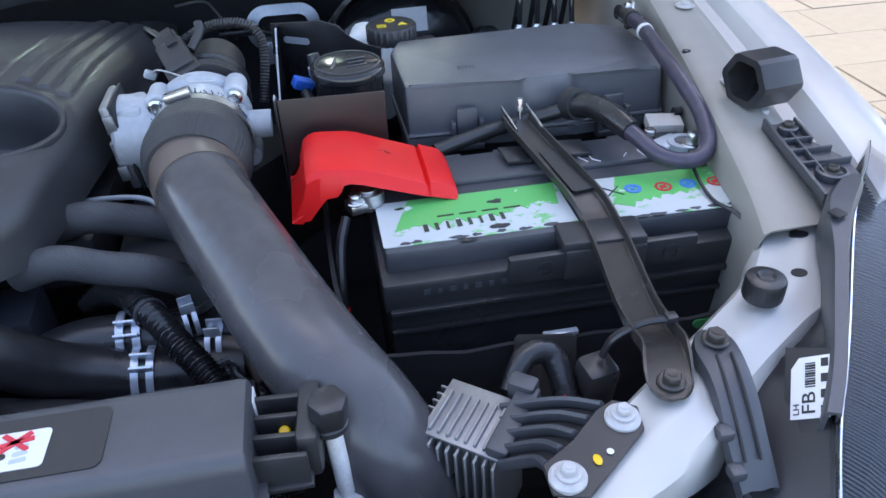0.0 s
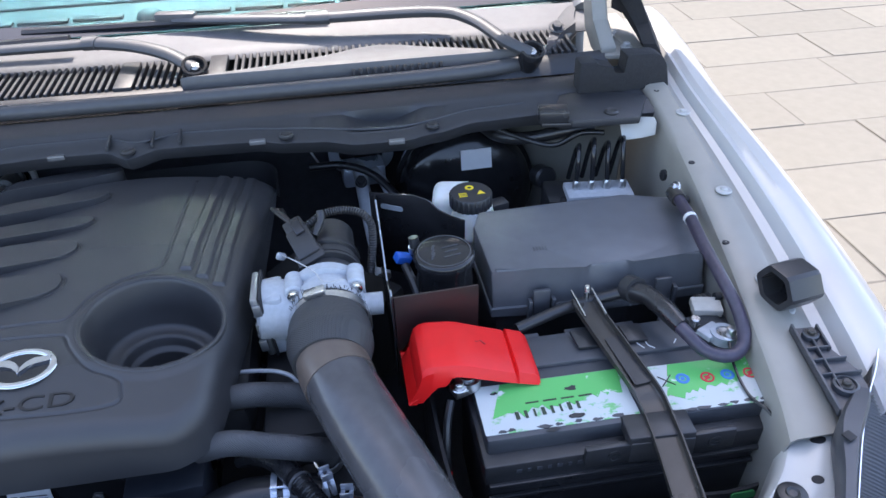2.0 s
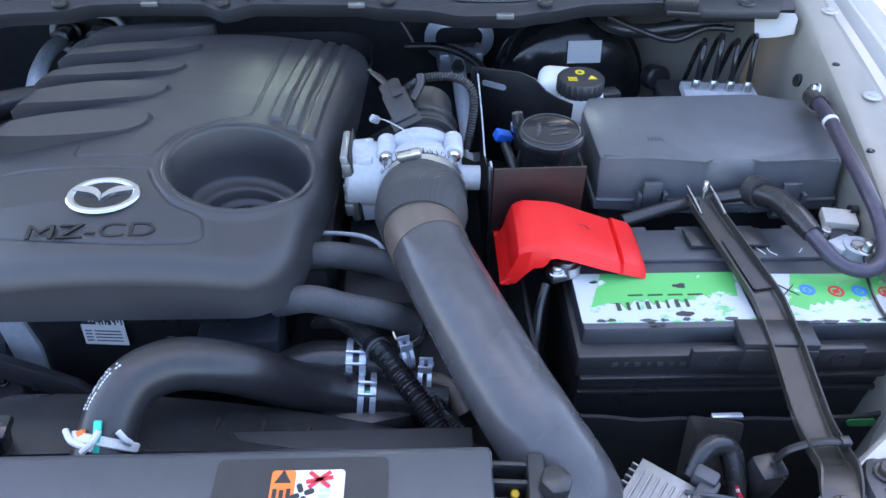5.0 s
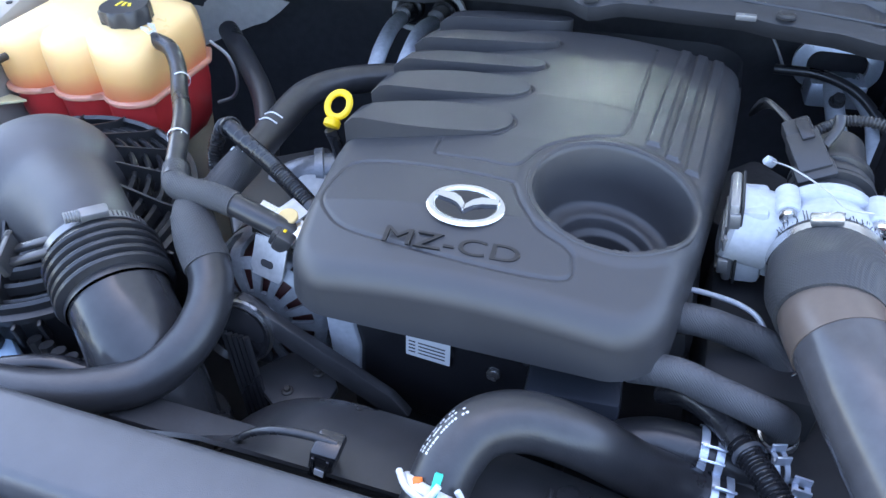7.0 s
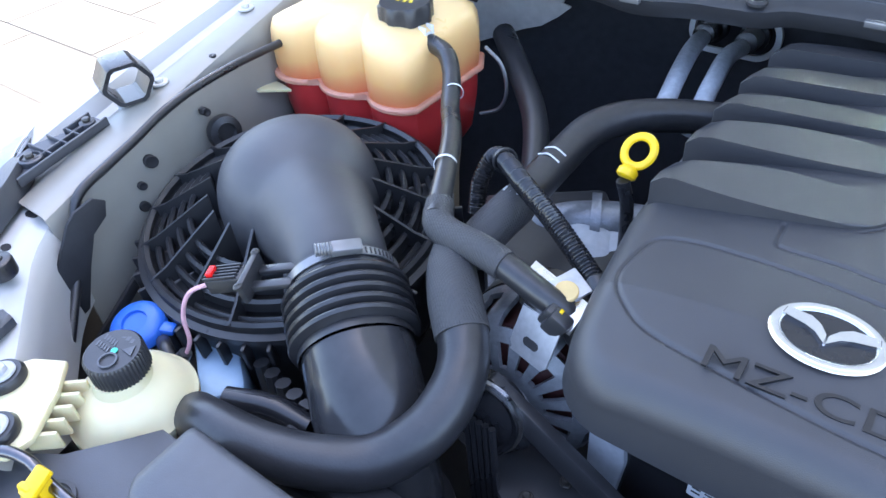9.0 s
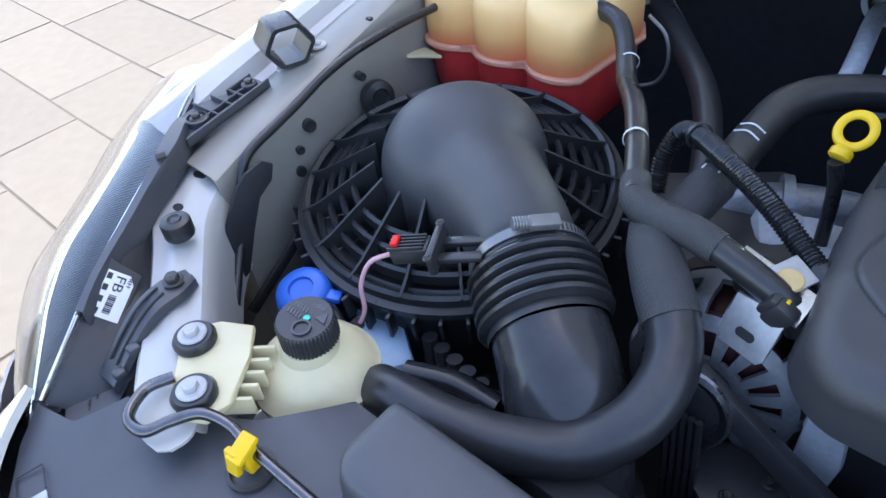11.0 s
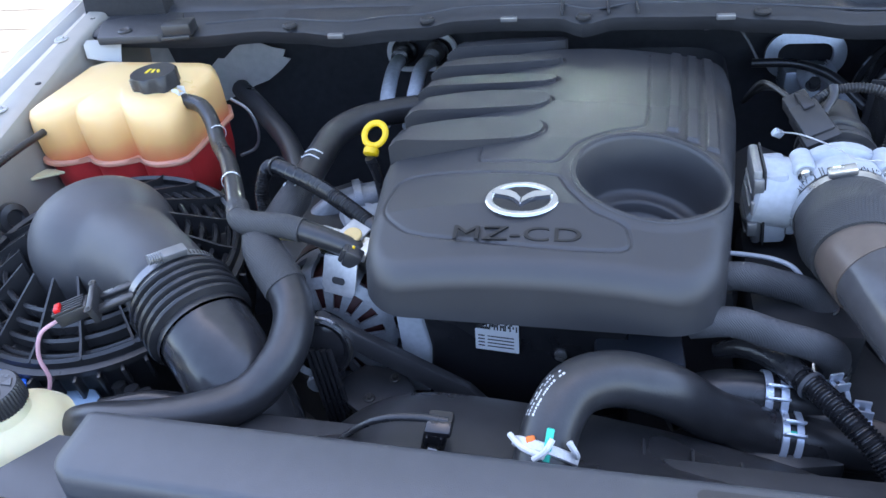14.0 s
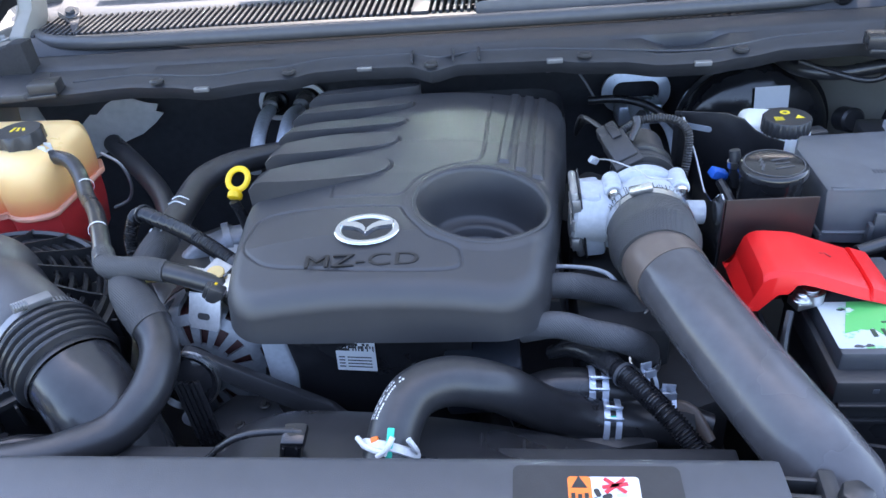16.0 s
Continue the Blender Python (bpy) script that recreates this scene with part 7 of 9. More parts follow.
    part("shaft", tube(B(), [(0.327, 0.87, 1.01), (0.335, 0.72, 0.985), (0.345, 0.6, 0.95)], 0.013, 14), M_SILVER, s)
    part("shaft_clamp", tube(B(), [(0.355, 0.85, 1.01), (0.375, 0.78, 1.0), (0.378, 0.68, 0.965)], 0.009, 10), M_SILVER, s)
    part("bolt", bolt(B(), (0.328, 0.80, 1.015), (0, -0.6, 1), 0.009, 0.011, 0.012), M_PLASTIC, s)
    part("line", tube(B(), [(0.24, 0.83, 1.04), (0.30, 0.82, 1.043), (0.35, 0.79, 1.035), (0.39, 0.74, 1.01)], 0.007, 10), M_RUBBER, s)
    part("thin_line", tube(B(), [(0.17, 0.90, 1.07), (0.215, 0.895, 1.075), (0.235, 0.88, 1.06), (0.26, 0.86, 1.02)], 0.0022, 8), M_GREYMET, s)


reservoirs()
nudge(bpy.data.objects["brake_booster"], -0.007, 0, -0.012)
nudge(bpy.data.objects["abs_unit"], -0.012, 0.010, 0.006)


def control_module():
    c = thing("control_module", "finned aluminium control module on a ribbed plastic bracket", "control module", (0.46, -0.02, 1.0))
    m = Matrix.Translation((0.458, -0.024, 1.04)) @ Matrix.Rotation(radians(-38), 4, 'Z') @ Matrix.Rotation(radians(4), 4, 'X')
    part("core", box(B(), (0, 0, -0.045), (0.052, 0.044, 0.09), bev=0.002, m=m), M_GREYMET, c)
    part("top_plate", box(B(), (0, 0, 0.0015), (0.058, 0.05, 0.003), bev=0.001, m=m), M_GREYMET, c)
    for k in range(9):
        part("fin", box(B(), (-0.0265 + 0.0066 * k, -0.0255, -0.046), (0.0022, 0.011, 0.092), bev=0.0007, seg=1, m=m), M_GREYMET, c)
    for k in range(7):
        part("fin", box(B(), (-0.0295, -0.0215 + 0.0066 * k, -0.046), (0.011, 0.0022, 0.092), bev=0.0007, seg=1, m=m), M_GREYMET, c)
    for k in range(8):
        part("top_fin", box(B(), (-0.023 + 0.0066 * k, -0.004, 0.004), (0.0022, 0.036, 0.004), bev=0.0006, seg=1, m=m), M_GREYMET, c)
    part("plug", box(B(), (0.026, 0.006, 0.003), (0.016, 0.06, 0.016), bev=0.003, m=m), M_TRIM, c, "grey-black plug block")
    part("plug_head", box(B(), (0.021, 0.034, 0.006), (0.02, 0.014, 0.018), bev=0.003, m=m), M_TRIM, c)
    # slotted strap: five parallel bars that run to the two washers
    for q in range(5):
        a, b = V(0.478 - 0.003 * q, -0.020 - 0.0115 * q, 1.043), V(0.529 - 0.0115 * q, -0.064 - 0.009 * q, 1.0795)
        mid = a.lerp(b, 0.5) + V(0.006, -0.002, 0.006)
        part("strap_bar", tube(B(), [a, mid, b], 0.0042, 8, 6, flat=0.62), M_TRIM, c)
    part("strap_web", sheet(B(), [[(0.478 - 0.003 * q, -0.020 - 0.0115 * q, 1.039), (0.5095 - 0.00725 * q, -0.044 - 0.01025 * q, 1.0632), (0.529 - 0.0115 * q, -0.064 - 0.009 * q, 1.0755)] for q in range(5)], 0.002), M_PLASTIC, c)
    for x, y in ((0.536, -0.078), (0.491, -0.112)):
        bm = B()
        lathe(bm, [(0, 0), (0.0108, 0), (0.0108, 0.003), (0.009, 0.005), (0, 0.005)], (x, y, 1.081), seg=28)
        bolt(bm, (x, y, 1.0855), (0, 0, 1), 0.0048, 0.007, 0.005)
        part("bolt", bm, M_DULL, c, "dull whitish washer bolt")
    bm = B()
    prism(bm, [(0.549, -0.070), (0.546, -0.088), (0.521, -0.108), (0.499, -0.126), (0.480, -0.12), (0.480, -0.10), (0.503, -0.088), (0.523, -0.068), (0.536, -0.062)], 1.0790, 1.0822, None, 0.0008, 1)
    part("foot_plate", bm, M_PLASTIC, c, "black plastic foot plate under the bolts")
    part("paint_dab", lathe(B(), disc(0.0022, 0.0006, 0.0002), (0.520, -0.100, 1.0828), seg=10), M_WHITE, c, "white paint dab")
    part("paint_dab", lathe(B(), disc(0.0026, 0.0006, 0.0002), (0.511, -0.104, 1.0828), (0, 0, 1), 10, (1, 1.5)), M_YELLOW, c, "yellow paint dab")
    t = thing("module_loom", "taped black wiring with small plugs beside the module", "wiring loom", (0.51, 0.0, 1.0))
    part("taped_wire", tube(B(), [(0.488, 0.0, 1.035), (0.505, 0.018, 1.05), (0.525, 0.02, 1.045), (0.53, 0.0, 1.025), (0.528, -0.02, 1.0)], [0.007, 0.009, 0.010, 0.009, 0.008], 12), M_TAPE, t)
    bm = B()
    box(bm, (0.553, 0.004, 1.025), (0.026, 0.024, 0.05), (8, 0, 12), 0.005)
    part("plug", bm, M_PLASTIC, t)
    for k, mm in enumerate((M_REDINK, M_PRINT, M_REDINK)):
        part("wire", tube(B(), [(0.527, -0.012 + 0.003 * k, 1.03), (0.533, -0.025, 1.02 - 0.004 * k), (0.53, -0.035, 1.0)], 0.0016, 6), mm, t)
    bm = B()
    prism(bm, rounded(0.05, 0.07, 0.004), -0.0015, 0.0015, plane_pose((0.535, 0.06, 0.985), (0.585, 0.05, 0.985), (0.533, 0.075, 1.03)), 0.0006)
    for k in range(4):
        tube(bm, [(0.52 + 0.010 * k, 0.058 - 0.002 * k, 0.98 + 0.006 * k), (0.522 + 0.010 * k, 0.066 - 0.002 * k, 1.005)], 0.0012, 5, 2)
    part("stamped_bracket", bm, M_BRKT, t, "stamped black bracket")


control_module()


# ---- things on the two wings ----
def wing_things(s):
    side = "left" if s > 0 else "right"
    bm = B()
    prism(bm, [(0.0142 * math.cos(k * math.pi / 14), 0.0142 * math.sin(k * math.pi / 14)) for k in range(28)], 0, 0.019, pose(s * 0.667, 0.003, 1.092), 0.003)
    lathe(bm, [(0.0032, 0.0185), (0.006, 0.0205), (0.007, 0.019), (0.007, 0.018)], (s * 0.667, 0.003, 1.092), seg=18)
    solid("rubber_buffer", bm, M_RUBBER, "round black rubber bonnet buffer on the corner panel", "rubber buffer", "bonnet buffers")
    # hexagonal clip
    h = thing("hinge_cover_clip", "dark hexagonal plastic clip standing on the wing gutter", "clip", (s * 0.79, 0.24, 1.13), "hexagonal clips")
    bm = B()
    ax = V(-0.975, -0.2, 0.03).normalized() if s > 0 else V(-1.0, 0.35, 0.0).normalized()
    o = V(0.8145, 0.2475, 1.143) if s > 0 else V(-0.772, 0.236, 1.146)
    up = V(0, 0, 1)
    sd = ax.cross(up)
    m = Matrix.Translation(o) @ Matrix((sd, up, ax)).transposed().to_4x4()
    ring = []
    bore = 0.0228 if s > 0 else 0.0262
    for r, z in ((0.0315, 0), (0.0325, 0.003), (0.0325, 0.042), (0.0315, 0.045), (bore, 0.045), (bore - 0.0005, 0.042), (bore - 0.0005, 0)):
        ring.append([bm.verts.new(m @ V(r * math.cos(a) * 0.92, r * math.sin(a) * 0.82, z)) for a in [math.pi * k / 3 + 0.5 * math.pi * 0 + (dk * 0.10) for k in range(6) for dk in (-1, 1)]])
    for q, w in zip(ring, ring[1:] + ring[:1]):
        for k in range(12):
            bm.faces.new((q[k], q[(k + 1) % 12], w[(k + 1) % 12], w[k]))
    part("ring", bm, M_PLASTIC, h, sharp=20)
    # A black disc fills this ring, so its hollow reads as shaded.
    if s > 0:
        part("hollow_shade", prism(B(), [(0.027 * math.cos(math.pi * k / 3) * 0.92, 0.027 * math.sin(math.pi * k / 3) * 0.82) for k in range(6)], 0.006, 0.012, m), M_DARK, h, "black disc for the shade in the ring's hollow")
    bm = B()
    lathe(bm, disc(0.009, 0.006), (s * 0.79, 0.232, 1.112), seg=18)
    part("foot", bm, M_PAINT, h)
    # ribbed bracket to the lamp
    b = thing("lamp_bracket", "dark grey ribbed plastic bracket screwed to the wing", "bracket", (s * 0.785, 0.15, 1.1), "lamp brackets")
    m = plane_pose((s * 0.773, 0.199, 1.117), (s * 0.759, 0.078, 1.108), (s * 0.801, 0.197, 1.119)) @ Matrix.Diagonal((1, 1, s, 1))
    low = lambda u: 0.030 + 0.016 * min(1, max(0, (u - 0.035) / 0.03)) - 0.03 * max(0, (u - 0.10) / 0.02)
    part("base", prism(B(), [(0, 0.002), (0.004, 0)] + [(0.12, 0)] + [(u, low(u)) for u in (0.12, 0.10, 0.065, 0.035, 0.006)] + [(0, 0.026)], -0.004, 0.0, m, 0.001, 1), M_TRIM, b)
    part("edge", box(B(), (0.06, 0.0015, 0.002), (0.12, 0.003, 0.011), bev=0.0008, m=m), M_TRIM, b)
    part("edge", box(B(), (0.06, 0.0155, 0.002), (0.075, 0.0022, 0.008), bev=0.0008, m=m), M_TRIM, b)
    part("edge", box(B(), (0.02, 0.0285, 0.002), (0.036, 0.0025, 0.009), bev=0.0008, m=m), M_TRIM, b)
    for u in (0.035, 0.052, 0.072):
        part("rib", box(B(), (u, low(u) / 2, 0.002), (0.0022, low(u), 0.008), bev=0.0008, m=m), M_TRIM, b)
    for u, v, r in ((0.015, 0.017, 0.009), (0.088, 0.022, 0.013)):
        seat = part("screw_seat", lathe(B(), [(0, 0), (r, 0), (r, 0.006), (r * 0.8, 0.007), (r * 0.75, 0.004), (0, 0.004)], m @ V(u, v, -0.001), (0, 0, 1), 24), M_TRIM, b)
        part("screw", bolt(B(), m @ V(u, v, 0.003), (0, 0, 1), 0.005, 0.0075, 0.005), M_BRKT, seat)
    bm = B()
    rows = []
    for (x, y, z), w in zip([(0.800, 0.102, 1.116), (0.782, 0.084, 1.120), (0.762, 0.064, 1.122), (0.745, 0.042, 1.121), (0.729, 0.014, 1.114), (0.703, -0.028, 1.106), (0.672, -0.076, 1.099), (0.650, -0.106, 1.091)], (0.007, 0.010, 0.011, 0.009, 0.006, 0.0055, 0.005, 0.005)):
        rows.append([(s * (x - w), y + 0.4 * w, z - 0.03), (s * (x - w), y + 0.4 * w, z - 0.004), (s * (x - w * 0.7), y + 0.3 * w, z), (s * (x + w * 0.7), y - 0.3 * w, z), (s * (x + w), y - 0.4 * w, z - 0.004), (s * (x + w), y - 0.4 * w, z - 0.02)])
    sheet(bm, spread2(rows, 28), 0.003)
    part("rail", bm, M_TRIM, b, "dark plastic rail along the lamp")
    part("square_hole", box(B(), (s * 0.742, 0.042, 1.1235), (0.010, 0.010, 0.002), (0, 0, 20 * s), 0.0004), M_DARK, b, "square clip hole")
    # arm from the corner panel down to the lamp
    a = thing("lamp_stay", "dark plastic stay bolted to the corner panel", "stay", (s * 0.61, -0.04, 1.09), "lamp stays")
    rows = []
    for (x, y, z), w in zip([(0.614, -0.022, 1.094), (0.609, -0.04, 1.098), (0.606, -0.062, 1.099), (0.604, -0.082, 1.092), (0.602, -0.102, 1.078), (0.603, -0.123, 1.058)], (0.010, 0.0155, 0.0145, 0.014, 0.014, 0.013)):
        rows.append([(s * (x - w), y, z - 0.010), (s * (x - w * 0.9), y, z - 0.002), (s * (x - w * 0.5), y, z), (s * (x), y, z - 0.0015), (s * (x + w * 0.5), y, z), (s * (x + w * 0.9), y, z - 0.002), (s * (x + w), y, z - 0.010)])
    part("arm", sheet(B(), spread2(rows, 20), 0.003), M_TRIM, a)
    # Two raised dark lines stand for the shade in the moulded grooves.
    for q in (-0.006, 0.004):
        part("groove", tube(B(), [(s * (0.609 + q), -0.052, 1.1), (s * (0.605 + q), -0.072, 1.0975), (s * (0.603 + q), -0.092, 1.0865), (s * (0.602 + q), -0.112, 1.0705)], 0.0011, 6, 6), M_DARK, a, "raised dark line for the shade of a groove")
    part("bolt", bolt(B(), (s * 0.609, -0.0385, 1.0985), (0, 0, 1), 0.0064, 0.009, 0.006), M_BRKT, a)
    bm = B()
    box(bm, (s * 0.589, -0.096, 1.080), (0.010, 0.010, 0.008), bev=0.002)
    box(bm, (s * 0.590, -0.114, 1.066), (0.010, 0.010, 0.008), bev=0.002)
    part("lug", bm, M_TRIM, a)
    bm = B()
    shield = [(s * x, y) for x, y in ((0.604, -0.100), (0.622, -0.088), (0.634, -0.112), (0.630, -0.15), (0.585, -0.176), (0.576, -0.138), (0.588, -0.124))]
    prism(bm, shield if s < 0 else shield[::-1], 1.0415, 1.0445, None, 0.0008, 1)
    sh = part("shield", bm, M_TRIM, a, "flat grey-black plastic shield below the stay")
    bm = B()
    for k in range(4):
        box(bm, (s * (0.620 - 0.005 * k), -0.112 - 0.010 * k, 1.0446), (0.002, 0.010 - 0.003 * (k % 2), 0.0004), (0, 0, s * -52), 0)
        box(bm, (s * (0.616 - 0.005 * k), -0.114 - 0.010 * k, 1.0446), (0.0012, 0.007, 0.0004), (0, 0, s * -52), 0)
    part("moulded_print", bm, M_DARK, sh)
    # headlamp
    bm = B()
    corner = [(0.56, -0.26), (0.66, -0.225), (0.74, -0.19), (0.80, -0.14), (0.85, -0.07), (0.89, 0.0), (0.925, 0.1), (0.945, 0.2), (0.95, 0.3)]
    sheet(bm, [[(s * x, y, 0.985), (s * (x + 0.006), y - 0.006, 0.95), (s * (x + 0.008), y - 0.008, 0.7), (s * x, y, 0.5)] for x, y in spread(corner, 20)], 0.003)
    solid("bumper_corner", bm, M_PAINT, "white painted bumper corner below the headlamp", "bumper", "bumper corners", "structure")
    l = thing("headlamp", "clear headlamp with a ribbed reflector and black housing", "headlamp", (s * 0.78, -0.02, 0.95), "headlamps")
    top = [(0.625, -0.168, 1.058), (0.633, -0.146, 1.072), (0.653, -0.110, 1.088), (0.676, -0.078, 1.097), (0.708, -0.032, 1.104), (0.738, 0.012, 1.110), (0.785, 0.076, 1.115), (0.835, 0.132, 1.117), (0.885, 0.2, 1.116)]
    rows = []
    for x, y, z in top:
        n = V(0.75, -0.6, 0) * (1 - 0.55 * min(1, max(0, (-0.03 - y) / 0.14)) ** 1.2)
        rows.append([(s * (x + d * n.x), y + d * n.y, z - dz) for d, dz in ((-0.006, 0.006), (0, 0), (0.015, 0.001), (0.045, 0.007), (0.08, 0.022), (0.115, 0.05), (0.145, 0.09), (0.16, 0.15), (0.155, 0.22))])
    rows = spread2(rows, 24)
    part("lens", sheet(B(), rows, 0.003), M_CLEAR, l, "clear plastic lens")
    inner_rows = [[(p[0] - s * 0.008, p[1] + 0.006, p[2] - 0.014) for p in r[1:]] for r in rows]
    part("reflector", sheet(B(), [r[:4] for r in inner_rows], 0.002), M_LAMP, l, "silver-grey hatched reflector")
    part("dark_band", sheet(B(), [[Vector(p) - V(0, 0, 0.004) for p in r[3:5]] for r in inner_rows], 0.002), M_GLOSS, l, "glossy black band inside the lamp")
    part("bowl", sheet(B(), [[Vector(p) - V(0, 0, 0.008) for p in r[4:]] for r in inner_rows], 0.002), M_BOWL, l, "smoked mirror bowl, browned for the paving's reflection")
    part("amber_reflector", sheet(B(), [[Vector(p) + V(0, 0, 0.001) for p in r[4:6]] for r in inner_rows[15:20]], 0.002), M_AMBER, l, "amber turn signal block")
    part("chrome_line", tube(B(), [Vector(r[3]) + V(0, 0, 0.003) for r in inner_rows[::3]], 0.0018, 8, 4), M_CHROME, l, "thin chrome line")
    part("inner_rim", tube(B(), [Vector(r[1]) + V(0, 0, 0.0015) for r in rows[::2]], 0.0010, 6, 4), M_CHROME, l, "bright rim of the lens")
    bm = B()
    for k in range(130):
        i = k / 129 * (len(inner_rows) - 1)
        r = inner_rows[int(i)]
        r2 = inner_rows[min(int(i) + 1, len(inner_rows) - 1)]
        f = i - int(i)
        tube(bm, [Vector(a0).lerp(Vector(b0), f) + V(0, 0, 0.001) for a0, b0 in zip(r[:4], r2[:4])], 0.0009, 4, 2)
    part("flute", bm, M_FLUTE, l, "fine ribs of the reflector")
    bm = B()
    back = []
    for x, y, z in top:
        f = 0.010 + 0.026 * min(1, max(0, (-0.03 - y) / 0.03))
        back.append([(s * (x - 0.001), y + 0.001, z - 0.004), (s * (x - f * 0.35), y + f * 0.35, z - 0.4 * f - 0.002), (s * (x - f), y + f, z - 0.030), (s * (x - f - 0.012), y + f + 0.01, z - 0.07), (s * (x - f - 0.012), y + f + 0.01, z - 0.25)])
    sheet(bm, spread2(back, 18), 0.003)
    part("housing", bm, M_PLASTIC, l)
    bl, across, along = V(0.638, -0.086, 1.0655), V(0.0135, -0.0125, 0.0135), V(0.019, 0.034, 0.014)
    tl = bl + along
    if s > 0:
        m = plane_pose(bl, bl + across, tl)
    else:
        mir = lambda p: V(-p.x, p.y, p.z)
        m = plane_pose(mir(bl + across), mir(bl), mir(tl + across))
    m = Matrix.Translation((0, -0.002, 0.006)) @ m @ Matrix.Diagonal((0.024 / 0.049, 0.043 / 0.068, 1, 1))
    part("label_shelf", prism(B(), [(-0.01, -0.05), (0.055, -0.05), (0.055, 0.075), (-0.01, 0.085)], -0.005, -0.0022, m, 0.0005, 1), M_PLASTIC, l)
    lab = part("label", prism(B(), [(0, 0), (0.049, 0), (0.049, 0.068), (0.010, 0.068), (0, 0.056)] if s > 0 else [(0, 0), (0.049, 0), (0.049, 0.056), (0.039, 0.068), (0, 0.068)], -0.002, -0.0012, m), M_WHITE, l, "white label reading FB with a side mark")
    bm = B()
    u = (lambda x: x) if s > 0 else (lambda x: 0.049 - x)
    v = (lambda y: y) if s > 0 else (lambda y: 0.068 - y)
    letters(bm, "FB", 0.024, m @ pose(u(0.024), v(0.016), -0.001, 0, 0, 90 * s), 0.0003)
    letters(bm, "LH" if s > 0 else "RH", 0.0105, m @ pose(u(0.008), v(0.010), -0.001, 0, 0, 90 * s), 0.0003)
    part("lettering", bm, M_INK, lab)
    bm = B()
    for k in range(10):
        box(bm, (u(0.025), v(0.034 + 0.0029 * k), -0.001), (0.013, 0.0010 + 0.0007 * (k % 3), 0.0005), bev=0, m=m)
    part("barcode", bm, M_INK, lab)
    for k in range(4):
        part("square", box(B(), (u(0.043), 0.008 + 0.0172 * k, -0.001), (0.009, 0.009, 0.0005), bev=0, m=m), M_INK, lab)


wing_things(1)
wing_things(-1)
for _name, _dz in (("rubber_buffer", -0.009), ("hinge_cover_clip", -0.005), ("lamp_bracket", -0.005), ("lamp_stay", -0.008), ("headlamp", -0.008)):
    nudge(bpy.data.objects[_name], 0.006, 0.003, _dz)
    nudge(bpy.data.objects[_name + ".001"], -0.008, 0.002, _dz)


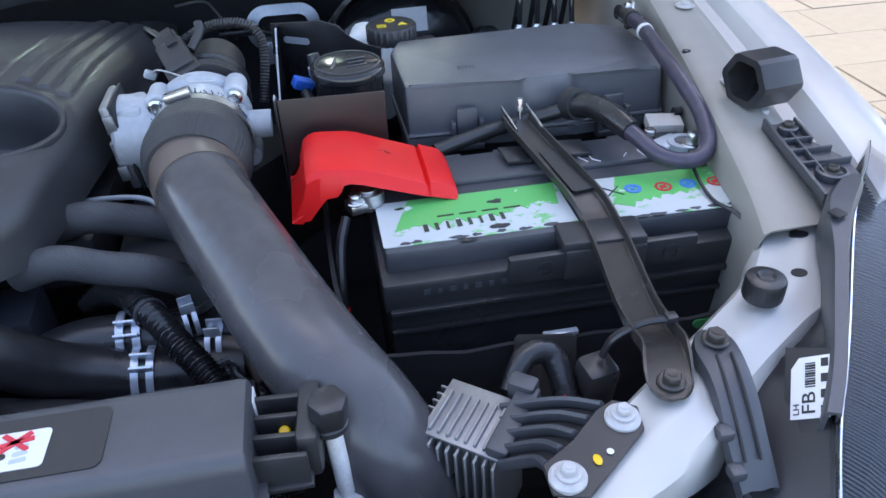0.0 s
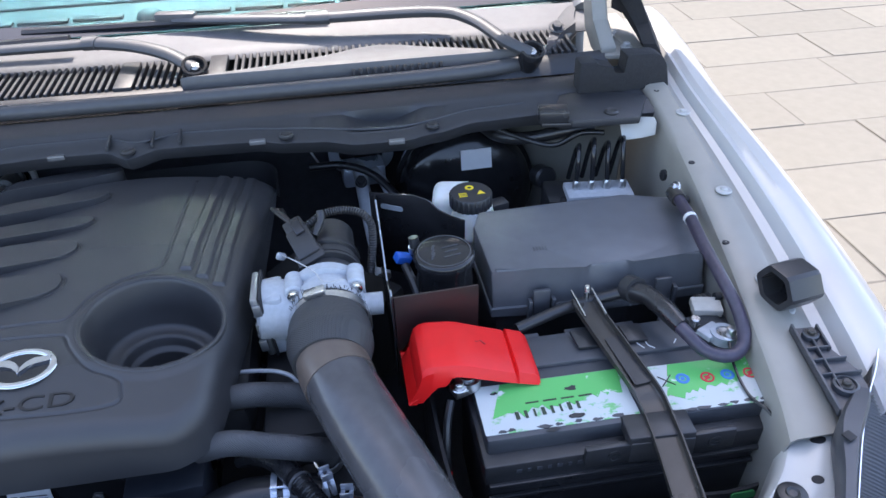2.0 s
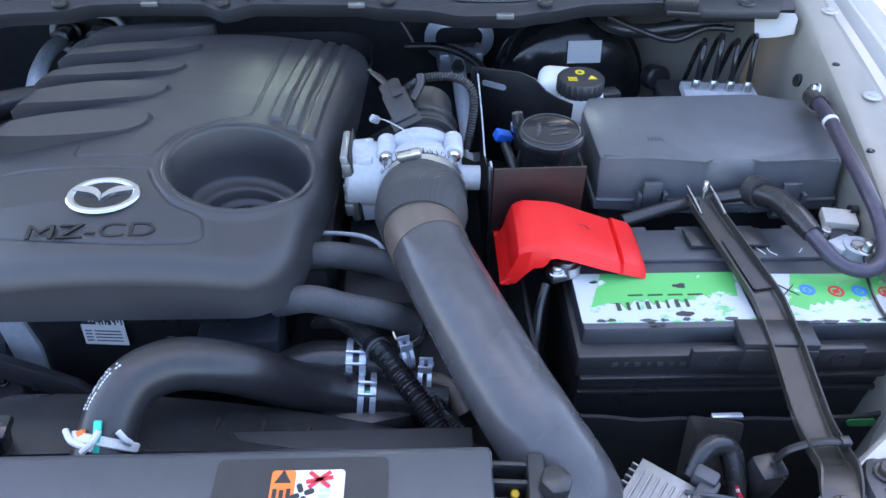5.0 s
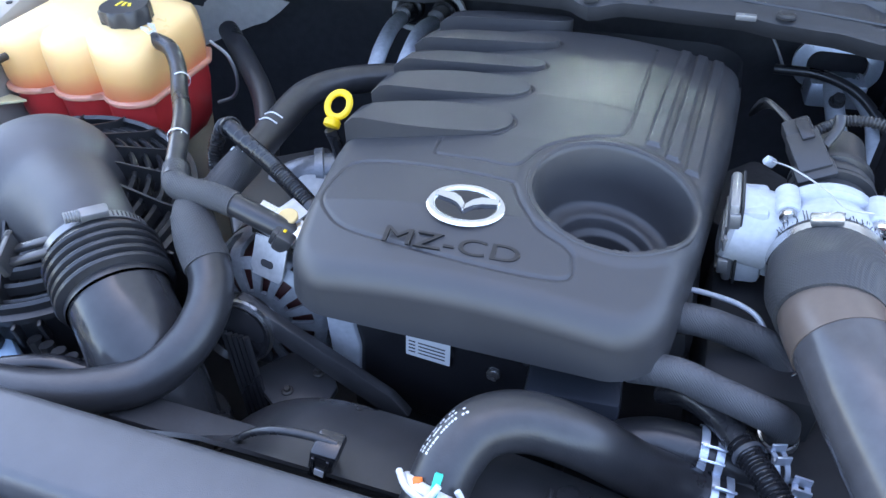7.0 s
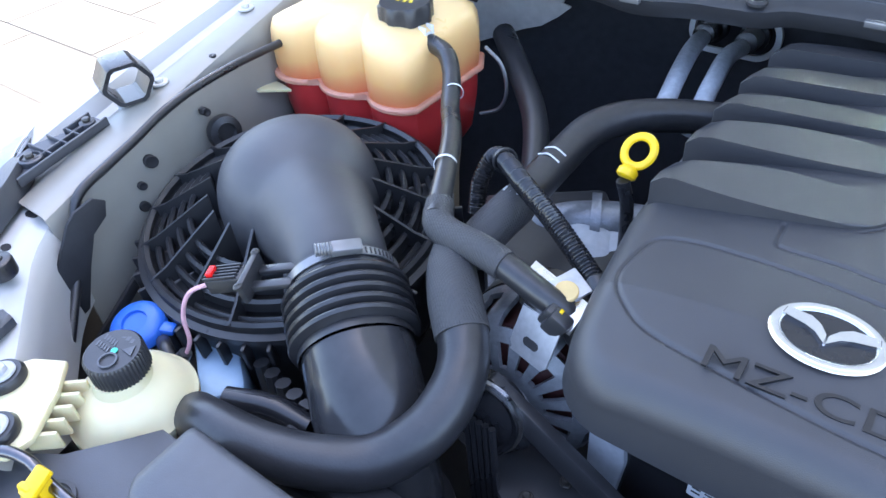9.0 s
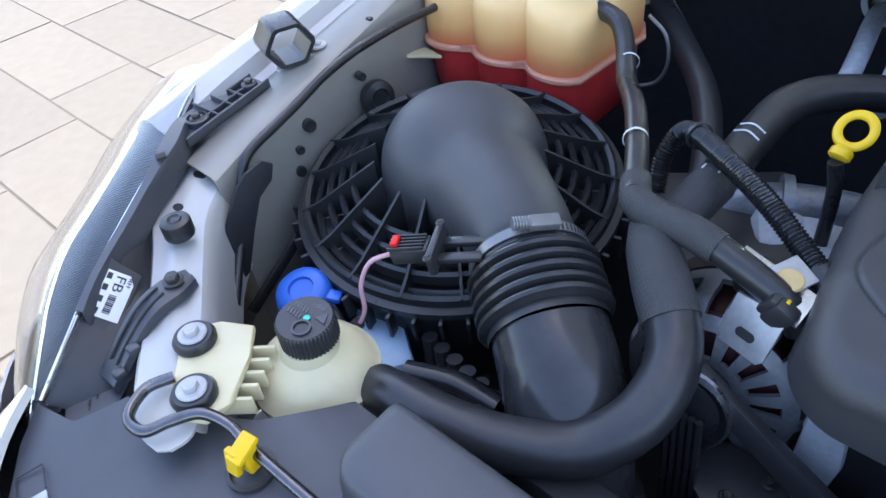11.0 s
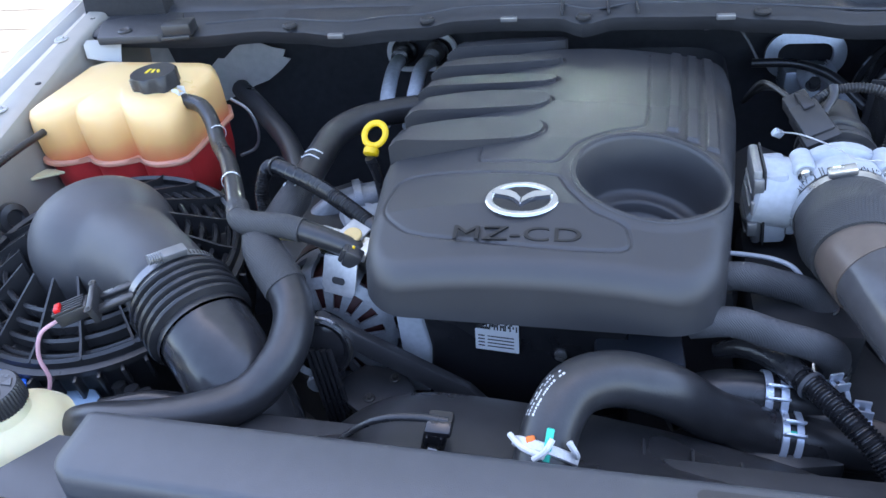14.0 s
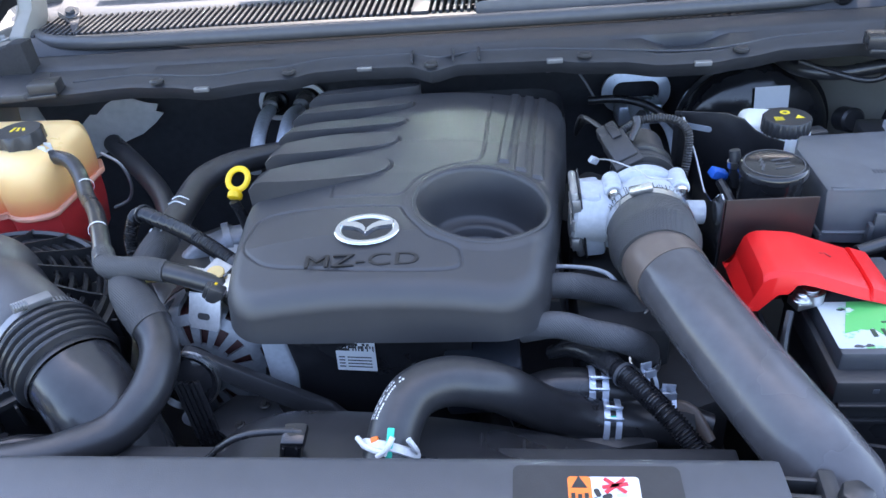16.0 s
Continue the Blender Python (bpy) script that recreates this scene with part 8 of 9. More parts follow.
# ---- air filter side ----
def air_filter():
    a = thing("air_filter", "round black plastic air filter housing with radial fins and a dome", "air filter", (-0.565, 0.265, 0.9))
    c = V(-0.566, 0.262, 1.030)
    ax = V(0.04, -0.10, 1).normalized()
    R = frame_of(ax)
    big = 1.06
    part("base", lathe(B(), [(0, -0.16), (0.13, -0.16), (0.15, -0.10), (0.156, -0.05), (0.158, -0.012), (0.164, -0.008), (0.164, 0.0), (0.150, 0.004), (0.146, -0.006), (0, -0.006)], c, tuple(ax), 72, (big, big)), M_PLASTIC, a)
    for k in range(4):
        r0 = 0.142 - 0.0135 * k
        z0 = 0.004 + 0.009 * k
        part("ring", lathe(B(), [(r0 - 0.0035, z0 - 0.012), (r0 - 0.003, z0), (r0, z0 + 0.003), (r0 + 0.003, z0), (r0 + 0.0035, z0 - 0.012)], c, tuple(ax), 72, (big, big)), M_PLASTIC, a)
    part("outer_ring", lathe(B(), [(0.150, -0.004), (0.149, 0.010), (0.153, 0.013), (0.1565, 0.010), (0.158, -0.004)], c, tuple(ax), 72, (big, big)), M_PLASTIC, a)
    m0 = Matrix.Translation(c) @ R
    fin = [(0.078, -0.004), (0.156, -0.004), (0.157, 0.012), (0.138, 0.018), (0.082, 0.052), (0.076, 0.056)]
    bm = prism(B(), fin, -0.0014, 0.0014, pose(0, 0, 0, 90, 0, 0), 0.0005, 1)
    me = finish(bm, "fin")
    me.materials.append(M_PLASTIC)
    for k in range(18):
        o = new("fin", me)
        o.parent = a
        o.matrix_parent_inverse = Matrix.Translation(-a.location)
        o.matrix_basis = m0 @ pose(0, 0, 0, 0, 0, 20 * k + 7) @ Matrix.Diagonal((big, 1, 1, 1))
    dome = V(-0.560, 0.268, 1.075)
    bm = lathe(B(), [(0, -0.06), (0.088, -0.06), (0.0875, -0.012), (0.084, 0.006), (0.076, 0.024), (0.064, 0.038), (0.048, 0.048), (0.028, 0.0545), (0, 0.057)], dome, (0.05, -0.1, 1), 56)
    tube(bm, [(-0.572, 0.28, 1.050), (-0.528, 0.250, 1.058), (-0.482, 0.224, 1.072), (-0.438, 0.197, 1.080), (-0.404, 0.172, 1.077)], [0.076, 0.070, 0.058, 0.0495, 0.0455], 40, 12)
    shell_ = part("dome", bm, M_DOME, a, "smooth matt black dome with its outlet elbow", 80)
    md = shell_.modifiers.new("blend", 'REMESH')
    md.mode, md.voxel_size, md.use_smooth_shade = 'VOXEL', 0.004, True
    md = shell_.modifiers.new("soft", 'SMOOTH')
    md.factor, md.iterations = 0.6, 30
    # snap hooks round the rim
    for k in range(22):
        t = radians(178 + 8.2 * k)
        o = c + (R @ V(0.166 * big * math.cos(t), 0.166 * big * math.sin(t), -0.02).to_3d())
        bm = B()
        box(bm, (0, 0, 0), (0.012, 0.004, 0.03), bev=0.001, m=Matrix.Translation(o) @ R @ pose(0, 0, 0, 0, 0, math.degrees(t)))
        part("rim_tooth", bm, M_PLASTIC, a)
    for k in range(6):
        bm = B()
        tube(bm, [(-0.475 + 0.018 * k, 0.112 - 0.003 * k, 0.985), (-0.47 + 0.018 * k, 0.108 - 0.003 * k, 0.94), (-0.472 + 0.018 * k, 0.11, 0.90)], 0.008, 8)
        part("lower_rib", bm, M_PLASTIC, a)
    b = thing("intake_duct", "black bellows hose with a polished duct leading down", "intake hose", (-0.36, 0.12, 1.0))
    d = V(0.75, -0.61, -0.26).normalized()
    o = V(-0.409, 0.1765, 1.0785)
    prof = [(0.049, 0.0), (0.0495, 0.012), (0.050, 0.016)]
    for k in range(5):
        z = 0.018 + 0.0105 * k
        prof += [(0.0485, z), (0.0555, z + 0.003), (0.0565, z + 0.005), (0.0555, z + 0.0075), (0.0485, z + 0.0105)]
    prof += [(0.0500, 0.073), (0.0500, 0.079)]
    part("bellows", lathe(B(), prof, o, tuple(d), 56), M_RUBBER, b, "ribbed rubber bellows")
    e = o + d * 0.074
    part("duct", tube(B(), [e, e + d * 0.03 + V(0, 0, -0.005), e + d * 0.058 + V(0.002, -0.002, -0.024), e + d * 0.078 + V(0.004, -0.004, -0.06), e + d * 0.085 + V(0.006, -0.006, -0.12)], [0.0475, 0.0475, 0.047, 0.046, 0.045], 44, 8), M_DUCT, b, "shiny scuffed plastic duct")
    q = e + d * 0.082 + V(0.005, -0.005, -0.085)
    part("cuff", lathe(B(), [(0.046, -0.008), (0.054, -0.006), (0.056, 0.004), (0.054, 0.012), (0.046, 0.014)], q, (0.1, -0.12, -1), 40), M_RUBBER, b)
    k = thing("hose_clamp", "bright steel worm-drive clamp on the intake bellows", "hose clamp", (-0.4, 0.16, 1.1))
    part("band", lathe(B(), [(0.0500, -0.0042), (0.0514, -0.0042), (0.0514, 0.0042), (0.0500, 0.0042), (0.0500, -0.0042)], o + d * 0.008, tuple(d), 56), M_SATIN, k)
    nrm = (V(0.12, 0.1, 1) - d * V(0.12, 0.1, 1).dot(d)).normalized()
    sdv = d.cross(nrm)
    mm = Matrix.Translation(o + d * 0.008 + nrm * 0.055) @ Matrix((sdv, d, nrm)).transposed().to_4x4()
    bm = B()
    box(bm, (0, 0, 0), (0.026, 0.012, 0.009), bev=0.002, m=mm)
    tube(bm, [mm @ V(0.012, 0, 0.001), mm @ V(0.026, 0, 0.001)], 0.005, 10, 2, wave=400, depth=0.001)
    part("screw_housing", bm, M_SATIN, k)
    for q in range(9):
        a = 0.25 + 0.085 * q
        v = nrm * math.cos(a) - sdv * math.sin(a)
        part("band_slot", box(B(), (0, 0, 0), (0.0014, 0.006, 0.0008), bev=0, m=Matrix.Translation(o + d * 0.008 + v * 0.0515) @ Matrix((v.cross(d), d, v)).transposed().to_4x4()), M_DARK, k)
    # flow sensor on the elbow
    s = thing("air_flow_sensor", "black air flow sensor with a red locking tab", "sensor", (-0.47, 0.115, 1.09))
    m = Matrix.Translation((-0.462, 0.118, 1.098)) @ frame_pose((-0.055, -0.03, -0.012), (0, 0, 1))
    plug = part("plug", box(B(), (0.018, 0, 0), (0.034, 0.020, 0.015), bev=0.002, m=m), M_PLASTIC, s)
    for j in range(5):
        part("rib", box(B(), (0.02, -0.008 + 0.004 * j, 0.0085), (0.032, 0.0016, 0.003), bev=0.0004, m=m), M_PLASTIC, plug)
    part("flange", box(B(), (-0.004, 0, 0.0), (0.007, 0.045, 0.02), bev=0.002, m=m), M_PLASTIC, s)
    for y in (0.008, -0.012):
        part("prong", box(B(), (-0.025, y, -0.004), (0.04, 0.010, 0.006), bev=0.002, m=m), M_PLASTIC, s)
    part("tab", box(B(), (0.030, 0, 0.010), (0.006, 0.012, 0.006), bev=0.001, m=m), M_RED, s, "red locking tab")
    for y in (-0.022, 0.022):
        part("screw", bolt(B(), m @ V(-0.004, y, 0.008), tuple(m.to_3x3() @ V(0, 0, 1)), 0.0028, 0.0042, 0.002), M_BRKT, s)
    part("wire", tube(B(), [m @ V(0.036, 0, -0.002), (-0.506, 0.085, 1.083), (-0.512, 0.075, 1.06), (-0.508, 0.07, 1.035), (-0.514, 0.062, 1.015)], 0.0021, 8), M_PINKWIRE, s, "pink and white wires")
    part("grommet", tube(B(), [(-0.512, 0.064, 1.022), (-0.518, 0.058, 1.008), (-0.524, 0.052, 0.97)], [0.006, 0.009, 0.007], 10), M_RUBBER, s)


def frame_pose(x, up):
    ex = Vector(x).normalized()
    ey = Vector(up).cross(ex).normalized()
    return Matrix((ex, ey, ex.cross(ey))).transposed().to_4x4()


air_filter()


def coolant_tank():
    t = thing("coolant_tank", "yellowed translucent coolant tank, red fluid in its lower half", "coolant tank", (-0.64, 0.5, 0.98))
    # three lobes along the front, then a straight back
    base_poly = [(-0.528, 0.47), (-0.526, 0.58), (-0.545, 0.61), (-0.74, 0.62), (-0.762, 0.60), (-0.764, 0.47)]
    xs = [-0.764, -0.764 + 0.0787, -0.764 + 2 * 0.0787, -0.528]
    lob = []
    for a0, a1 in zip(xs, xs[1:]):
        for k in range(9):
            f = k / 8
            yy = 0.432 + 0.018 * (1 - math.sin(math.pi * f) ** 0.6) + 0.25 * (a0 + (a1 - a0) * f + 0.65) * 0.1
            lob.append((a0 + (a1 - a0) * (0.02 + 0.96 * f), yy))
    poly = base_poly[1:5] + lob
    bm = B()
    cx, cy = -0.645, 0.52
    rings = []
    for sc, z in ((0.985, 1.072), (1.0, 1.085), (1.0, 1.118), (0.985, 1.133), (0.95, 1.143), (0.85, 1.150), (0.6, 1.155), (0.3, 1.157)):
        rings.append([bm.verts.new((cx + (x - cx) * sc, cy + (y - cy) * sc, z)) for x, y in poly])
    for q, w in zip(rings, rings[1:]):
        for k in range(len(q)):
            bm.faces.new((q[k], q[(k + 1) % len(q)], w[(k + 1) % len(q)], w[k]))
    bm.faces.new(rings[-1])
    part("upper_shell", bm, M_TANK, t, "yellowed lobed upper shell", sharp=60)
    bm = B()
    prism(bm, [(cx + (x - cx) * 1.035, cy + (y - cy) * 1.05) for x, y in poly], 1.066, 1.074, None, 0.002, 1)
    part("weld_flange", bm, M_SEAM, t, "pinkish weld flange")
    bm = B()
    rings = []
    for sc, z in ((0.97, 1.067), (0.96, 1.03), (0.9, 0.985), (0.8, 0.965)):
        rings.append([bm.verts.new((cx + (x - cx) * sc, cy + (y - cy) * sc, z)) for x, y in poly])
    for q, w in zip(rings, rings[1:]):
        for k in range(len(q)):
            bm.faces.new((q[k], q[(k + 1) % len(q)], w[(k + 1) % len(q)], w[k]))
    bm.faces.new(rings[-1])
    part("lower_shell", bm, M_TANKLOW, t, "red lower shell")
    cap = part("cap", knurl(B(), 0.034, 0.022, (-0.583, 0.512, 1.152), (0, 0, 1), 8, 0.003, 0.003), M_PLASTIC, t, "eight-lobed black screw cap")
    bm = B()
    for k in range(3):
        box(bm, (-0.59 + 0.008 * k, 0.513, 1.1744), (0.004, 0.014 - 0.002 * k, 0.0006), (0, 0, 15 * k), 0)
    part("symbol", bm, M_YPRINT, cap)
    part("neck", lathe(B(), disc(0.028, 0.012), (-0.583, 0.512, 1.146), seg=32), M_TANK, t)
    part("spigot", tube(B(), [(-0.565, 0.505, 1.132), (-0.545, 0.500, 1.134), (-0.535, 0.498, 1.134)], 0.0085, 14), M_TANK, t)
    bm = B()
    sheet(bm, [[(-0.78, 0.42, 1.06), (-0.77, 0.40, 1.065), (-0.75, 0.395, 1.065)], [(-0.78, 0.44, 1.055), (-0.74, 0.43, 1.06), (-0.72, 0.425, 1.06)]], 0.003)
    part("mount_tab", bm, M_CREAM, t)
    part("overflow_loop", tube(B(), [(-0.53, 0.60, 1.09), (-0.505, 0.60, 1.07), (-0.498, 0.60, 1.035), (-0.51, 0.60, 1.005), (-0.535, 0.59, 0.995)], 0.0026, 8), M_GREYMET, t, "thin grey overflow line")


coolant_tank()
nudge(bpy.data.objects["coolant_tank"], -0.013, 0, 0)


def small_hoses():
    h = thing("tank_hose", "thin black coolant hose from the tank into a braided junction", "hose", (-0.45, 0.4, 1.1))
    part("hose", tube(B(), [(-0.566, 0.503, 1.134), (-0.543, 0.496, 1.136), (-0.516, 0.484, 1.134), (-0.494, 0.462, 1.122), (-0.466, 0.42, 1.112), (-0.427, 0.37, 1.118), (-0.401, 0.33, 1.122), (-0.377, 0.29, 1.125), (-0.352, 0.245, 1.124)], 0.0105, 18, 10), M_RUBBER, h)
    spring_clamp(h, "clamp", (-0.557, 0.5005, 1.1345), (1, -0.2, 0), 0.0112, 0.012, M_PRINT, (0, 0, 1), "white and blue spring clamp")
    part("sleeve", tube(B(), [(-0.362, 0.264, 1.124), (-0.349, 0.244, 1.12), (-0.328, 0.236, 1.12), (-0.295, 0.23, 1.124), (-0.27, 0.227, 1.121)], [0.0125, 0.014, 0.014, 0.0135, 0.013], 18), M_SLEEVE, h, "braided sleeve round the junction")
    part("branch", tube(B(), [(-0.275, 0.228, 1.122), (-0.245, 0.224, 1.115), (-0.212, 0.226, 1.097), (-0.20, 0.226, 1.08)], 0.0115, 16), M_RUBBER, h)
    bm = B()
    box(bm, (-0.220, 0.226, 1.102), (0.014, 0.034, 0.02), (0, 30, 0), 0.003)
    box(bm, (-0.213, 0.212, 1.100), (0.018, 0.014, 0.022), (0, 30, 0), 0.003)
    part("clip", bm, M_PLASTIC, h)
    part("mark", box(B(), (-0.211, 0.215, 1.1115), (0.003, 0.004, 0.002), (0, 30, 0), 0.0005), M_YELLOW, h)
    bm = B()
    bm2 = B()
    lathe(bm, [(0.0108, -0.0015), (0.0114, -0.0015), (0.0114, 0.0015), (0.0108, 0.0015)], (-0.392, 0.313, 1.1245), (0.45, -0.75, 0.1), 18)
    lathe(bm2, [(0.0108, -0.001), (0.0114, -0.001), (0.0114, 0.001), (0.0108, 0.001)], (-0.478, 0.443, 1.116), (0.5, -0.7, -0.05), 18)
    part("ring_mark", bm, M_PRINT, h)
    part("ring_mark", bm2, M_PRINT, h)
    g = thing("heater_return_hose", "thick black coolant hose sweeping round the intake duct", "hose", (-0.3, 0.1, 1.05))
    part("sleeve", tube(B(), [(-0.335, 0.242, 1.10), (-0.315, 0.215, 1.102), (-0.293, 0.19, 1.098), (-0.274, 0.172, 1.088)], [0.016, 0.021, 0.0225, 0.0225], 22), M_SLEEVE, g, "braided sleeve on the hose")
    part("hose", tube(B(), [(-0.280, 0.18, 1.093), (-0.262, 0.156, 1.081), (-0.254, 0.13, 1.072), (-0.257, 0.098, 1.06), (-0.278, 0.066, 1.046), (-0.315, 0.04, 1.045), (-0.36, 0.024, 1.045), (-0.41, 0.018, 1.042), (-0.44, 0.02, 1.03)], 0.0205, 26, 12), M_RUBBER, g)
    part("return_pipe", tube(B(), [(-0.36, 0.072, 1.015), (-0.40, 0.066, 1.02), (-0.44, 0.05, 1.02)], 0.0115, 14), M_GLOSS, g, "black plastic return pipe")
    u = thing("upper_coolant_hose", "black heater hose with white print crossing behind the engine", "hose", (-0.3, 0.45, 1.1))
    part("hose", tube(B(), [(-0.12, 0.61, 1.066), (-0.17, 0.60, 1.078), (-0.235, 0.57, 1.09), (-0.289, 0.52, 1.102), (-0.318, 0.47, 1.105), (-0.322, 0.41, 1.102), (-0.321, 0.36, 1.1), (-0.32, 0.32, 1.1), (-0.322, 0.29, 1.098)], 0.0182, 22, 10), M_RUBBER, u)
    part("hose_end", tube(B(), [(-0.32, 0.325, 1.1), (-0.322, 0.295, 1.098), (-0.325, 0.268, 1.092)], 0.0195, 22, 6), M_SLEEVE, u)
    for y, x in ((0.398, -0.322), (0.385, -0.322), (0.335, -0.3205)):
        part("print_line", tube(B(), [(x - 0.012, y, 1.1158), (x, y - 0.001, 1.1203), (x + 0.012, y - 0.002, 1.1153)], 0.0010, 5, 6), M_PRINT, u)
    for k in range(3):
        x0 = -0.322 + 0.007 * (k - 1)
        part("print_dot", tube(B(), [(x0, 0.322, 1.1178), (x0, 0.316, 1.1178)], 0.0012, 5, 2), M_PRINT, u)
    l = thing("alternator_loom", "black corrugated wiring conduit arching over the alternator", "wiring loom", (-0.28, 0.3, 1.1))
    part("tape_end", tube(B(), [(-0.208, 0.262, 1.108), (-0.190, 0.25, 1.100)], [0.0112, 0.0108], 14, 3), M_TAPE, l, "taped end")
    part("tie", lathe(B(), [(0.0112, -0.002), (0.0125, -0.002), (0.0125, 0.002), (0.0112, 0.002)], (-0.352, 0.354, 1.120), (0.8, -0.6, 0.2), 16), M_PLASTIC, l)
    part("conduit", tube(B(), [(-0.382, 0.345, 1.05), (-0.386, 0.36, 1.08), (-0.377, 0.372, 1.105), (-0.352, 0.354, 1.120), (-0.31, 0.318, 1.131), (-0.265, 0.292, 1.127), (-0.225, 0.272, 1.113), (-0.195, 0.254, 1.103)], 0.0078, 14, 10, wave=300, depth=0.0018), M_GLOSS, l)
    solid("inner_wheelarch_pipe", tube(B(), [(-0.58, 0.70, 1.06), (-0.50, 0.62, 1.05), (-0.43, 0.54, 1.04), (-0.38, 0.45, 1.02), (-0.36, 0.38, 0.98)], [0.016, 0.016, 0.016, 0.016, 0.016], 18), M_PLASTIC, "grey-black moulded pipe along the bulkhead", "pipe")
    d = thing("dipstick", "yellow plastic ring handle of the oil dipstick", "dipstick", (-0.238, 0.40, 1.09))
    bm = B()
    m = plane_pose((-0.243, 0.410, 1.135), (-0.222, 0.407, 1.135), (-0.243, 0.428, 1.151))
    ring = []
    for k in range(36):
        a = 2 * math.pi * k / 36
        ring.append([bm.verts.new(m @ V((0.0138 + 0.0040 * math.cos(b)) * math.cos(a), (0.0138 + 0.0040 * math.cos(b)) * math.sin(a) * 1.05, 0.0032 * math.sin(b))) for b in [2 * math.pi * j / 10 for j in range(10)]])
    for k in range(36):
        for j in range(10):
            bm.faces.new((ring[k][j], ring[k][(j + 1) % 10], ring[(k + 1) % 36][(j + 1) % 10], ring[(k + 1) % 36][j]))
    part("ring", bm, M_YELLOW, d)
    part("collar", lathe(B(), [(0, 0), (0.006, 0), (0.0095, -0.004), (0.0095, -0.010), (0.007, -0.012), (0, -0.012)], m @ V(0, -0.0155, 0), tuple(m.to_3x3() @ V(0, 1, 0)), 20), M_YELLOW, d)
    part("tube", tube(B(), [m @ V(0, -0.03, 0), (-0.24, 0.39, 1.08), (-0.236, 0.385, 1.0)], 0.0065, 10), M_RUBBER, d)
    c = thing("air_conditioning_pipes", "two foil-wrapped pipes entering an oval bulkhead plate", "pipes", (-0.28, 0.9, 1.05))
    part("pipe", tube(B(), [(-0.338, 0.885, 1.04), (-0.326, 0.80, 1.056), (-0.312, 0.72, 1.058), (-0.307, 0.68, 1.046), (-0.305, 0.645, 1.03)], 0.012, 18), M_FOIL, c, "crinkled foil-wrapped pipe")
    part("pipe", tube(B(), [(-0.278, 0.885, 1.036), (-0.277, 0.80, 1.056), (-0.268, 0.72, 1.054), (-0.264, 0.68, 1.042), (-0.262, 0.645, 1.026)], 0.012, 18), M_FOIL, c, "crinkled foil-wrapped pipe")
    for x in (-0.338, -0.278):
        part("union", lathe(B(), [(0, 0), (0.018, 0), (0.021, 0.012), (0.021, 0.03), (0.016, 0.032), (0.0155, 0.075), (0, 0.08)], (x, 0.935, 1.034), (0.05, -1, 0.2), 22), M_PLASTIC, c)
    bm = B()
    outer, inner_ = rounded(0.135, 0.07, 0.034, 8), rounded(0.118, 0.054, 0.026, 8)
    rr = [[bm.verts.new(pose(-0.308, 0.925, 1.034, 82, 0, 0) @ V(x, y, z)) for x, y in o] for o, z in ((outer, 0), (outer, 0.008), (inner_, 0.008), (inner_, 0))]
    for q, w in zip(rr, rr[1:] + rr[:1]):
        for k in range(len(q)):
            bm.faces.new((q[k], q[(k + 1) % len(q)], w[(k + 1) % len(q)], w[k]))
    part("white_gasket", bm, M_WHITE, c, "white oval gasket")


small_hoses()
nudge(bpy.data.objects["air_conditioning_pipes"], -0.014, 0, -0.006)


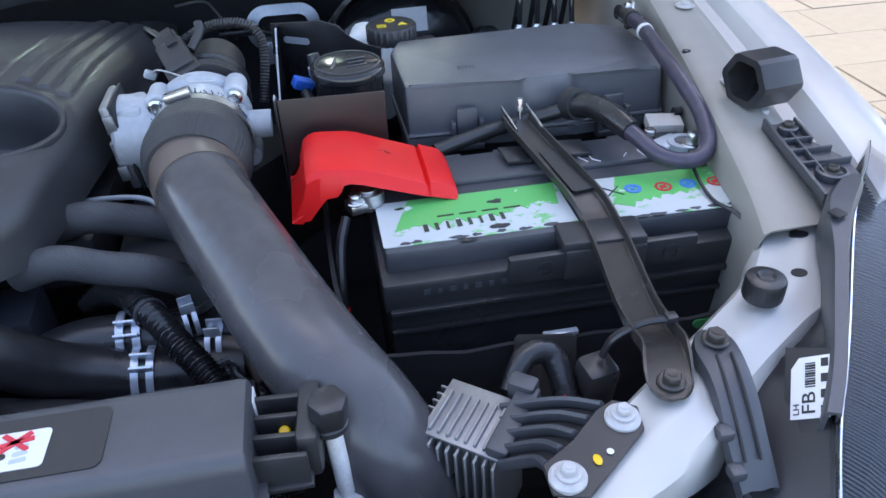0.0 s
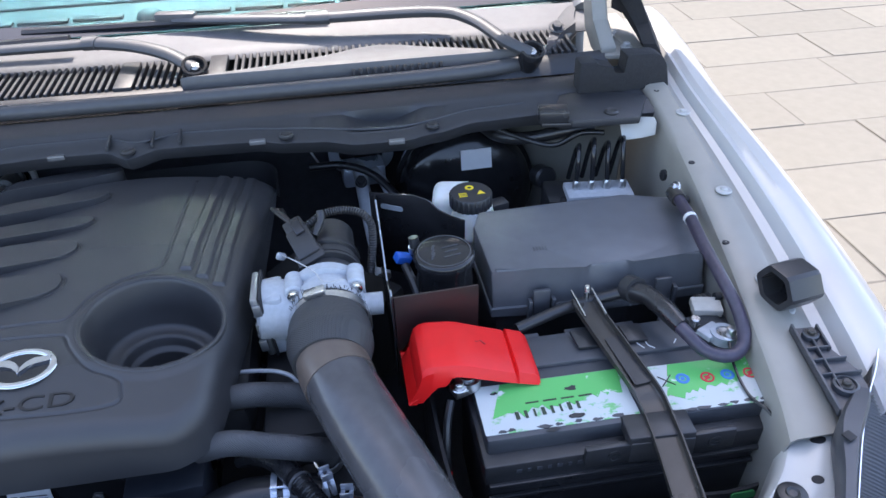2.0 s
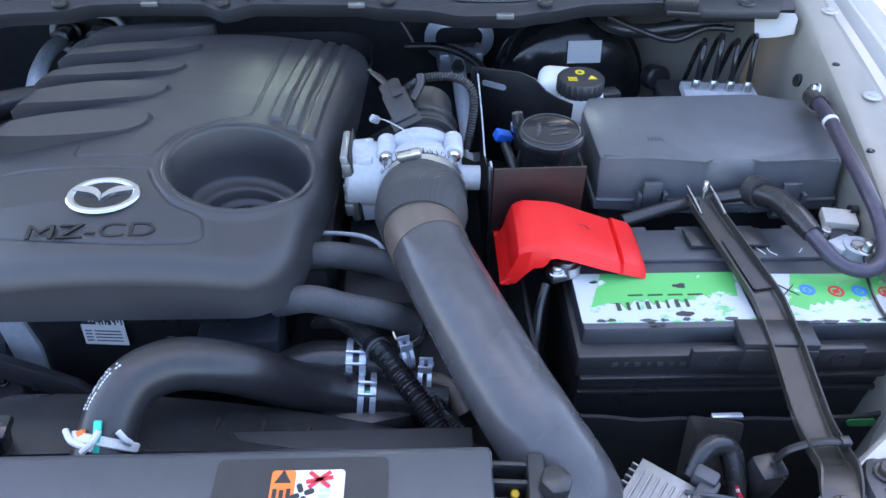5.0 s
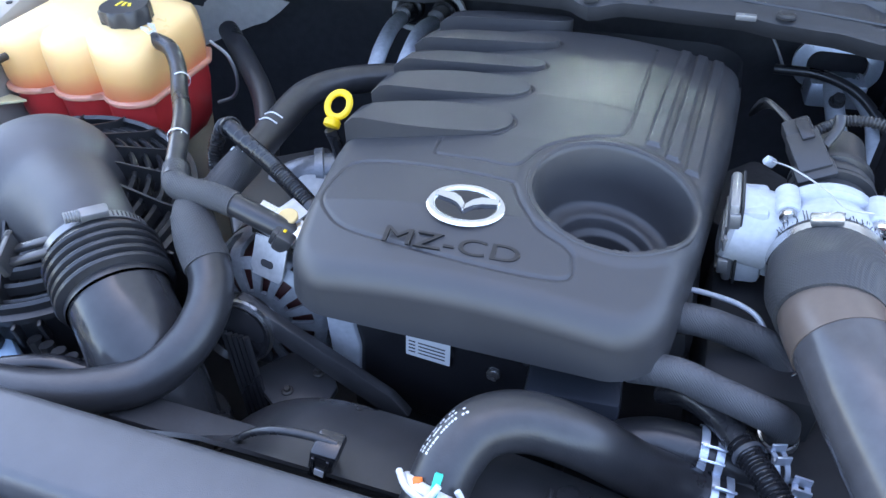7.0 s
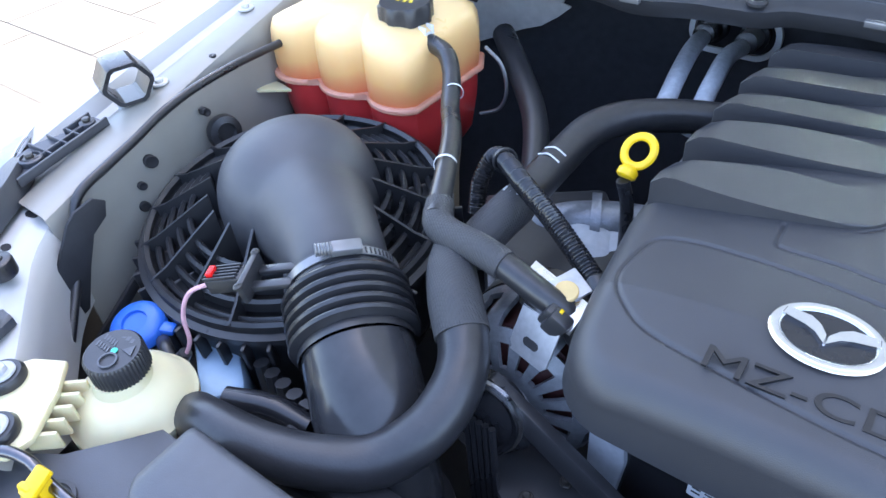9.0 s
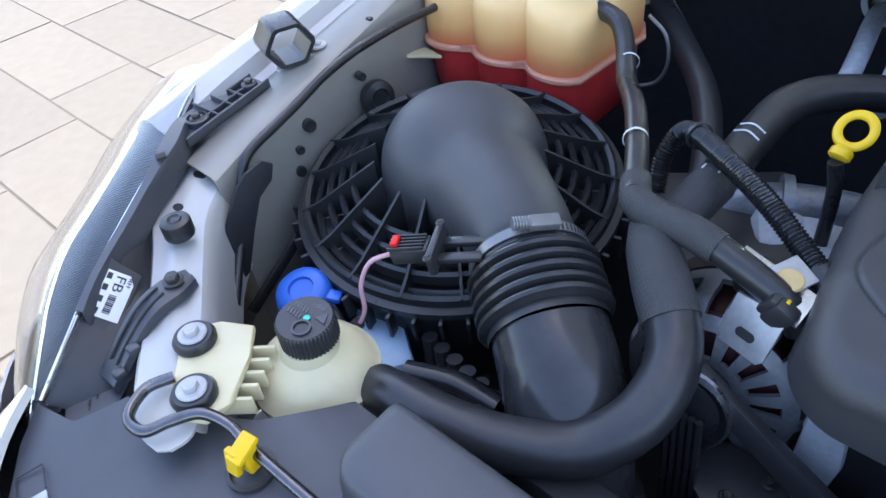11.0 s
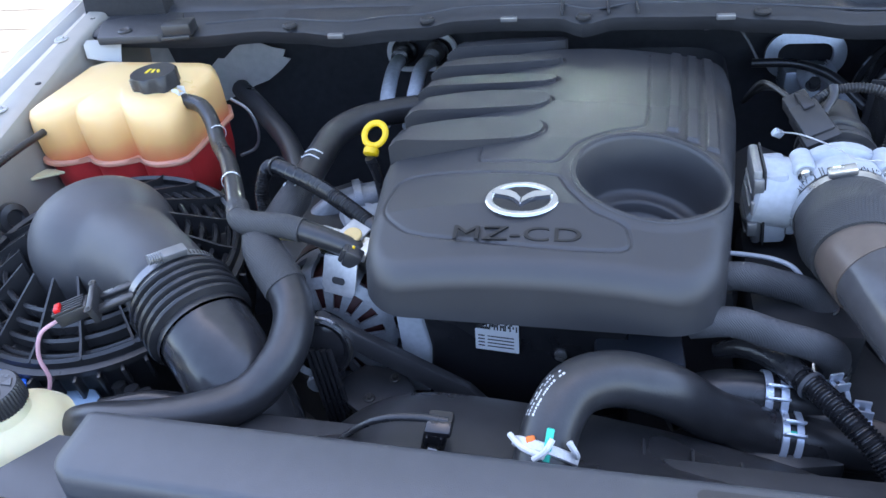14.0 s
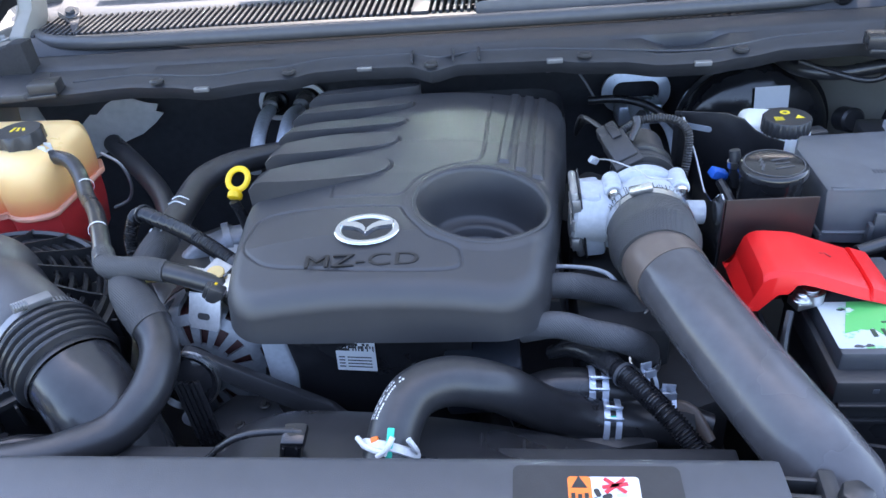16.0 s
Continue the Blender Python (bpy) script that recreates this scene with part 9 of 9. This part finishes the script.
def alternator():
    a = thing("alternator", "cast aluminium alternator with slotted housing", "alternator", (-0.27, 0.25, 0.95))
    c = V(-0.245, 0.198, 1.008)
    ax = (0.08, -1, 0.14)
    part("winding", lathe(B(), [(0, -0.09), (0.06, -0.09), (0.064, -0.08), (0.064, -0.012), (0.055, -0.004), (0, 0.0)], c, ax, 44), M_COPPER, a, "dark reddish copper winding")
    m = Matrix.Translation(c) @ frame_of(ax)
    # cage: a turned shell whose windows are left open
    seg, prof = 96, [(0.022, 0.010), (0.034, 0.010), (0.042, 0.009), (0.058, 0.006), (0.069, 0.0), (0.074, -0.010), (0.0755, -0.022), (0.0755, -0.034), (0.077, -0.04), (0.077, -0.055)]
    rows = [[m @ V(r * math.cos(2 * math.pi * k / seg), r * math.sin(2 * math.pi * k / seg), z) for r, z in prof] for k in range(seg + 1)]
    part("cage", sheet(B(), rows, 0.005, lambda i, j: not (j in (1, 2, 4, 5, 6, 7) and i % 6 in (1, 2, 3))), M_CAST, a, "cast cage with open windows")
    part("stator_band", lathe(B(), [(0.074, -0.058), (0.078, -0.058), (0.078, -0.085), (0.074, -0.085)], c, ax, 44), M_BRKT, a)
    part("bearing_boss", lathe(B(), disc(0.021, 0.014, 0.002), c, ax, 30), M_SILVER, a)
    for t in (20, 140, 260):
        o = m @ V(0.083 * math.cos(radians(t)), 0.083 * math.sin(radians(t)), -0.012)
        part("ear", lathe(B(), disc(0.011, 0.016, 0.002), o, ax, 18), M_SILVER, a)
    k = thing("alternator_bracket", "bright folded steel bracket with a slot over the alternator", "bracket", (-0.22, 0.2, 1.1))
    rows = [[(-0.262, 0.262, 1.104), (-0.232, 0.25, 1.106), (-0.198, 0.236, 1.108)], [(-0.262, 0.236, 1.102), (-0.232, 0.228, 1.104), (-0.198, 0.218, 1.106)], [(-0.25, 0.217, 1.1), (-0.225, 0.212, 1.1), (-0.2, 0.207, 1.1)]]
    part("plate", sheet(B(), rows, 0.002), M_STEEL, k)
    mm = plane_pose((-0.246, 0.218, 1.1), (-0.206, 0.208, 1.1), (-0.243, 0.196, 1.058))
    outer, hole = [(0, 0), (0.041, 0), (0.041, 0.036), (0.037, 0.041), (0.003, 0.041), (0, 0.038)], [(0.020 + 0.0075 * math.copysign(1, math.cos(t)) * 0.55 + 0.0038 * math.cos(t), 0.026 + 0.0038 * math.sin(t)) for t in [2 * math.pi * (q + 0.5) / 16 for q in range(16)]]
    part("tab", prism(B(), outer, -0.001, 0.001, mm, 0.0004, 1), M_TABS, k, "down-folded whitish tab")
    part("slot", prism(B(), hole, -0.0016, 0.0016, mm), M_DARK, k, "dark oval slot")
    part("arm", sheet(B(), [[(-0.335, 0.262, 1.09), (-0.33, 0.25, 1.092)], [(-0.29, 0.25, 1.101), (-0.287, 0.236, 1.103)], [(-0.255, 0.245, 1.108), (-0.253, 0.226, 1.108)]], 0.003), M_CREAM, k, "pale plated arm")
    part("upper_tab", box(B(), (-0.222, 0.240, 1.109), (0.026, 0.034, 0.003), (12, 10, -28), 0.001), M_TABS, k, "whitish plated tab")
    part("plug", lathe(B(), disc(0.010, 0.004), (-0.219, 0.236, 1.1098), (0.1, -0.2, 1), 20), mat("amber_plastic", (0.6, 0.42, 0.18), 0.45, sss=0.1), k, "amber plastic plug")
    bm = prism(B(), [(-0.245, 0.15), (-0.187, 0.112), (-0.152, 0.122), (-0.15, 0.16), (-0.17, 0.185), (-0.215, 0.188)], 0.962, 0.97, None, 0.002)
    p = solid("engine_bracket", bm, M_PLASTIC, "flat black plate low beside the alternator", "bracket")
    for x, y in ((-0.195, 0.14), (-0.175, 0.17)):
        part("plate_bolt", bolt(B(), (x, y, 0.97), (0, 0, 1), 0.004, 0.006, 0.004), M_BRKT, p)


alternator()


def wing_plug():
    w = thing("wiring_plug", "black cable with a forked plug beside the coolant tank", "cable", (-0.766, 0.46, 1.1))
    part("cable", tube(B(), [(-0.655, 0.02, 0.99), (-0.69, 0.062, 1.02), (-0.70, 0.082, 1.05), (-0.706, 0.096, 1.08), (-0.713, 0.115, 1.096), (-0.722, 0.16, 1.103), (-0.729, 0.20, 1.109), (-0.735, 0.24, 1.117), (-0.739, 0.287, 1.1225), (-0.741, 0.34, 1.124), (-0.742, 0.385, 1.123), (-0.742, 0.44, 1.12)], 0.0052, 12), M_RUBBER, w)
    bm = B()
    box(bm, (-0.742, 0.448, 1.12), (0.016, 0.024, 0.016), (4, 0, 0), 0.003)
    for q in (-0.005, 0.005):
        box(bm, (-0.742 + q, 0.464, 1.119), (0.005, 0.018, 0.012), (4, 0, 0), 0.001)
    part("plug", bm, M_PLASTIC, w)


wing_plug()


def steering_reservoir():
    r = thing("steering_fluid_reservoir", "cream plastic steering fluid reservoir with a ribbed black cap", "reservoir", (-0.475, 0.0, 1.0))
    c = V(-0.488, -0.002, 1.0)
    part("tank", lathe(B(), [(0, -0.07), (0.042, -0.07), (0.047, -0.05), (0.0495, 0.0), (0.0505, 0.032), (0.053, 0.034), (0.053, 0.040), (0.0495, 0.042), (0.045, 0.052), (0.034, 0.062), (0.024, 0.067), (0.021, 0.075), (0, 0.075)], c, (0, 0, 1), 52), M_CREAM, r)
    cap = part("cap", knurl(B(), 0.0238, 0.022, c + V(-0.001, 0.004, 0.076), (0.02, -0.03, 1), 44, 0.0012), M_PLASTIC, r, "ribbed black cap with moulded symbols")
    bm = B()
    q = c + V(-0.001, 0.004, 0.0982)
    lathe(bm, [(0.0062, 0), (0.0078, 0), (0.0078, 0.001), (0.0062, 0.001), (0.0062, 0)], q + V(0.007, -0.009, 0.0002), (0.02, -0.03, 1), 18)
    for a in range(5):
        for b in range(2):
            box(bm, q + V(-0.016 + 0.0032 * a, -0.002 + 0.0075 * b, 0), (0.0018, 0.0055, 0.001), (0, 0, 25), 0)
    for a in range(3):
        box(bm, q + V(-0.004 + 0.005 * a, 0.0145, -0.0002), (0.0036, 0.0042, 0.001), (0, 0, 25), 0)
    prism(bm, [(-0.0055, 0), (0.0055, 0), (0, 0.009)], 0, 0.001, Matrix.Translation(q + V(0.013, 0.004, -0.0002)))
    part("symbol", bm, M_TRIM, cap)
    part("teal_dot", lathe(B(), disc(0.0028, 0.0008, 0.0002), c + V(0.002, 0.004, 0.0986), (0.02, -0.03, 1), 12), M_TEAL, cap)
    poly = [(-0.574, -0.060), (-0.556, -0.034), (-0.530, -0.020), (-0.508, -0.042), (-0.482, -0.078), (-0.484, -0.099), (-0.504, -0.110), (-0.523, -0.103)]
    part("mount_plate", prism(B(), poly, 1.0745, 1.081, None, 0.002), M_CREAM, r)
    bm = B()
    for k in range(5):
        box(bm, (-0.514 + 0.0065 * k, -0.03 - 0.0105 * k, 1.066), (0.0035, 0.026, 0.018), (0, 0, -50), 0.001)
    part("web", bm, M_CREAM, r)
    bm = B()
    for k in range(4):
        box(bm, c + V(0.012 + 0.004 * k, -0.0495 + 0.0012 * k, 0.018), (0.0018, 0.001, 0.006), (0, 0, 14), 0)
    part("print", bm, M_INK, r)
    for x, y in ((-0.554, -0.060), (-0.508, -0.091)):
        part("grommet", lathe(B(), [(0, 0), (0.017, 0), (0.0175, 0.004), (0.015, 0.008), (0, 0.008)], (x, y, 1.081), seg=30), M_RUBBER, r)
        part("bolt", bolt(B(), (x, y, 1.0885), (0, 0, 1), 0.0065, 0.0115, 0.006), M_DULL, r, "zinc plated flange bolt")
    part("hose", tube(B(), [c + V(0.04, 0.0, -0.02), c + V(0.075, 0.012, -0.004), c + V(0.11, 0.024, 0.004), c + V(0.17, 0.03, 0.0)], 0.010, 14), M_RUBBER, r)
    spring_clamp(r, "hose_clip", c + V(0.072, 0.011, -0.006), (1, 0.34, 0.3), 0.0102, 0.009, M_STEEL)
    w = thing("washer_filler", "bright blue washer cap on a black filler neck", "filler cap", (-0.606, 0.065, 0.98))
    part("cap", lathe(B(), [(0, 0.010), (0.012, 0.010), (0.013, 0.013), (0.022, 0.012), (0.027, 0.008), (0.029, 0.0), (0.027, -0.004), (0, -0.004)], (-0.6, 0.068, 1.0), (0.1, -0.25, 1), 36), M_BLUE, w)
    part("lip", box(B(), (-0.572, 0.082, 1.003), (0.016, 0.014, 0.008), (0, 10, 30), 0.003), M_BLUE, w)
    part("neck", lathe(B(), [(0, -0.06), (0.03, -0.06), (0.031, -0.006), (0, -0.006)], (-0.6, 0.068, 1.0), (0.1, -0.25, 1), 32), M_PLASTIC, w)
    part("lead", tube(B(), [(-0.565, 0.07, 1.0), (-0.545, 0.062, 1.005), (-0.525, 0.055, 0.99)], 0.007, 10), M_RUBBER, w)
    bm = B()
    box(bm, (-0.53, 0.10, 0.925), (0.11, 0.045, 0.10), (0, 0, -35), 0.008)
    solid("washer_bottle", bm, M_WASH, "pale translucent washer bottle deep beside the filter", "washer bottle")
    bm = B()
    lathe(bm, [(0, 0), (0.020, 0), (0.022, 0.006), (0.020, 0.014), (0.012, 0.016), (0.010, 0.012), (0, 0.012)], (-0.741, 0.312, 1.055), (1, -0.2, 0.2), 26)
    solid("rubber_grommet", bm, M_RUBBER, "black rubber grommet in the inner wing", "grommet")
    # Flat black plate paints the dark of a keyhole opening in the wing.
    bm = B()
    prism(bm, [(0.03, 0.975), (0.062, 0.985), (0.082, 1.03), (0.098, 1.062), (0.118, 1.072), (0.124, 1.088), (0.112, 1.098), (0.09, 1.094), (0.078, 1.085), (0.06, 1.06), (0.04, 1.03)], 0, 0.004, Matrix.Translation((-0.691, 0, 0)) @ Matrix(((0, 0, 1, 0), (1, 0, 0, 0), (0, 1, 0, 0), (0, 0, 0, 1))), 0.001)
    box(bm, (-0.688, 0.095, 0.965), (0.006, 0.11, 0.014), (30, 0, 3), 0.002)
    solid("wing_opening", bm, M_DARK, "black plate painting the dark of an opening in the inner wing", "rubber flap")


steering_reservoir()


# ---- paving slabs, last ----
def paving():
    rows_d, length = 0.41, 0.82
    me = []
    for k in range(3):
        bm = B()
        box(bm, (0, 0, -0.02), (length - 0.008, rows_d - 0.008, 0.04), bev=0.003, seg=1)
        m = finish(bm, "paving_slab")
        m.materials.append(M_SLAB)
        me.append(m)
    far = []
    rnd = random.Random(3)
    for j in range(-12, 34):
        for i in range(-14, 16):
            x = (i + 0.5 * (j % 2) + 0.18 * ((j * 7) % 3)) * length
            y = j * rows_d + 0.05
            if abs(x) < 0.9 and -0.5 < y < 3:
                continue
            near = (1.0 < x < 5.5 and 1.2 < y < 7.0) or (-4.0 < x < -0.9 and -1.2 < y < 2.2)
            dz = rnd.uniform(-0.002, 0.002)
            if near:
                o = new("paving_slab", me[(i + j) % 3])
                o.parent = GROUND
                o.location = (x, y, dz)
                o.rotation_euler = (rnd.uniform(-0.003, 0.003), rnd.uniform(-0.003, 0.003), 0)
            else:
                far.append((x, y, dz))
    v, f = [], []
    for x, y, z in far:
        a, b = length / 2 - 0.004, rows_d / 2 - 0.004
        n = len(v)
        v += [(x - a, y - b, z), (x + a, y - b, z), (x + a, y + b, z), (x - a, y + b, z), (x - a, y - b, z - 0.03), (x + a, y - b, z - 0.03), (x + a, y + b, z - 0.03), (x - a, y + b, z - 0.03)]
        f += [(n, n + 1, n + 2, n + 3), (n + 4, n + 5, n + 1, n), (n + 5, n + 6, n + 2, n + 1), (n + 6, n + 7, n + 3, n + 2), (n + 7, n + 4, n, n + 3)]
    m = bpy.data.meshes.new("far_paving")
    m.from_pydata(v, [], f)
    m.materials.append(M_SLAB)
    o = new("far_paving", m)
    o.parent = GROUND
    tagged(o, kind="stuff")


paving()
